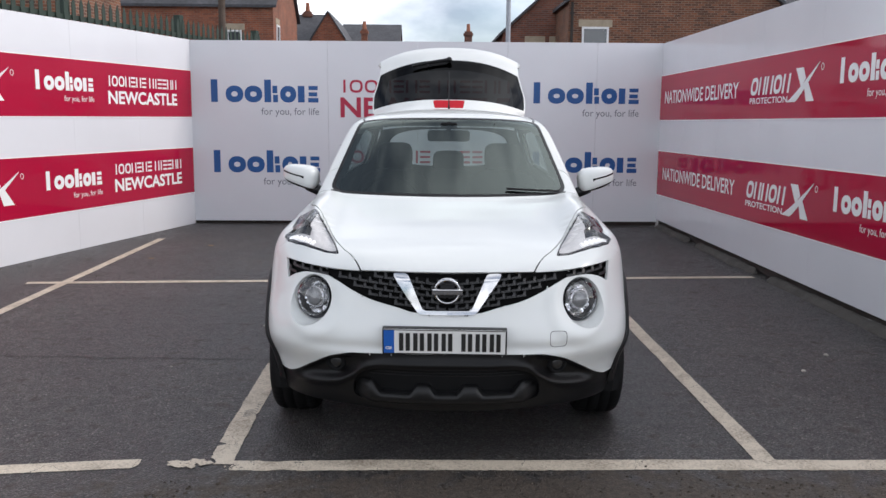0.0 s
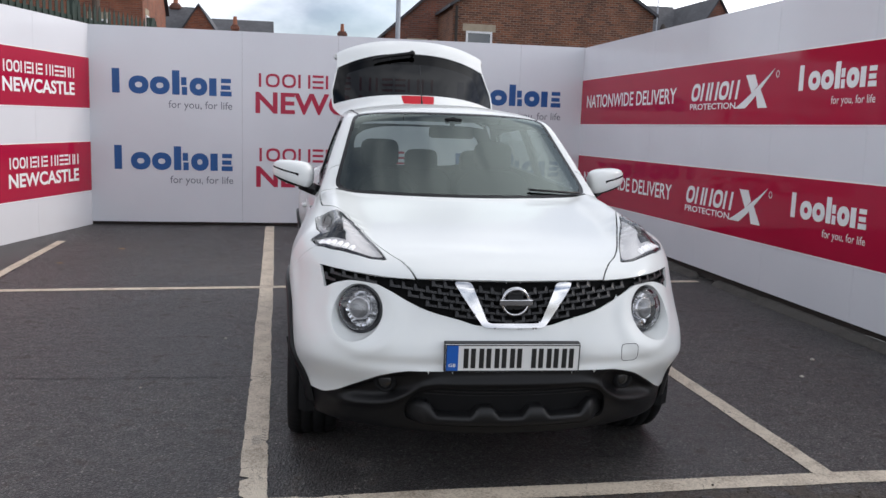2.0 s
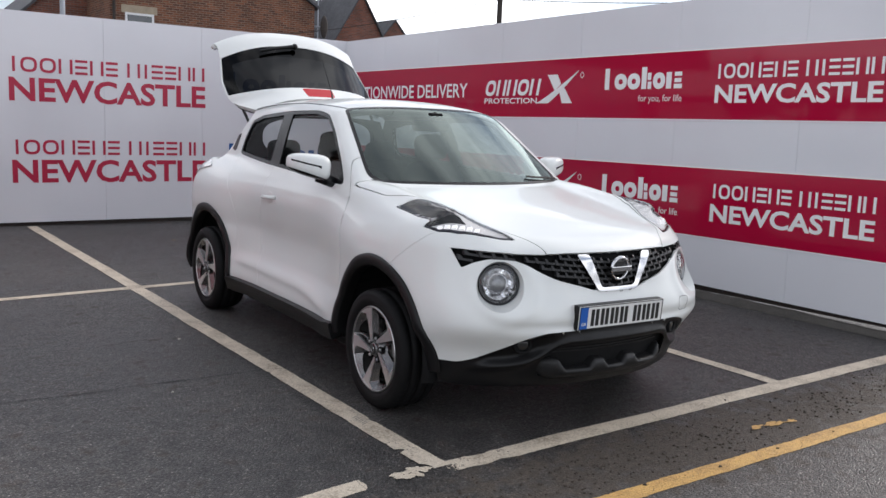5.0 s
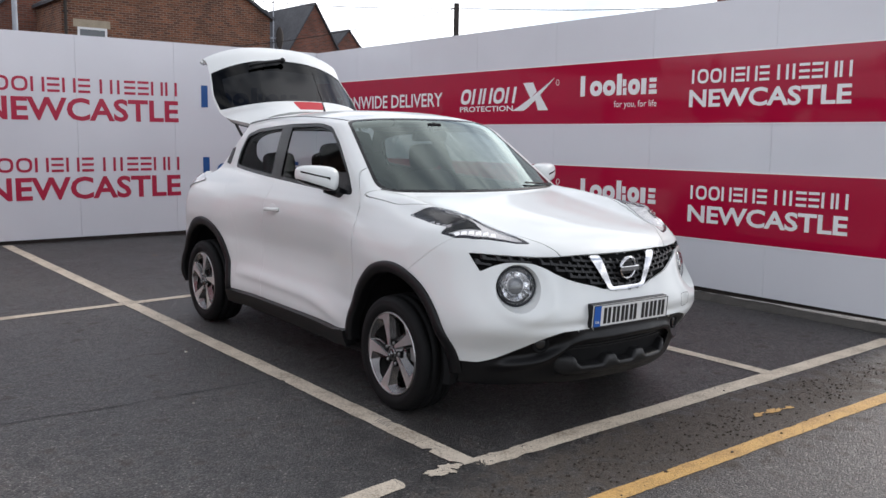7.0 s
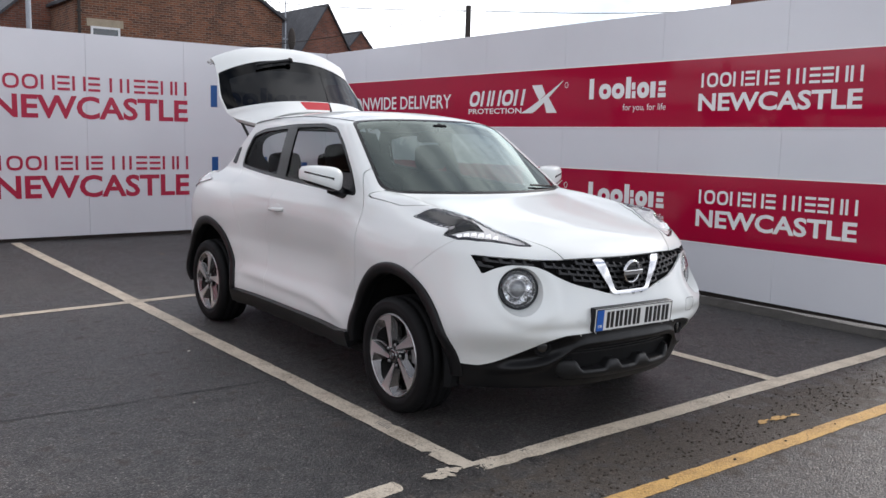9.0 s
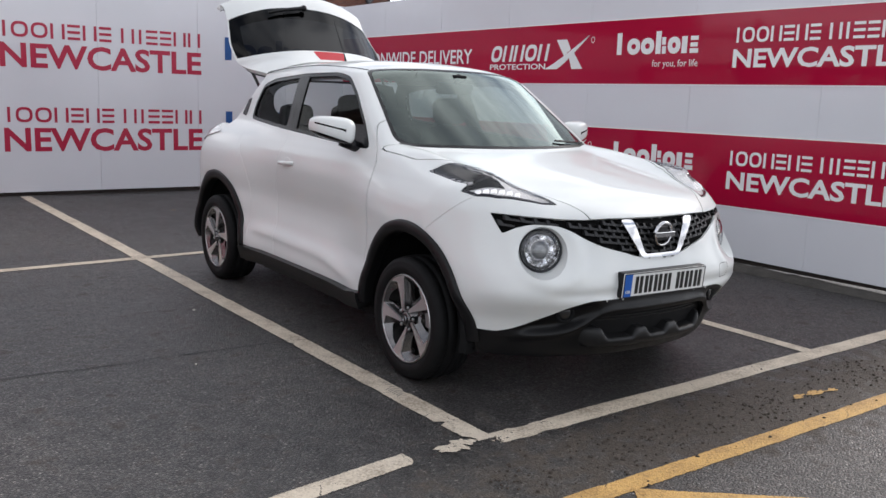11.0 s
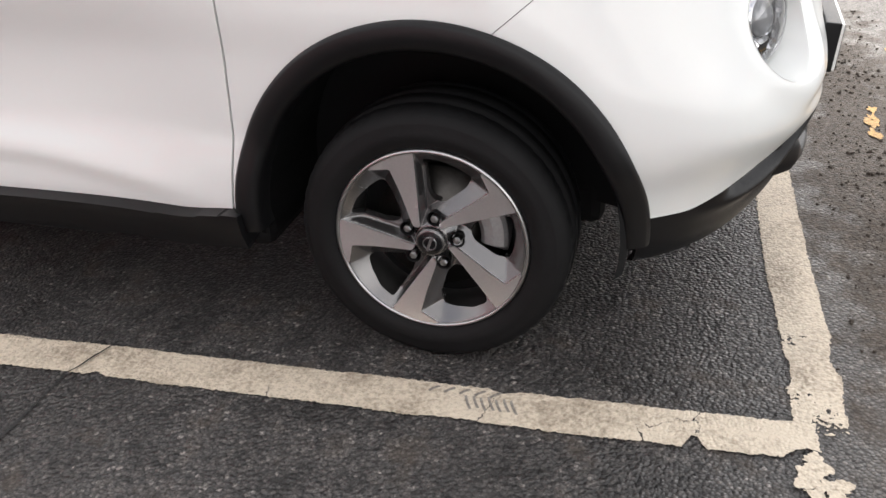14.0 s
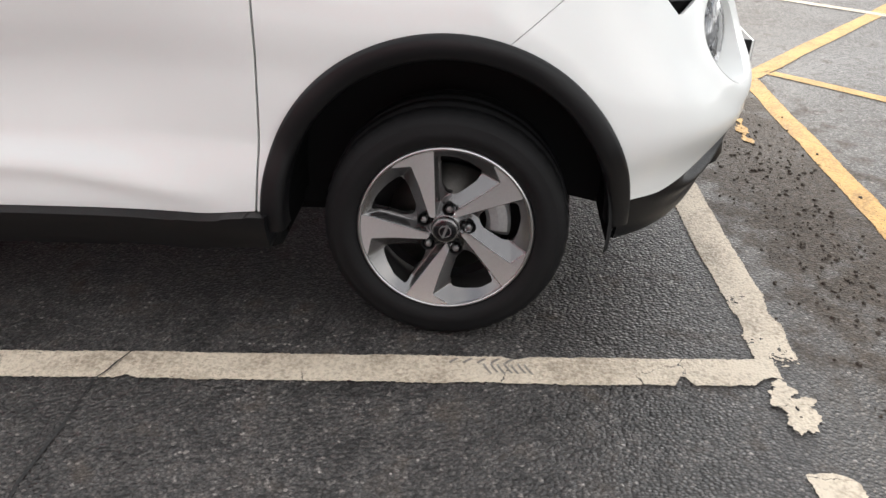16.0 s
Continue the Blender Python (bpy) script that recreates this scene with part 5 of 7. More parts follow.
FABRIC = mat("black_seat_fabric", (0.008, 0.008, 0.009), 0.9, spec=0.1, var=0.15, grain=0.25, grain_scale=400, bump=0.2, bump_scale=300)
CHROME = mat("chrome", (0.60, 0.60, 0.61), 0.11, metal=1.0, var=0.02, grain=0.01)
ALLOY = mat("machined_alloy", (0.93, 0.92, 0.92), 0.32, metal=1.0, var=0.04, grain=0.03, grain_scale=200)
ALLOY_GREY = mat("gunmetal_alloy_paint", (0.17, 0.166, 0.166), 0.24, metal=0.85, var=0.05, grain=0.05)
RUBBER = mat("tyre_rubber", (0.007, 0.007, 0.0074), 0.64, spec=0.16, var=0.2, var_scale=12, grain=0.1, bump=0.15, bump_scale=120)
STEEL = mat("brake_steel", (0.09, 0.085, 0.08), 0.4, metal=1.0, var=0.2, var_scale=30, grain=0.1)
CALIPER = mat("cast_caliper", (0.36, 0.36, 0.36), 0.45, metal=0.7, var=0.1, grain=0.1)
GLASS = glass_material("windscreen_glass", (0.34, 0.41, 0.395), 1.6, 0.0, (0.88, 1.0, 0.95))
PRIVACY = glass_material("side_glass", (0.62, 0.66, 0.66), 0.2)
REAR_GLASS = glass_material("tailgate_privacy_glass", (0.025, 0.027, 0.027), 0.35)
LENS = glass_material("clear_lens", (0.98, 0.98, 0.99), 1.4)
WING_LENS = glass_material("wing_lamp_lens", (0.97, 0.97, 0.98), 0.9)
LAMP_DARK = mat("smoked_lamp_bezel", (0.03, 0.03, 0.035), 0.2, var=0.1, grain=0.05)
LAMP_WHITE = mat("lamp_light_guide", (0.88, 0.88, 0.90), 0.25, var=0.05)
LAMP_WHITE.node_tree.nodes["Principled BSDF"].inputs["Emission Color"].default_value = (1.0, 0.97, 0.92, 1)
LAMP_WHITE.node_tree.nodes["Principled BSDF"].inputs["Emission Strength"].default_value = 0.4
BOWL_SILVER = mat("headlamp_bowl_chrome", (0.93, 0.94, 0.95), 0.20, metal=1.0, var=0.05, grain=0.05)
RED_LENS = mat("red_lens", (0.45, 0.008, 0.018), 0.16, spec=0.15, var=0.05)
PLATE_WHITE = mat("plate_white", (0.72, 0.72, 0.70), 0.35, var=0.02, grain=0.02)
PLATE_BLUE = mat("plate_blue", (0.012, 0.10, 0.42), 0.35, var=0.02, grain=0.02)
INK = mat("black_ink", (0.010, 0.010, 0.010), 0.45, var=0.02)

car = empty("car", CAR, label="pearl white compact crossover car with its tailgate open", category="car")
P0, T0 = master()
P0, T0 = clip(P0, T0, off_arches)
P0, T0 = clip(P0, T0, lambda P: Z(P) - 0.232)
# the tailgate's opening
gate = lambda P: np.maximum.reduce([2.34 - Y(P), 0.80 - Z(P), np.minimum.reduce([X(P) - 0.53, 2.30 + (1.48 - Z(P)) * 0.95 - Y(P), Z(P) - 1.08]), np.minimum(X(P) - 0.60, 1.09 - Z(P))])
P0, T0 = clip(P0, T0, gate)

def panel(name, conds, material, label="", both=False, rim=0.012, parent=None, src=None, offset=0.0):
    """A body panel: the sheet where all conditions hold; both: one piece across the middle, else a left and a right one."""
    P, T = src or (P0, T0)
    for c in conds:
        P, T = clip(P, T, c)
    if not len(T):
        return []
    out = []
    for Q, U in ([mirrored(P, T)] if both else [(P, T), mirrored(P, T, False)]):
        bm = sheet(Q, U, rim, offset)
        out.append(part(name, bm, material, parent or car, label, smooth=True))
    return out

more = lambda f, g=G: (lambda P: f(P) - g)
less = lambda f, g=G: (lambda P: -f(P) - g)
front_zone = lambda P: -0.25 - Y(P)
lower_black = lambda P: np.minimum(INTAKE(X(P)) - Z(P), -0.30 - Y(P))

panel("bonnet", [in_hood, more(in_hood)], PAINT, "smooth white bonnet", both=True)
panel("front_bumper", [more(SEAM, 0.0013), less(in_hood), less(in_grille, 0.001), less(in_lamp), less(in_eye, 0.0), less(lower_black, 0.001)], PAINT, both=True)
in_intake = lambda P: np.minimum(smin(0.415 - X(P), smin(Z(P) - 0.285, LIP(X(P)) - 0.022 - Z(P), 0.02), 0.04), -0.5 - Y(P))
panel("lower_bumper", [lower_black, less(in_intake, 0.0), lambda P: -0.36 - Y(P)], BLACK_PLASTIC, "black textured plastic lower bumper", both=True, offset=-0.006)
panel("wing", [less(SEAM, 0.0013), less(in_hood), less(in_lamp), lambda P: DOOR_FRONT(Z(P)) - G - Y(P), less(in_ws, 0.004), lambda P: 1.075 + 0.6 * np.maximum(0, Y(P) - 0.33) - Z(P) - G, SILL, lambda P: X(P) - 0.42], PAINT)
door_zone = [lambda P: BELT(Y(P)) - Z(P), SILL, lambda P: X(P) - 0.5]
panel("front_door", [lambda P: Y(P) - DOOR_FRONT(Z(P)) - G, lambda P: DOOR_MID(Z(P)) - 0.0012 - Y(P), *door_zone], PAINT)
panel("rear_door", [lambda P: Y(P) - DOOR_MID(Z(P)) - 0.0012, lambda P: DOOR_REAR(Z(P)) - 0.001 - Y(P), *door_zone], PAINT)
panel("rear_quarter", [lambda P: Y(P) - DOOR_REAR(Z(P)) - 0.001, lambda P: BELT(Y(P)) - Z(P), SILL], PAINT)
panel("side_frame", [lambda P: Z(P) - BELT(Y(P)) + 0.0, less(in_win, 0.0), less(in_ws, 0.004), less(in_hood), lambda P: X(P) - 0.545 + 0.02 * step(1.2, 0.9, Y(P)), lambda P: np.maximum(Y(P) - DOOR_FRONT(Z(P)) - G, Z(P) - 1.073 - 0.6 * np.maximum(0, Y(P) - 0.33))], PAINT, "white pillars and roof rail")
panel("roof", [lambda P: Y(P) - HEADER(X(P)) - 0.004, lambda P: 0.538 - 0.02 * step(1.2, 0.9, Y(P)) - X(P), lambda P: Z(P) - 1.3], PAINT, both=True)
panel("roof_seam", [lambda P: Y(P) - HEADER(X(P)) - 0.006, lambda P: 0.0075 - np.abs(X(P) - 0.5415 + 0.02 * step(1.2, 0.9, Y(P))), lambda P: Z(P) - 1.3], GLOSS_BLACK, "black roof seam strip", rim=0.006, offset=0.0015)
panel("sill_cladding", [lambda P: 0.317 + 0.02 * step(0.6, 0.4, Y(P)) - Z(P), lambda P: Z(P) - 0.236 - 0.02 * step(0.62, 0.36, Y(P)), lambda P: Y(P) - 0.33, lambda P: 2.2 - Y(P), lambda P: X(P) - 0.4], BLACK_PLASTIC, "black plastic sill cladding", rim=0.06, offset=0.036)

ws = panel("windscreen", [in_ws], GLASS, "large curved tinted windscreen", both=True, rim=0.0, offset=-0.002)
for o in ws:
    o.visible_shadow = False
panel("windscreen_surround", [more(in_ws, -0.003), lambda P: 0.016 - in_ws(P)], GLOSS_BLACK, both=True, rim=0.006, offset=-0.001)
B_LO, B_HI = (lambda P: 1.50 + 0.16 * (Z(P) - 1.1)), (lambda P: 1.645 + 0.16 * (Z(P) - 1.1))
glass_in = lambda P: in_win(P) - 0.022
for nm, c in (("front_window", [glass_in, lambda P: B_LO(P) - Y(P)]), ("rear_window", [glass_in, lambda P: Y(P) - B_HI(P)])):
    for o in panel(nm, c, PRIVACY, "tinted side window", rim=0.0, offset=-0.012):
        o.visible_shadow = False
panel("window_surround", [in_win, lambda P: 0.022 - in_win(P)], GLOSS_BLACK, rim=0.012, offset=-0.003)
panel("door_pillar", [glass_in, lambda P: np.minimum(Y(P) - B_LO(P), B_HI(P) - Y(P))], GLOSS_BLACK, "gloss black pillar between the side windows", offset=-0.004)

# inner skin, so that the body is closed behind its gaps
P1, T1 = clip(P0, T0, less(in_ws, -0.03))
P1, T1 = clip(P1, T1, less(in_win, -0.025))
P1, T1 = clip(P1, T1, less(in_eye, -0.012))
def inner(name, conds, material, depth):
    P, T = P1, T1
    for c in conds:
        P, T = clip(P, T, c)
    bm = sheet(*mirrored(P, T), 0.0)
    nr = {v: v.normal.copy() for v in bm.verts}
    for v in bm.verts:
        v.co -= nr[v] * depth
    part(name, bm, material, car, smooth=True)
inner("inner_shell", [lambda P: 1.44 - Z(P)], DARK_TRIM, 0.034)
inner("headlining", [lambda P: Z(P) - 1.44], LINER, 0.04)

# ---- wheels ----
def revolve(bm, profile, n=72, squash=None):
    """A ring turned about the x axis from (x, r) points."""
    rings = []
    for i in range(n):
        a = 2 * math.pi * i / n
        rings.append([bm.verts.new((x, r * math.cos(a), r * math.sin(a))) for x, r in profile])
    for i in range(n):
        p, q = rings[i], rings[(i + 1) % n]
        for k in range(len(profile) - 1):
            bm.faces.new((p[k], p[k + 1], q[k + 1], q[k]))
    return rings

def disc_sheet(r0, r1, nr, na, face):
    r = np.linspace(r0, r1, nr)
    a = np.linspace(0, 2 * math.pi, na + 1)
    R, A = np.meshgrid(r, a, indexing="ij")
    y, z = R * np.cos(A), R * np.sin(A)
    P = np.stack([face(R, A), y, z], -1).reshape(-1, 3)
    i = np.arange(nr * (na + 1)).reshape(nr, na + 1)
    p, q, s, t = i[:-1, :-1].ravel(), i[1:, :-1].ravel(), i[1:, 1:].ravel(), i[:-1, 1:].ravel()
    return P, np.concatenate([np.stack([p, q, s], 1), np.stack([p, s, t], 1)])

def turned(poly, deg):
    c, s = math.cos(radians(deg)), math.sin(radians(deg))
    return [(c * x - s * y, s * x + c * y) for x, y in poly]

SPOKE = [(-0.024, 0.031), (-0.0262, 0.2065), (-0.068, 0.1965), (-0.106, 0.1785), (-0.129, 0.1615), (-0.080, 0.166), (-0.062, 0.116), (-0.038, 0.034)]
HOLE = [(-0.012, 0.1890), (0.028, 0.1850), (0.066, 0.1650), (0.090, 0.1450), (0.076, 0.1210), (0.028, 0.0840), (0.002, 0.0820), (-0.010, 0.105)]
def dish(R, A):
    return 0.090 + 0.010 * (R / 0.205) ** 2
def pocket(R, A):
    """The painted centre: level with the spokes at their edges, sloping down into the pockets between them."""
    y, z = R * np.cos(A), R * np.sin(A)
    deep = np.minimum(0.75 * (0.2062 - R), 0.030)
    deep = np.minimum(deep, 1.2 * np.maximum(R - 0.036, 0.0))
    for k in range(5):
        c, q = math.cos(radians(-72 * k)), math.sin(radians(-72 * k))
        lx, lz = c * y - q * z, q * y + c * z
        d = -inside(SPOKE, lx.ravel(), lz.ravel()).reshape(R.shape)
        steep = np.where(lx > -0.0255, 3.5, 0.85)
        deep = np.minimum(deep, np.where(lz > 0, np.maximum(d, 0) * steep, deep))
    return dish(R, A) - np.maximum(deep, 0)

RIM_EDGE = mat("machined_rim_edge", (0.42, 0.42, 0.42), 0.30, metal=1.0, var=0.05, grain=0.05)
BARREL = mat("brake_dusted_barrel", (0.045, 0.044, 0.043), 0.45, metal=0.5, var=0.2, var_scale=20, grain=0.1)
def build_wheel():
    w = new("wheel")
    w.parent = car
    # tyre
    bm = bmesh.new()
    prof = [(-0.095, 0.212), (-0.106, 0.228), (-0.113, 0.255), (-0.110, 0.285), (-0.100, 0.303), (-0.085, 0.313), (-0.060, 0.3175), (-0.057, 0.309), (-0.050, 0.309), (-0.047, 0.3185), (-0.004, 0.3195),
            (-0.001, 0.310), (0.006, 0.310), (0.009, 0.3195), (0.047, 0.3185), (0.050, 0.309), (0.057, 0.309), (0.060, 0.3175), (0.085, 0.313), (0.100, 0.303), (0.108, 0.290), (0.1105, 0.284), (0.1115, 0.281), (0.1115, 0.262), (0.1135, 0.258), (0.111, 0.238), (0.1045, 0.224), (0.095, 0.216)]
    prof = [(x, r if r < 0.24 else 0.24 + (r - 0.24) * 0.805) for x, r in prof]
    rings = revolve(bm, prof, 150)
    for i, ring in enumerate(rings):
        if i % 3 == 0:
            for k in (4, 5, 6, 17, 18, 19):
                c = ring[k].co
                c.yz = c.yz * (1 - 0.006)
    for v in bm.verts:
        v.co.z = max(v.co.z, -HUB + 0.0005)
    part("tyre", bm, RUBBER, w, "black tyre with moulded sidewall", smooth=True)
    # barrel and lip
    bm = bmesh.new()
    revolve(bm, [(-0.10, 0.214), (-0.09, 0.200), (0.03, 0.190), (0.075, 0.200), (0.090, 0.2060)], 72)
    part("rim_barrel", bm, BARREL, w, smooth=True)
    bm = bmesh.new()
    revolve(bm, [(0.088, 0.2055), (0.1010, 0.2075), (0.1045, 0.2095), (0.1048, 0.2125), (0.1010, 0.2160), (0.094, 0.2180)], 110)
    part("rim_lip", bm, RIM_EDGE, w, "bright machined rim edge", smooth=True)
    # grey face with five windows
    P, T = disc_sheet(0.020, 0.2068, 76, 420, pocket)
    for k in range(5):
        hole = rounded(turned(HOLE, 72 * k), 0.010, 3)
        P, T = clip(P, T, lambda P, h=hole: -inside(h, P[:, 1], P[:, 2]))
    part("wheel_face", sheet(P, T, 0.022), ALLOY_GREY, w, "gunmetal painted wheel centre", smooth=True)
    # bright twisted spokes
    for k in range(5):
        sp = rounded(turned(SPOKE, 72 * k), 0.004, 2)
        P, T = disc_sheet(0.028, 0.2068, 60, 360, dish)
        P, T = clip(P, T, lambda P, h=sp: inside(h, P[:, 1], P[:, 2]))
        c, s = math.cos(radians(-72 * k)), math.sin(radians(-72 * k))
        lx = c * P[:, 1] - s * P[:, 2]
        lz = s * P[:, 1] + c * P[:, 2]
        # each face leans a little along its length and to its straight edge
        P[:, 0] += 0.0012 - 0.030 * (lx + 0.050) * np.clip(lz / 0.2, 0, 1) + 0.006 * np.clip(1 - lz / 0.2, 0, 1)
        part("spoke", sheet(P, T, 0.008), ALLOY, w, "machined silver spoke", smooth=False)
    # hub, nuts
    bm = bmesh.new()
    revolve(bm, [(0.085, 0.034), (0.100, 0.033), (0.103, 0.030), (0.1035, 0.027)], 40)
    part("hub_ring", bm, ALLOY_GREY, w, smooth=True)
    bm = bmesh.new()
    revolve(bm, [(0.1035, 0.0275), (0.1055, 0.024), (0.1060, 0.0001)], 40)
    part("centre_cap", bm, GLOSS_BLACK, w, "black centre cap with a silver ring", smooth=True)
    bm = bmesh.new()
    revolve(bm, [(0.1055, 0.0165), (0.1075, 0.0155), (0.1075, 0.0135), (0.1055, 0.0125)], 36)
    box(bm, 0.1058, 0.1078, -0.019, 0.019, -0.0030, 0.0030, Matrix.Rotation(radians(70), 4, "X"))
    part("emblem", bm, CHROME, w)
    for k in range(5):
        a = radians(80 + 72 * k)
        y, z = 0.0585 * math.cos(a), 0.0555 * math.sin(a)
        bm = bmesh.new()
        revolve(bm, [(0.060, 0.0105), (0.0935, 0.0160), (0.0950, 0.0172), (0.0940, 0.0178)], 20)
        bmesh.ops.translate(bm, verts=bm.verts, vec=(0, y, z))
        part("nut_well", bm, DARK_TRIM, w)
        bm = bmesh.new()
        revolve(bm, [(0.070, 0.0092), (0.0955, 0.0092), (0.0990, 0.0068), (0.0998, 0.0001)], 6)
        bmesh.ops.translate(bm, verts=bm.verts, vec=(0, y, z))
        part("wheel_nut", bm, RIM_EDGE, w)
    # brake
    bm = bmesh.new()
    revolve(bm, [(0.005, 0.145), (0.022, 0.145), (0.022, 0.085), (0.050, 0.080), (0.052, 0.001)], 60)
    part("brake_disc", bm, STEEL, w, smooth=True)
    bm = bmesh.new()
    rows = []
    for i in range(15):
        a, e = radians(-16 + 54 * i / 14), min(1.0, 0.55 + 0.45 * min(i, 14 - i) / 2)
        rows.append([bm.verts.new((x * e, r * math.cos(a), r * math.sin(a))) for x, r in ((0.0, 0.100), (0.048, 0.100), (0.056, 0.110), (0.058, 0.130), (0.054, 0.152), (0.046, 0.160), (0.0, 0.160))])
    for p, q in zip(rows, rows[1:]):
        for k in range(7):
            bm.faces.new((p[k], q[k], q[(k + 1) % 7], p[(k + 1) % 7]))
    bm.faces.new(rows[0])
    bm.faces.new(rows[-1][::-1])
    bmesh.ops.recalc_face_normals(bm, faces=bm.faces)
    part("brake_caliper", bm, CALIPER, w, "cast grey brake caliper", smooth=False)
    bm = bmesh.new()
    revolve(bm, [(-0.02, 0.19), (-0.02, 0.02)], 40)
    part("backing_plate", bm, DARK_TRIM, w)
    return w

WHEEL_X = 0.768
wheel = build_wheel()
wheel.matrix_local = pose(-WHEEL_X, AXLE, HUB, 0, 0, 180)
for sx, y, spin in ((-1, WHEELBASE, -26), (1, AXLE, 40), (1, WHEELBASE, 15)):
    other = copy_thing(wheel, pose(sx * WHEEL_X, y, HUB, 0, 0, 180 if sx < 0 else 0) @ pose(0, 0, 0, spin, 0, 0))
    for piece in other.children:
        if piece.name.startswith("tyre"):
            piece.matrix_local = pose(0, 0, 0, -spin, 0, 0)

# ---- arches, underbody ----
def arch_trim(cy, sx, a0, a1):
    prof = [(1.052, 0.002), (1.048, 0.013), (1.030, 0.018), (0.985, 0.020), (0.945, 0.017), (0.922, 0.010), (0.914, -0.004), (0.912, -0.05)]
    ang = np.radians(np.linspace(a0, a1, 73))
    V = []
    for s, dx in prof:
        y, z = cy - 0.432 * s * np.cos(ang), ARCH_Z + 0.447 * s * np.sin(ang)
        sref = max(s, 0.95)
        x = skin_x(cy - 0.432 * sref * np.cos(ang), ARCH_Z + 0.447 * sref * np.sin(ang)) + dx
        V.append(np.stack([sx * x, y, z], 1))
    bm = bmesh.new()
    rows = [[bm.verts.new(p) for p in row] for row in V]
    for p, q in zip(rows, rows[1:]):
        for i in range(len(ang) - 1):
            bm.faces.new((p[i], p[i + 1], q[i + 1], q[i]) if sx < 0 else (p[i], q[i], q[i + 1], p[i + 1]))
    part("arch_trim", bm, BLACK_PLASTIC, car, "black plastic wheel arch trim", smooth=True)

def wheel_liner(cy, sx):
    bm = bmesh.new()
    rings = []
    for x, k in ((0.83, 0.92), (0.80, 0.955), (0.50, 0.955), (0.48, 0.02)):
        rings.append([bm.verts.new((sx * x, cy - 0.432 * k * math.cos(a), ARCH_Z + 0.447 * k * math.sin(a))) for a in (math.pi * (i / 32 * 1.098 - 0.065) for i in range(33))])
    for p, q in zip(rings, rings[1:]):
        for i in range(32):
            bm.faces.new((p[i], p[i + 1], q[i + 1], q[i]))
    part("wheel_liner", bm, DARK_TRIM, car, smooth=False)

for cy, a0, a1 in ((AXLE, -3, 183), (WHEELBASE, -3, 190)):
    for sx in (-1, 1):
        arch_trim(cy, sx, a0, a1)
        wheel_liner(cy, sx)
bm = bmesh.new()
box(bm, -0.50, 0.50, -0.36, 3.0, 0.175, 0.30, bevel=0.03)
box(bm, -0.775, 0.775, 0.40, 2.06, 0.185, 0.30, bevel=0.03)
part("underbody", bm, DARK_TRIM, car)
bm = bmesh.new()
tube(bm, [(-0.70, AXLE, HUB), (0.70, AXLE, HUB)], 0.025, 10)
tube(bm, [(-0.70, WHEELBASE, HUB), (0.70, WHEELBASE, HUB)], 0.03, 10)
part("axle", bm, DARK_TRIM, car)

# ---- grille, badge, plate ----
V_MARK = rounded([(-0.06, 0.680), (0.122, 0.682), (0.238, 0.853), (0.170, 0.853), (0.104, 0.699), (-0.06, 0.699)], 0.016, 3)
in_v = lambda P: np.minimum(inside(V_MARK, X(P), Z(P)), -0.5 - Y(P))   # reaches past the middle, to join its mirror image
GRILLE_BLACK = mat("grille_plastic", (0.009, 0.009, 0.010), 0.42, var=0.1, grain=0.05)
GRILLE_BACK = mat("grille_backing", (0.002, 0.002, 0.002), 0.7, spec=0.1, var=0.1)
panel("grille_backing", [in_grille], GRILLE_BACK, both=True, rim=0.0, offset=-0.024)
panel("intake_backing", [more(in_intake, -0.01)], GRILLE_BACK, "black open lower intake", both=True, rim=0.0, offset=-0.075)
panel("grille_chrome", [in_v], CHROME, "bright chrome V-shaped grille trim", both=True, rim=0.02, offset=0.010)
def grille_fins():
    quads = []
    w, h, t = 0.042, 0.0225, 0.0092
    shape = [(0, 0), (w, 0), (w, h), (w - t, h), (w - 1.5 * t, t), (0, t)]
    for row in range(7):
        z = 0.698 + 0.0262 * row
        for col in range(19):
            x = 0.006 + 0.0455 * (col + 0.5 * (row % 2))
            pts = [(x + a - 0.10 * b, z + b + 0.10 * (x + a)) for a, b in shape]
            arr = np.array([(px, -1, pz) for px, pz in pts])
            if in_grille(arr).min() > (-0.003 if x > 0.5 else 0.001) and (0.740 + 0.2 * (arr[:, 2] - 0.85) - arr[:, 0]).min() > 0 and in_v(arr).min() < -0.004:
                quads.append(pts)
    flat = np.array([p for q in quads for p in q])
    y = skin_y(flat[:, 0], flat[:, 1])
    bm = bmesh.new()
    for sx in (-1, 1):
        k = 0
        for q in quads:
            fr = [bm.verts.new((sx * px, y[k + i] + 0.004 + (0.006 if i in (2, 3) else 0), pz)) for i, (px, pz) in enumerate(q)]
            bk = [bm.verts.new((sx * px, y[k + i] + 0.024, pz)) for i, (px, pz) in enumerate(q)]
            k += 6
            bm.faces.new(fr if sx > 0 else fr[::-1])
            for i in range(6):
                j = (i + 1) % 6
                bm.faces.new((fr[i], bk[i], bk[j], fr[j]))
    bmesh.ops.recalc_face_normals(bm, faces=bm.faces)
    tagged(part("grille_mesh", bm, GRILLE_BLACK, car, "black honeycomb grille"), kind="stuff")
grille_fins()

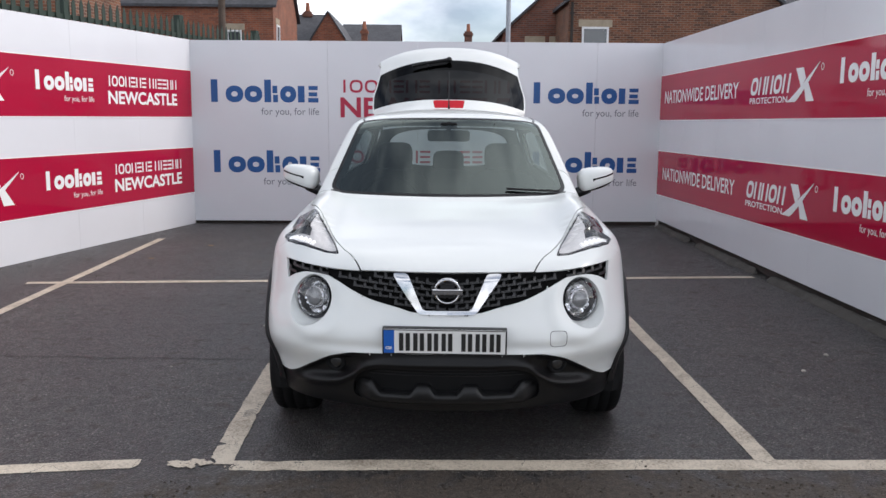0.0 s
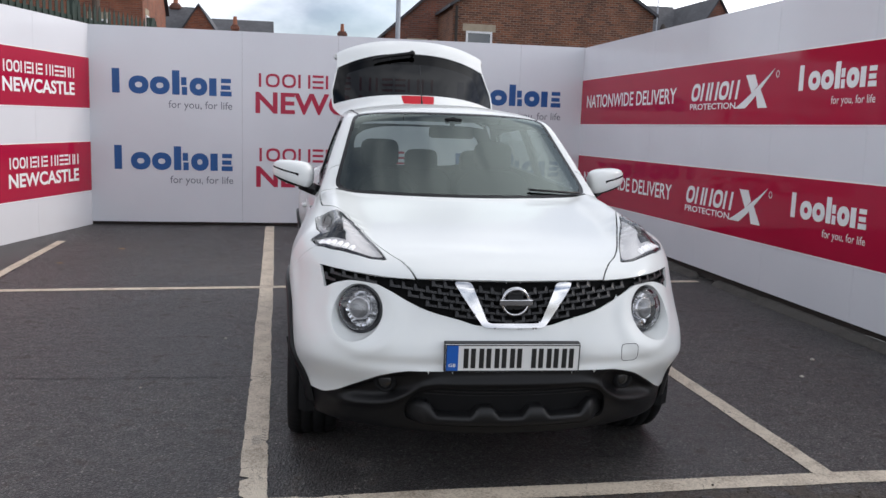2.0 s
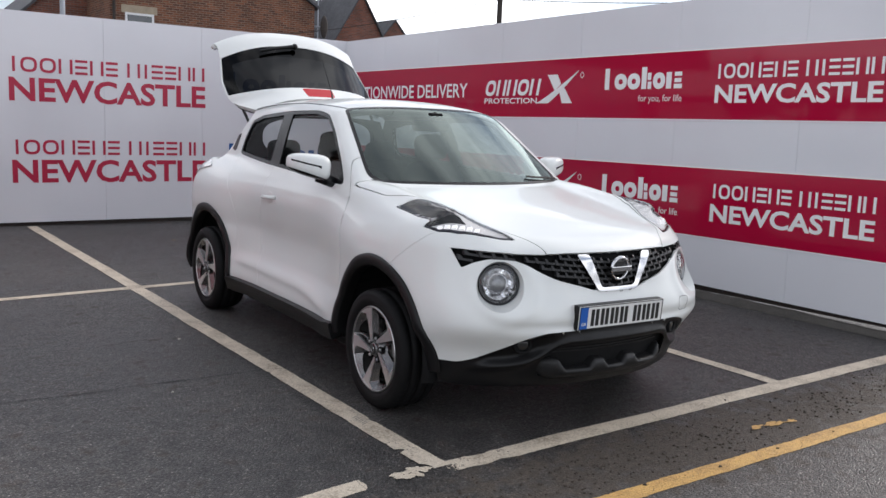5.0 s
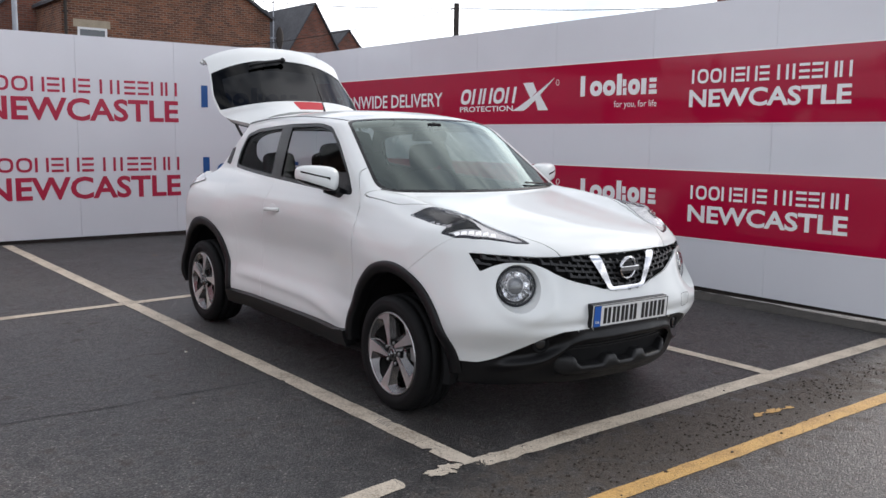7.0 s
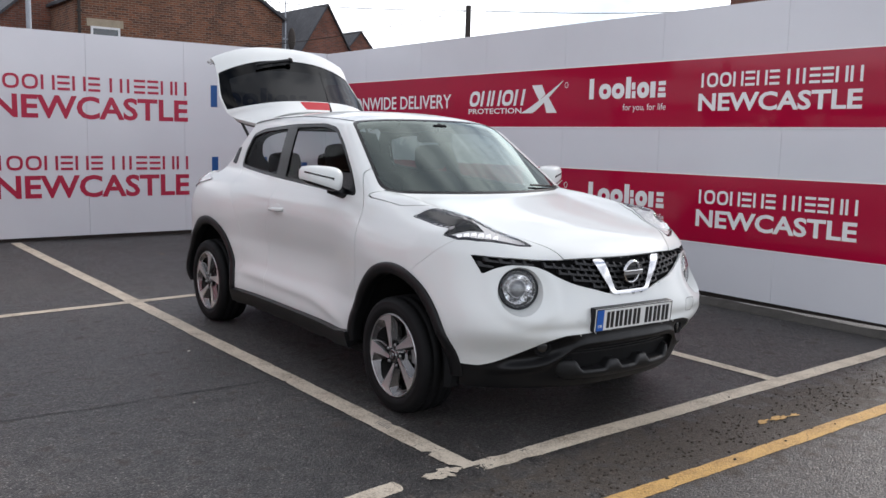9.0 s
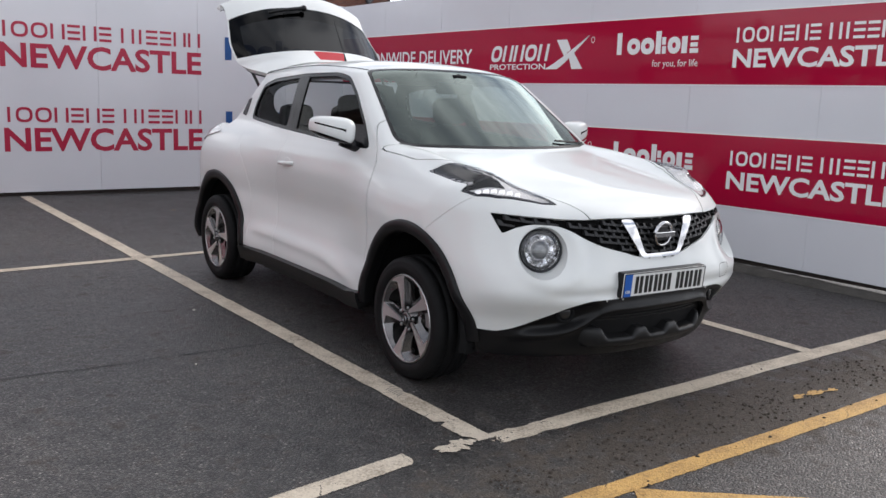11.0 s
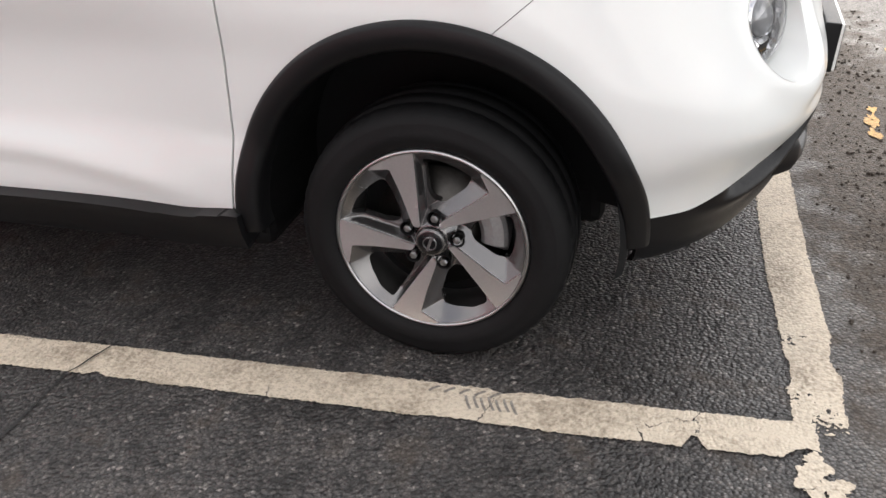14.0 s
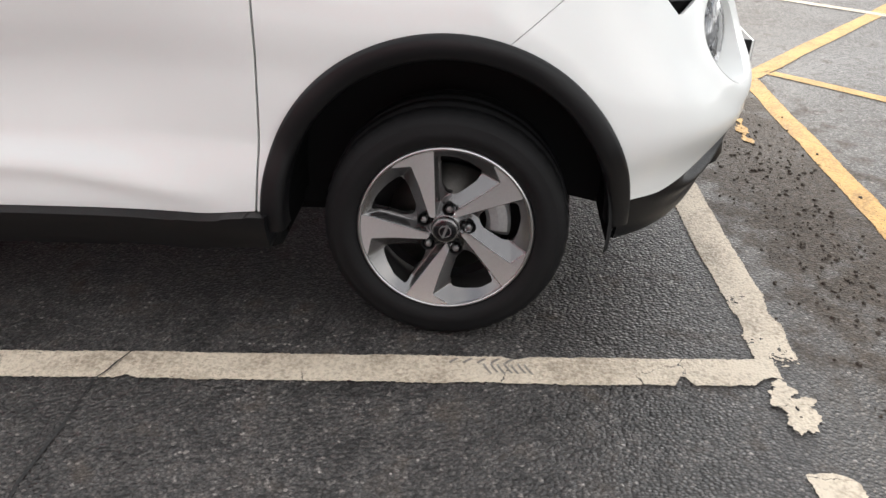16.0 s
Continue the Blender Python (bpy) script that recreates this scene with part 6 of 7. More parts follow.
def badge():
    y = float(skin_y(0.0, 0.79)) - 0.022
    b = new("badge")
    b.parent = car
    b.matrix_local = pose(0, y, 0.787, 6, 0, 0)
    bm = bmesh.new()
    n = 48
    rings = []
    for i in range(n):
        a = 2 * math.pi * i / n
        rings.append([bm.verts.new(((r) * math.cos(a), yy, r * math.sin(a))) for r, yy in ((0.046, 0.006), (0.047, -0.004), (0.0525, -0.009), (0.058, -0.004), (0.059, 0.006))])
    for i in range(n):
        for k in range(4):
            bm.faces.new((rings[i][k], rings[i][k + 1], rings[(i + 1) % n][k + 1], rings[(i + 1) % n][k]))
    part("ring", bm, CHROME, b, smooth=True)
    bm = boxed(-0.0655, 0.0655, -0.014, 0.004, -0.0125, 0.0125, bevel=0.003)
    part("bar", bm, CHROME, b)
    part("backing", boxed(-0.03, 0.03, 0.006, 0.04, -0.03, 0.03), GRILLE_BLACK, b)
badge()

def number_plate():
    p = new("number_plate")
    p.parent = car
    p.matrix_local = pose(-0.010, -0.868, 0.576, 4, 0, -1.5)
    part("plate_holder", boxed(-0.267, 0.267, 0.004, 0.040, -0.060, 0.056, bevel=0.003), BLACK_PLASTIC, p)
    part("plate", boxed(-0.264, 0.264, -0.002, 0.004, -0.0555, 0.0535), PLATE_WHITE, p, "white front number plate with a blue band")
    bm = bmesh.new()
    for a in ((-0.264, 0.264, 0.0495, 0.0535), (-0.264, 0.264, -0.0555, -0.0515), (-0.264, -0.260, -0.0515, 0.0495), (0.260, 0.264, -0.0515, 0.0495)):
        box(bm, a[0], a[1], -0.0032, -0.002, a[2], a[3])
    part("plate_border", bm, INK, p)
    part("blue_band", boxed(-0.260, -0.215, -0.0032, -0.002, -0.0515, 0.0495), PLATE_BLUE, p)
    o = part("country_letters", text_mesh("GB", 0.028, 0.014, 0.0, 0.02), PLATE_WHITE, p)
    o.matrix_local = pose(-0.252, -0.0042, -0.036, 90, 0, 0)
    x = -0.194
    for k in range(7):
        if k == 4:
            x += 0.024
        for a in (0.0, 0.028):
            part("bar", boxed(x + a, x + a + 0.0185, -0.0042, -0.002, -0.041, 0.038), INK, p)
        x += 0.0605
number_plate()

# ---- lamps ----
PROJECTOR = mat("projector_glass", (0.22, 0.225, 0.23), 0.03, spec=1.0, coat=1.0, var=0.05)
def headlamp(sx):
    lamp = new("headlamp")
    lamp.parent = car
    ax = Vector((sx * EYE_DIR[0], EYE_DIR[1], EYE_DIR[2]))
    m = Matrix.Translation((sx * EYE_AT[0], EYE_AT[1], EYE_AT[2])) @ ax.to_track_quat("Z", "Y").to_matrix().to_4x4()
    lamp.matrix_local = m
    n = 64
    def turn(profile, nn=n):
        bm = bmesh.new()
        rings = []
        for i in range(nn):
            a = 2 * math.pi * i / nn
            rings.append([bm.verts.new((r * math.cos(a), r * math.sin(a), z)) for r, z in profile])
        for i in range(nn):
            for k in range(len(profile) - 1):
                bm.faces.new((rings[i][k], rings[(i + 1) % nn][k], rings[(i + 1) % nn][k + 1], rings[i][k + 1]))
        return bm
    # painted socket, cut to the body's surface
    a = np.linspace(0, 2 * math.pi, 121)
    hs = np.linspace(-0.012, 0.30, 70)
    A, H = np.meshgrid(a, hs, indexing="ij")
    r = LAMP_R + 0.004 + flare(H)
    loc = np.stack([r * np.cos(A), r * np.sin(A), H], -1).reshape(-1, 3)
    mm = np.array(m)
    P = loc @ mm[:3, :3].T + mm[:3, 3]
    i = np.arange(121 * 70).reshape(121, 70)
    p, q, s, t = i[:-1, :-1].ravel(), i[1:, :-1].ravel(), i[1:, 1:].ravel(), i[:-1, 1:].ravel()
    T = np.concatenate([np.stack([p, s, q], 1), np.stack([p, t, s], 1)])
    Q = np.concatenate([P, loc], 1)
    Q, T = clip(Q, T, lambda q: -skin(q[:, 0], q[:, 1], q[:, 2]) + 0.0015)
    part("lamp_socket", sheet(Q[:, 3:], T, 0.0), PAINT, lamp, "white moulded lamp surround", smooth=True)
    part("lamp_gasket", turn([(LAMP_R + 0.008, -0.010), (LAMP_R - 0.002, -0.004), (LAMP_R - 0.020, -0.006), (LAMP_R - 0.022, -0.034)]), LAMP_DARK, lamp, smooth=True)
    lens = part("headlamp_lens", turn([(LAMP_R - 0.008, -0.006), (LAMP_R - 0.010, 0.010)] + [(0.082 * math.cos(k / 12 * math.pi / 2) + 0.0001, 0.011 + 0.022 * math.sin(k / 12 * math.pi / 2)) for k in range(1, 13)]), LENS, lamp, "round clear headlamp lens", smooth=True)
    lens.visible_shadow = False
    # faceted bowl
    bm = turn([(0.082, 0.006), (0.077, -0.010), (0.064, -0.024), (0.045, -0.031), (0.02, -0.034), (0.0005, -0.034)], 48)
    for v in bm.verts:
        c = v.co
        rr = math.hypot(c.x, c.y)
        if 0.01 < rr < 0.082:
            c.z += 0.004 * math.sin(5 * math.atan2(c.y, c.x) + 60 * rr) + (0.004 if int((c.y + 0.1) * 85) % 2 else -0.004) * (c.y < 0.012)
    part("headlamp_reflector", bm, BOWL_SILVER, lamp, "faceted silver reflector", smooth=False)
    for k in range(6):
        b = part("reflector_blade", boxed(-0.003, 0.003, -0.020, 0.020, -0.008, 0.008), BOWL_SILVER, lamp)
        ang = math.pi * (1.08 + 0.17 * k)
        b.matrix_local = Matrix.Translation((0.055 * math.cos(ang), 0.055 * math.sin(ang), -0.014)) @ Matrix.Rotation(ang + math.pi / 2, 4, "Z") @ Matrix.Rotation(0.5, 4, "X")
    def off(ob, x, y, z):
        ob.matrix_local = Matrix.Translation((x, y, z))
        return ob
    up = 0.026
    bm = bmesh.new()
    bmesh.ops.create_uvsphere(bm, u_segments=28, v_segments=16, radius=0.036)
    for v in bm.verts:
        v.co.z *= 0.55
    off(part("projector_lens", bm, PROJECTOR, lamp, smooth=True), 0.028 * sx, up, -0.012)
    off(part("projector_bezel", turn([(0.036, -0.016), (0.0375, 0.0), (0.042, 0.001), (0.045, -0.020)], 36), CHROME, lamp, smooth=True), 0.028 * sx, up, -0.012)
    off(part("bulb_shield", turn([(0.0005, 0.004), (0.010, 0.003), (0.016, -0.006), (0.019, -0.02)], 24), CHROME, lamp, smooth=True), -0.022 * sx, -0.036, -0.022)
    for o in lamp.children:
        if not o.name.startswith(("lamp_socket", "lamp_gasket")):
            o.matrix_local = Matrix.Translation((0.0060 * sx, 0.003, 0)) @ Matrix.Scale(1.045, 4) @ o.matrix_local
for sx in (-1, 1):
    headlamp(sx)

for o in panel("light_lens", [more(in_lamp, 0.001)], WING_LENS, "boomerang-shaped clear lamp on the wing", rim=0.0, offset=0.0005):
    o.visible_shadow = False
low_side = lambda P: step(0.02, -0.02, Y(P) + 0.642 - 1.0127 * (X(P) - 0.47))
panel("light_bezel", [more(in_lamp, 0.0), lambda P: 0.0006 + 0.0085 * low_side(P) - in_lamp(P)], LAMP_DARK, rim=0.03)
LAMP_PALE = mat("pale_lamp_guide", (0.66, 0.655, 0.66), 0.25, metal=0.3, var=0.08, var_scale=40, grain=0.1)
LAMP_SMOKE = mat("smoked_lamp_inside", (0.022, 0.020, 0.021), 0.12, metal=0.2, var=0.25, var_scale=25)
LAMP_PALE.node_tree.nodes["Principled BSDF"].inputs["Emission Color"].default_value = (1.0, 0.98, 0.95, 1)
LAMP_PALE.node_tree.nodes["Principled BSDF"].inputs["Emission Strength"].default_value = 0.14
arm = lambda P: -0.353 + 1.0 * (X(P) - 0.742) - Y(P)
CREST = 0.646
panel("light_guide", [in_lamp, lambda P: np.maximum(arm(P) - 0.012, CREST - X(P))], LAMP_PALE, "silver running light", rim=0.004, offset=-0.011)
panel("light_fin", [in_lamp, lambda P: 0.012 - arm(P), lambda P: arm(P) + 0.030, lambda P: X(P) - CREST], GLOSS_BLACK, "gloss black fin between the lamp chambers", rim=0.004, offset=-0.007)
panel("light_housing", [in_lamp, lambda P: -arm(P) - 0.030, lambda P: X(P) - CREST], LAMP_SMOKE, "smoked indicator housing", rim=0.0, offset=-0.022)
LAMP_OUT = mono([(-0.322, 0.742), (-0.240, 0.760), (-0.140, 0.764), (-0.015, 0.752)])
STEP_SILVER = mat("lamp_step_silver", (0.82, 0.79, 0.82), 0.25, metal=0.2, var=0.08, var_scale=30)
def guide_blocks():
    for sx in (-1, 1):
        for k in range(6):
            u = k / 5
            x, y = 0.741 - 0.120 * u, -0.390 - 0.128 * u
            z = float(skin_z(x, y)) - 0.0095
            b = part("light_block", boxed(-0.0125, 0.0125, -0.013 + 0.002 * u, 0.013 - 0.002 * u, -0.006, 0.006, bevel=0.002), LAMP_WHITE, car)
            b.matrix_local = pose(sx * x, y, z, -14, 34 * sx, -42 * sx)
        for k in range(4):
            y = -0.300 + 0.042 * k
            x0, x1 = CREST + 0.016, float(LAMP_OUT(y)) - 0.022
            x = (x0 + x1) / 2
            z = min(float(skin_z(x0, y)), float(skin_z(x1, y)), float(skin_z(x, y))) - 0.026
            b = part("reflector_step", boxed(-(x1 - x0) / 2, (x1 - x0) / 2, -0.002, 0.030, -0.012, 0.014, bevel=0.002), STEP_SILVER, car)
            b.matrix_local = pose(sx * x, y, z, -12, 0, -32 * sx)
guide_blocks()

# lower bumper: skid bar with scallops, fog lamps, tow cover
SKID = mat("grey_skid_plastic", (0.009, 0.009, 0.0095), 0.42, spec=0.32, var=0.1, grain=0.1, bump=0.1, bump_scale=400)
def skid_tray():
    """The tray under the intake: a rolled front edge with flat-topped ribs between the scallops."""
    xs = np.linspace(-0.405, 0.405, 163)
    ax = np.abs(xs)
    rib = 0.036 * step(0.060, 0.022, np.abs(ax - 0.103)) + 0.050 * step(0.285, 0.335, ax)
    bm = bmesh.new()
    rows = []
    for dz, dy, k in ((-0.055, 0.075, 0.0), (-0.050, 0.030, 0.0), (-0.036, 0.004, 0.0), (-0.018, -0.008, 0.15), (-0.006, -0.008, 0.6), (0.0, 0.0, 1.0), (0.004, 0.012, 1.0), (0.010, 0.075, 1.0)):
        row = []
        for x, h in zip(xs, rib):
            y = float(NOSE(0.40)) + float(PLAN(abs(x))) + 0.05 * float(step(0.33, 0.405, abs(x)))
            row.append(bm.verts.new((x, y + dy, 0.326 + dz + k * h)))
        rows.append(row)
    for p, q in zip(rows, rows[1:]):
        for i in range(len(xs) - 1):
            bm.faces.new((p[i], p[i + 1], q[i + 1], q[i]))
    bmesh.ops.recalc_face_normals(bm, faces=bm.faces)
    part("skid_tray", bm, SKID, car, "dark grey scalloped lower bumper tray", smooth=True)
skid_tray()
def intake_slats():
    for k in range(3):
        z = 0.432 - 0.013 * k
        bm = bmesh.new()
        for x0, x1 in ((-0.34, 0.34),):
            n = 24
            rows = []
            for i in range(n + 1):
                x = x0 + (x1 - x0) * i / n
                y = float(NOSE(0.44)) + float(PLAN(abs(x))) + 0.030
                rows.append([bm.verts.new((x, y + a, z + b)) for a, b in ((0.0, -0.002), (0.0, 0.002), (0.03, 0.004), (0.03, 0.0))])
            for p, q in zip(rows, rows[1:]):
                for m in range(4):
                    bm.faces.new((p[m], q[m], q[(m + 1) % 4], p[(m + 1) % 4]))
        bmesh.ops.recalc_face_normals(bm, faces=bm.faces)
        part("intake_slat", bm, SKID, car)
intake_slats()
FOG_GLASS = mat("fog_lamp_glass", (0.02, 0.02, 0.02), 0.10, var=0.1, grain=0.05)
for sx in (-1, 1):
    f = new("fog_lamp")
    f.parent = car
    f.matrix_local = pose(sx * 0.492, float(skin_y(0.492, 0.448)) + 0.004, 0.448, 90, 0, 20 * sx)
    bm = bmesh.new()
    rr = []
    for i in range(32):
        a = 2 * math.pi * i / 32
        rr.append([bm.verts.new((r * math.cos(a), r * math.sin(a), z)) for r, z in ((0.029, -0.012), (0.031, 0.006), (0.042, 0.010), (0.048, -0.01))])
    for i in range(32):
        for k in range(3):
            bm.faces.new((rr[i][k], rr[i][k + 1], rr[(i + 1) % 32][k + 1], rr[(i + 1) % 32][k]))
    part("fog_bezel", bm, DARK_TRIM, f, smooth=True)
    bm = bmesh.new()
    bmesh.ops.create_uvsphere(bm, u_segments=20, v_segments=12, radius=0.029)
    for v in bm.verts:
        v.co.z *= 0.3
    part("fog_lens", bm, FOG_GLASS, f, smooth=True)
def tow_cover():
    bm = bmesh.new()
    n = 40
    pts = []
    for k in (0.0, 0.0022):
        for i in range(n):
            a = 2 * math.pi * (i + 0.5) / n
            c, s = math.cos(a), math.sin(a)
            pts.append((0.485 + (0.038 - k) * math.copysign(abs(c) ** 0.45, c), 0.578 + (0.036 - k) * math.copysign(abs(s) ** 0.45, s)))
    arr = np.array(pts)
    y = skin_y(arr[:, 0], arr[:, 1]) - 0.0008
    vs = [bm.verts.new((p[0], yy, p[1])) for p, yy in zip(pts, y)]
    for i in range(n):
        j = (i + 1) % n
        bm.faces.new((vs[i], vs[j], vs[n + j], vs[n + i]))
    part("tow_cover_gap", bm, DARK_TRIM, car)
tow_cover()

# ---- door mirrors, handles, wipers ----
def super_sheet(rx, ry, rz, e1, e2, nu=90, nv=60):
    u = np.linspace(0, 2 * math.pi, nu + 1)
    v = np.linspace(-math.pi / 2, math.pi / 2, nv)
    U, V = np.meshgrid(u, v, indexing="ij")
    p = lambda t, e: np.sign(t) * np.abs(t) ** e
    P = np.stack([rx * p(np.cos(V), e1) * p(np.cos(U), e2), ry * p(np.cos(V), e1) * p(np.sin(U), e2), rz * p(np.sin(V), e1)], -1).reshape(-1, 3)
    i = np.arange((nu + 1) * nv).reshape(nu + 1, nv)
    a, b, c, d = i[:-1, :-1].ravel(), i[1:, :-1].ravel(), i[1:, 1:].ravel(), i[:-1, 1:].ravel()
    return P, np.concatenate([np.stack([a, b, c], 1), np.stack([a, c, d], 1)])

def door_mirror(sx):
    m = new("door_mirror")
    m.parent = car
    m.matrix_local = pose(sx * 0.882, 0.72, 1.166, 0, -4 * sx, 7 * sx)
    P, T = super_sheet(0.122, 0.085, 0.069, 0.62, 0.72)
    P *= 0.94
    P[:, 0] *= sx
    if sx < 0:
        T = T[:, ::-1]
    t = sx * P[:, 0] / 0.122
    P[:, 2] *= 1 - 0.22 * t
    P[:, 1] += 0.030 * t + 0.02 * t * t
    P[:, 2] += 0.012 * t
    low = lambda Q: Q[:, 2] + 0.046 - 0.030 * np.clip(sx * Q[:, 0] / 0.122, -1, 1)
    slot = lambda Q: np.minimum(0.0048 + 0.010 * np.clip(-sx * Q[:, 0] / 0.12 + 0.2, 0, 1) * 0.6 - np.abs(Q[:, 2] - 0.004 + 0.022 * (-sx * Q[:, 0] / 0.12)), np.minimum(sx * Q[:, 0] + 0.045, 0.0 - Q[:, 1]))
    back = lambda Q: 0.050 + 0.02 * sx * Q[:, 0] / 0.12 - Q[:, 1]
    A = clip(P, T, back)
    B = clip(*clip(*A, low), lambda Q: -slot(Q))
    part("mirror_cap", sheet(*B, 0.004), PAINT, m, "white mirror cap", smooth=True)
    part("mirror_base", sheet(*clip(*A, lambda Q: -low(Q)), 0.004), GLOSS_BLACK, m, "black mirror underside", smooth=True)
    C = clip(*clip(*A, low), slot)
    part("mirror_slot", sheet(*C, 0.0), GLOSS_BLACK, m, smooth=True)
    D = clip(P, T, lambda Q: -back(Q))
    part("mirror_back", sheet(*D, 0.0), GLOSS_BLACK, m, smooth=True)
    bm = bmesh.new()
    tube(bm, [(-sx * 0.05, 0.0, -0.055), (-sx * 0.11, -0.01, -0.075), (-sx * 0.165, -0.02, -0.092)], 0.034, 12, 0.030)
    part("mirror_foot", bm, GLOSS_BLACK, m, smooth=True)
    return m
for sx in (-1, 1):
    door_mirror(sx)
tri_zone = rounded([(0.553, 1.070), (0.80, 1.074), (0.80, 1.19), (0.70, 1.19)], 0.01)
panel("mirror_triangle", [lambda P: np.minimum(inside(tri_zone, Y(P), Z(P)), X(P) - 0.4), in_win], GLOSS_BLACK, rim=0.004, offset=-0.001)

def handle(sx, y, z):
    h = new("door_handle")
    h.parent = car
    x = float(skin_x(y, z))
    bm = bmesh.new()
    tube(bm, [(sx * (x - 0.002), y - 0.088, z + 0.004), (sx * (x + 0.016), y - 0.070, z + 0.003), (sx * (x + 0.022), y, z), (sx * (x + 0.018), y + 0.070, z - 0.004), (sx * (x - 0.002), y + 0.086, z - 0.006)], 0.0125, 12)
    part("grip", bm, PAINT, h, "white pull handle", smooth=True)
    bm = bmesh.new()
    bmesh.ops.create_uvsphere(bm, u_segments=20, v_segments=10, radius=0.042)
    for v in bm.verts:
        v.co = Vector((sx * x + v.co.x * 0.08, y - 0.01 + v.co.y * 1.1, z + v.co.z * 0.9))
    part("recess", bm, PAINT, h, smooth=True)
for sx in (-1, 1):
    handle(sx, 1.45, 0.918)

def wiper(x0, x1, y_off):
    pts = []
    for k in range(9):
        x = x0 + (x1 - x0) * k / 8
        y = COWL(abs(x)) + y_off + 0.035 * k / 8
        pts.append((x, y, float(skin_z(abs(x), y)) + 0.012))
    bm = bmesh.new()
    tube(bm, pts, 0.0065, 6)
    part("wiper", bm, BLACK_PLASTIC, car, "black wiper blade")
wiper(0.62, 0.32, 0.004)
panel("cowl_strip", [lambda P: COWL(X(P)) + 0.012 - Y(P), lambda P: Y(P) - COWL(X(P)) + 0.004, lambda P: 0.66 - X(P), lambda P: Z(P) - 1.0], BLACK_PLASTIC, both=True, rim=0.004, offset=0.001)

# ---- cabin ----
def seat(x, y, z0=0.55, wid=0.25, top=1.16, drop=0.0):
    s = empty("seat", Matrix.Identity(4))
    s.parent = car
    def slab(name, m, rx, ry, rz):
        bm = sheet(*super_sheet(rx, ry, rz, 0.5, 0.5, 40, 24), 0.0)
        ob = part(name, bm, FABRIC, s, smooth=True)
        ob.matrix_local = m
    slab("seat_cushion", pose(x, y - 0.25, z0, 4, 0, 0), wid, 0.27, 0.09)
    slab("backrest", pose(x, y + 0.06, (z0 + top) / 2, -14, 0, 0), wid, 0.075, (top - z0) / 2 + 0.05)
    slab("headrest", pose(x, y + 0.15, top + 0.135 - drop, -8, 0, 0), 0.118, 0.055, 0.088)
    bm = bmesh.new()
    for k in (-0.06, 0.06):
        tube(bm, [(x + k, y + 0.12, top - 0.04), (x + k, y + 0.14, top + 0.07)], 0.007, 6)
    part("headrest_posts", bm, STEEL, s)
for sx in (-1, 1):
    seat(sx * 0.36, 1.25, top=1.12)
for x in (-0.40, 0.0, 0.40):
    seat(x, 2.02, z0=0.58, wid=0.225, top=1.08, drop=0.045)
bm = bmesh.new()
box(bm, -0.66, 0.66, 0.42, 0.80, 0.70, 1.015, bevel=0.05)
box(bm, -0.60, 0.60, 0.30, 0.55, 0.80, 1.03, bevel=0.04)
box(bm, -0.58, -0.14, 0.62, 0.82, 0.98, 1.065, bevel=0.035)
part("dashboard", bm, DARK_TRIM, car, "black dashboard")
def steering_wheel():
    w = new("steering_wheel")
    w.parent = car
    w.matrix_local = pose(-0.36, 0.93, 0.985, 64, 0, 0)
    bm = bmesh.new()
    tube(bm, [(0.185 * math.cos(2 * math.pi * k / 40), 0.185 * math.sin(2 * math.pi * k / 40), 0) for k in range(41)], 0.016, 8)
    part("wheel_rim", bm, DARK_TRIM, w, smooth=True)
    bm = bmesh.new()
    box(bm, -0.17, 0.17, -0.02, 0.03, -0.03, 0.0, bevel=0.008)
    box(bm, -0.03, 0.03, -0.17, 0.02, -0.03, 0.0, bevel=0.008)
    part("wheel_hub", bm, DARK_TRIM, w)
steering_wheel()
def cabin_mirror():
    m = new("cabin_mirror")
    m.parent = car
    m.matrix_local = pose(0, 0.855, 1.405, 8, 0, 0)
    part("mirror_case", boxed(-0.128, 0.128, -0.022, 0.022, -0.034, 0.034, bevel=0.016), DARK_TRIM, m)
    bm = bmesh.new()
    tube(bm, [(0, -0.01, 0.03), (0, -0.035, 0.085)], 0.014, 8)
    part("mirror_stem", bm, DARK_TRIM, m)
    part("sensor_box", boxed(-0.05, 0.05, -0.05, -0.02, 0.055, 0.085, bevel=0.01), DARK_TRIM, m)
cabin_mirror()
part("parcel_trim", boxed(-0.62, 0.62, 2.15, 2.95, 0.50, 0.62), DARK_TRIM, car)

# ---- raised tailgate ----
GATE_Y = mono([(0.0, 2.36), (0.10, 2.415), (0.2, 2.49), (0.5, 2.72), (0.75, 2.92), (0.9, 3.035), (0.97, 3.095), (1.0, 3.12)])
GATE_Z = mono([(0.0, 1.565), (0.10, 1.60), (0.2, 1.648), (0.5, 1.80), (0.75, 1.960), (0.9, 2.060), (0.97, 2.088), (1.0, 2.073)])
GATE_W = mono([(0.0, 0.51), (0.1, 0.58), (0.2, 0.622), (0.4, 0.63), (0.6, 0.605), (0.75, 0.585), (0.88, 0.582), (0.95, 0.592), (1.0, 0.608)])
def gate_sweep(s):
    return 0.02 + 0.26 * np.clip(1 - s, 0, 1) * step(0.0, 0.15, s)
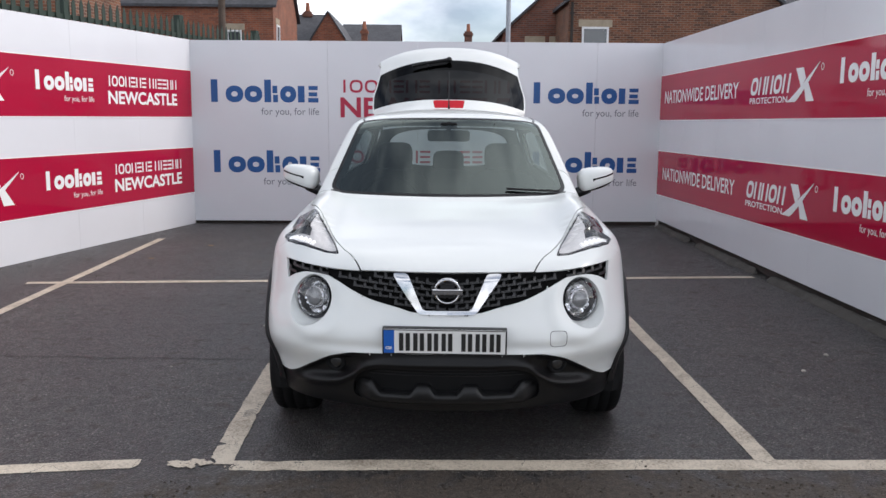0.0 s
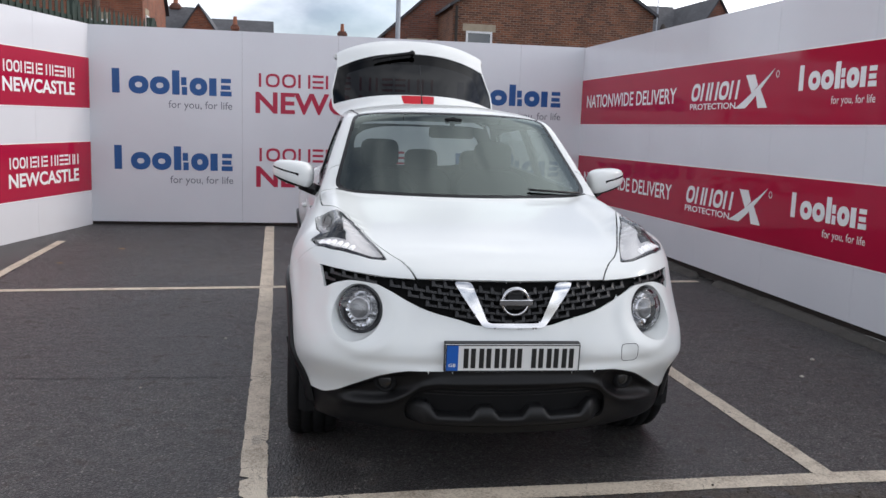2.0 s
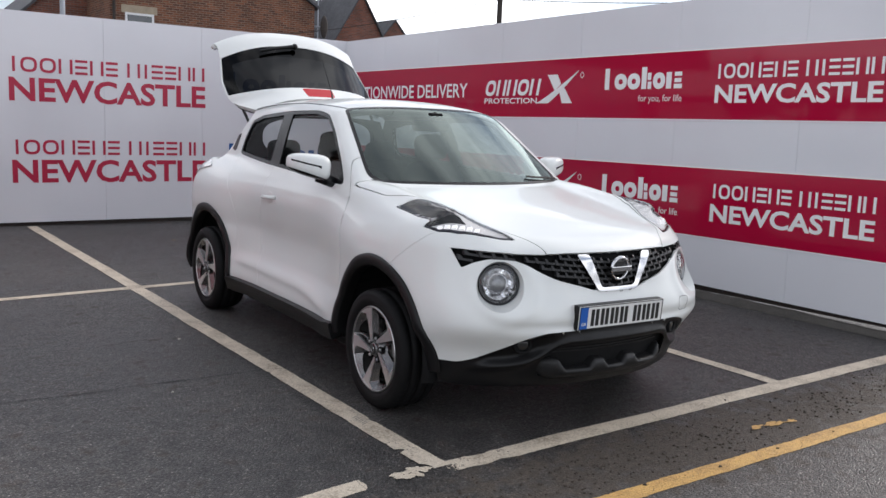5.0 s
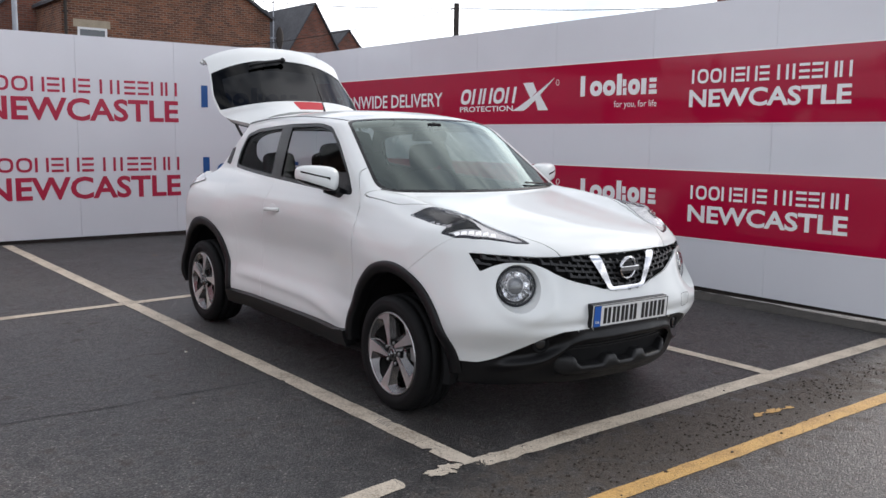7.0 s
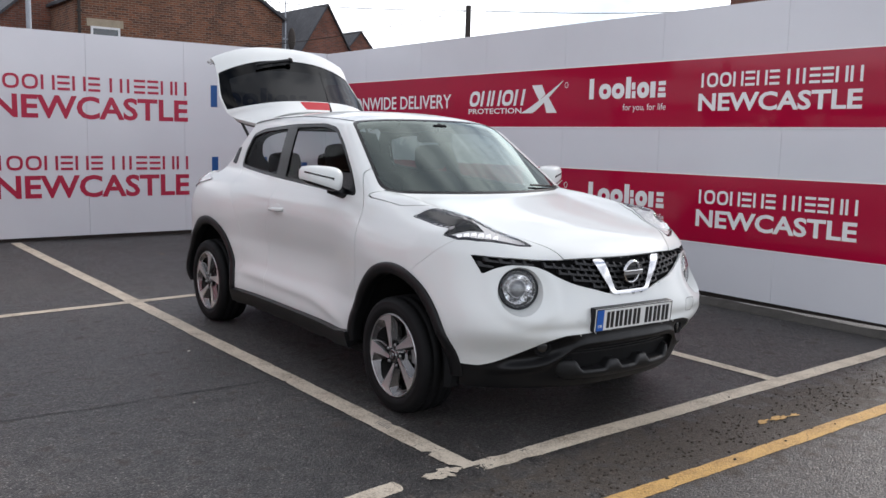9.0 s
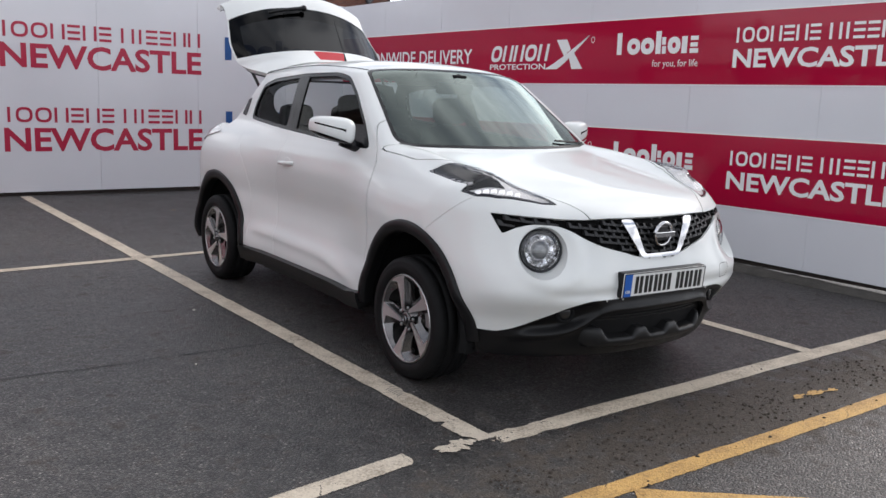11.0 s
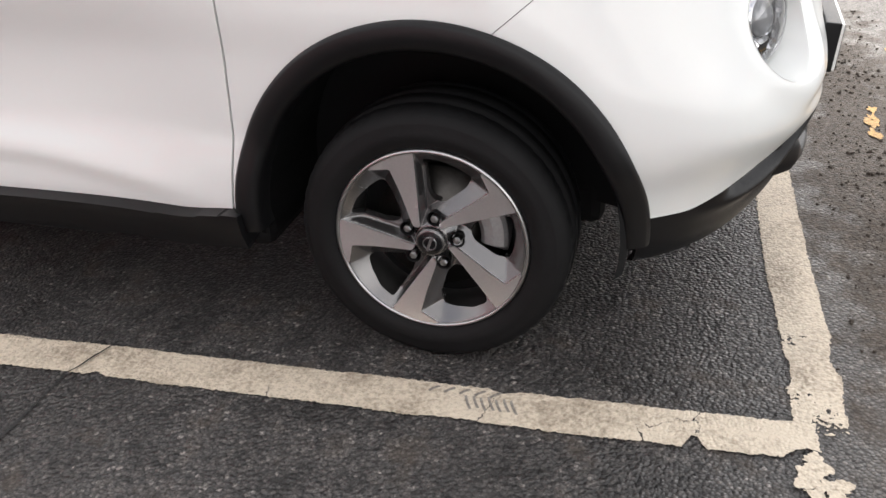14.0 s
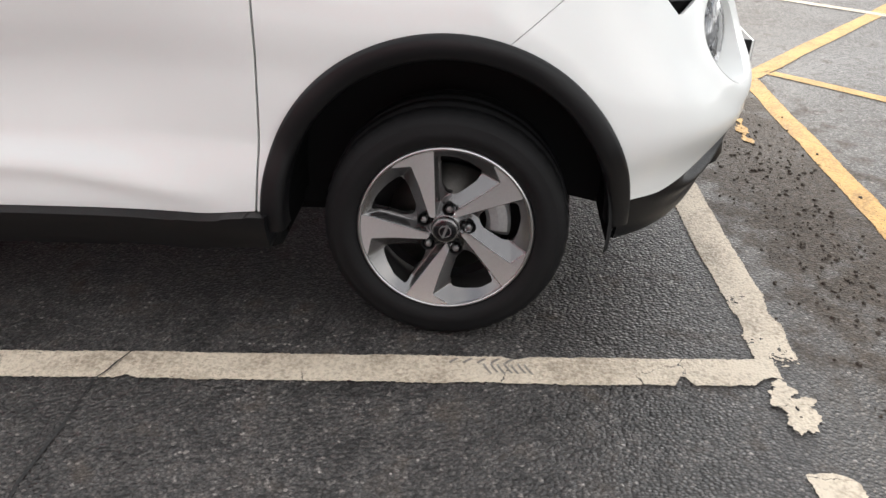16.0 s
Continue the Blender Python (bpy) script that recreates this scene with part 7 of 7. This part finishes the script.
def gate_sheet(drop=0.0):
    s, u = np.meshgrid(np.linspace(0, 1, 70), np.linspace(-1, 1, 121), indexing="ij")
    au = np.abs(u)
    P = np.stack([u * GATE_W(s), GATE_Y(s) + gate_sweep(s) * au ** 3, GATE_Z(s) - (0.075 + 0.035 * (1 - s) + 0.06 * s ** 6) * au ** 2.6 - drop], -1).reshape(-1, 3)
    i = np.arange(70 * 121).reshape(70, 121)
    a, b, c, d = i[:-1, :-1].ravel(), i[1:, :-1].ravel(), i[1:, 1:].ravel(), i[:-1, 1:].ravel()
    return P, np.concatenate([np.stack([a, c, b], 1), np.stack([a, d, c], 1)]), s.ravel(), u.ravel()
def tailgate():
    g = new("tailgate")
    g.parent = car
    P, T, s, u = gate_sheet()
    # carry s and u through the cuts beside the coordinates
    Q = np.concatenate([P, s[:, None], u[:, None]], 1)
    S, U = (lambda q: q[:, 3]), (lambda q: q[:, 4])
    glass = lambda q: np.minimum.reduce([S(q) - 0.195 - 0.03 * np.abs(U(q)) ** 3, 0.775 - 0.06 * np.abs(U(q)) ** 2 - S(q), 0.985 - np.abs(U(q))])
    lamp = lambda q: np.minimum.reduce([S(q) - 0.045, 0.185 - S(q), 0.20 - np.abs(U(q))])
    def piece(name, conds, material, label="", rim=0.012, offset=0.0):
        p, t = Q, T
        for c in conds:
            p, t = clip(p, t, c)
        bm = sheet(p[:, :3], t, rim)
        if offset:
            nr = {v: v.normal.copy() for v in bm.verts}
            for v in bm.verts:
                v.co += nr[v] * offset
        return part(name, bm, material, g, label, smooth=True)
    piece("gate_skin", [lambda q: -glass(q) - 0.001, lambda q: -lamp(q) - 0.001], PAINT, "white tailgate skin and spoiler", 0.03)
    o = piece("gate_glass", [glass], REAR_GLASS, "dark privacy rear glass", 0.0, -0.004)
    o.visible_shadow = False
    piece("brake_lamp", [lamp], RED_LENS, "red high-level brake lamp", 0.006)
    P2, T2, s2, u2 = gate_sheet()
    Q2 = np.concatenate([P2, s2[:, None], u2[:, None]], 1)
    p, t = clip(Q2, T2, lambda q: -np.minimum.reduce([S(q) - 0.24, 0.70 - 0.05 * np.abs(U(q)) ** 2 - S(q), 0.88 - np.abs(U(q))]))
    bm = sheet(p[:, :3], t, 0.0)
    nr = {v: v.normal.copy() for v in bm.verts}
    for v in bm.verts:
        v.co -= nr[v] * 0.045
    part("gate_lining", bm, GATE_GREY, g, "grey inner tailgate trim", smooth=True)
    # wiper
    at = lambda ss, uu: Vector((uu * float(GATE_W(ss)), float(GATE_Y(ss)) + gate_sweep(ss) * abs(uu) ** 3, float(GATE_Z(ss)) - (0.075 + 0.035 * (1 - ss) + 0.06 * ss ** 6) * abs(uu) ** 2.6)) + Vector((0, -0.014, 0.022))
    bm = bmesh.new()
    tube(bm, [at(0.745, 0.0), at(0.74, -0.05), at(0.71, -0.30), at(0.68, -0.52)], 0.017, 8, 0.010)
    part("wiper_arm", bm, BLACK_PLASTIC, g, "rear wiper arm", smooth=True)
    bm = bmesh.new()
    bmesh.ops.create_uvsphere(bm, u_segments=16, v_segments=10, radius=0.024)
    for v in bm.verts:
        v.co += at(0.745, 0.0)
    part("wiper_boss", bm, BLACK_PLASTIC, g, smooth=True)
    for sx in (-1, 1):
        bm = bmesh.new()
        tube(bm, [(sx * 0.53, 2.47, 1.33), (sx * 0.55, 2.66, 1.52)], 0.011, 8)
        tube(bm, [(sx * 0.55, 2.66, 1.52), (sx * 0.57, 2.84, 1.71)], 0.007, 8)
        part("gas_strut", bm, BLACK_PLASTIC, g)
    return g
GATE_GREY = mat("tailgate_trim_grey", (0.12, 0.12, 0.125), 0.7, var=0.05, grain=0.1)
tailgate()

bm = bmesh.new()
tube(bm, [(0, 2.20, 1.545), (0, 2.22, 1.60)], 0.012, 8, 0.006)
tube(bm, [(0, 2.22, 1.60), (0, 2.40, 1.86)], 0.0045, 6, 0.0025)
part("aerial", bm, BLACK_PLASTIC, car, "thin black roof aerial")

TAIL_CLEAR = mat('clear_rear_lamp', (0.42, 0.40, 0.41), 0.12, coat=1.0, var=0.3, var_scale=20)
# rear lamp on each rear wing
panel("rear_lamp", [lambda P: np.minimum(inside(rounded([(2.60, 1.04), (2.76, 1.005), (2.95, 0.93), (3.08, 0.94), (2.98, 1.05), (2.76, 1.075)], 0.02), Y(P), Z(P)), X(P) - 0.5)], TAIL_CLEAR, "clear and dark rear lamp on the wing", rim=0.01, offset=0.010)

# rear door handle hidden in each rear pillar
pull = rounded([(2.455, 1.160), (2.535, 1.172), (2.495, 1.275), (2.445, 1.290)], 0.012)
panel("pillar_handle", [lambda P: np.minimum(inside(pull, Y(P), Z(P)), X(P) - 0.4)], GLOSS_BLACK, "black door handle set into the rear pillar", rim=0.004, offset=0.004)

# trim round the tailgate's opening
def tail_frame():
    hole = [(0.47 * math.copysign(abs(math.cos(a)) ** 0.6, math.cos(a)), 1.27 + 0.145 * math.copysign(abs(math.sin(a)) ** 0.75, math.sin(a))) for a in (2 * math.pi * i / 48 for i in range(48))]
    bm = bmesh.new()
    rings = []
    for k, y in ((0, 2.40), (1, 2.40), (1, 2.46), (0, 2.46)):
        row = []
        for hx, hz in hole:
            z = 1.27 + (hz - 1.27) * 1.15 if k == 0 else hz
            if k == 0:
                z = max(0.85, min(1.43, 1.27 + (hz - 1.27) * (1.12 if hz > 1.27 else 3.0)))
                hx = math.copysign(min(abs(hx) * 1.5, float(skin_x(y, z)) - 0.045), hx)
            row.append(bm.verts.new((hx, y, z)))
        rings.append(row)
    for p, q in zip(rings, rings[1:] + rings[:1]):
        for i in range(48):
            j = (i + 1) % 48
            bm.faces.new((p[i], p[j], q[j], q[i]))
    bmesh.ops.recalc_face_normals(bm, faces=bm.faces)
    part("tail_opening_trim", bm, DARK_TRIM, car)
tail_frame()
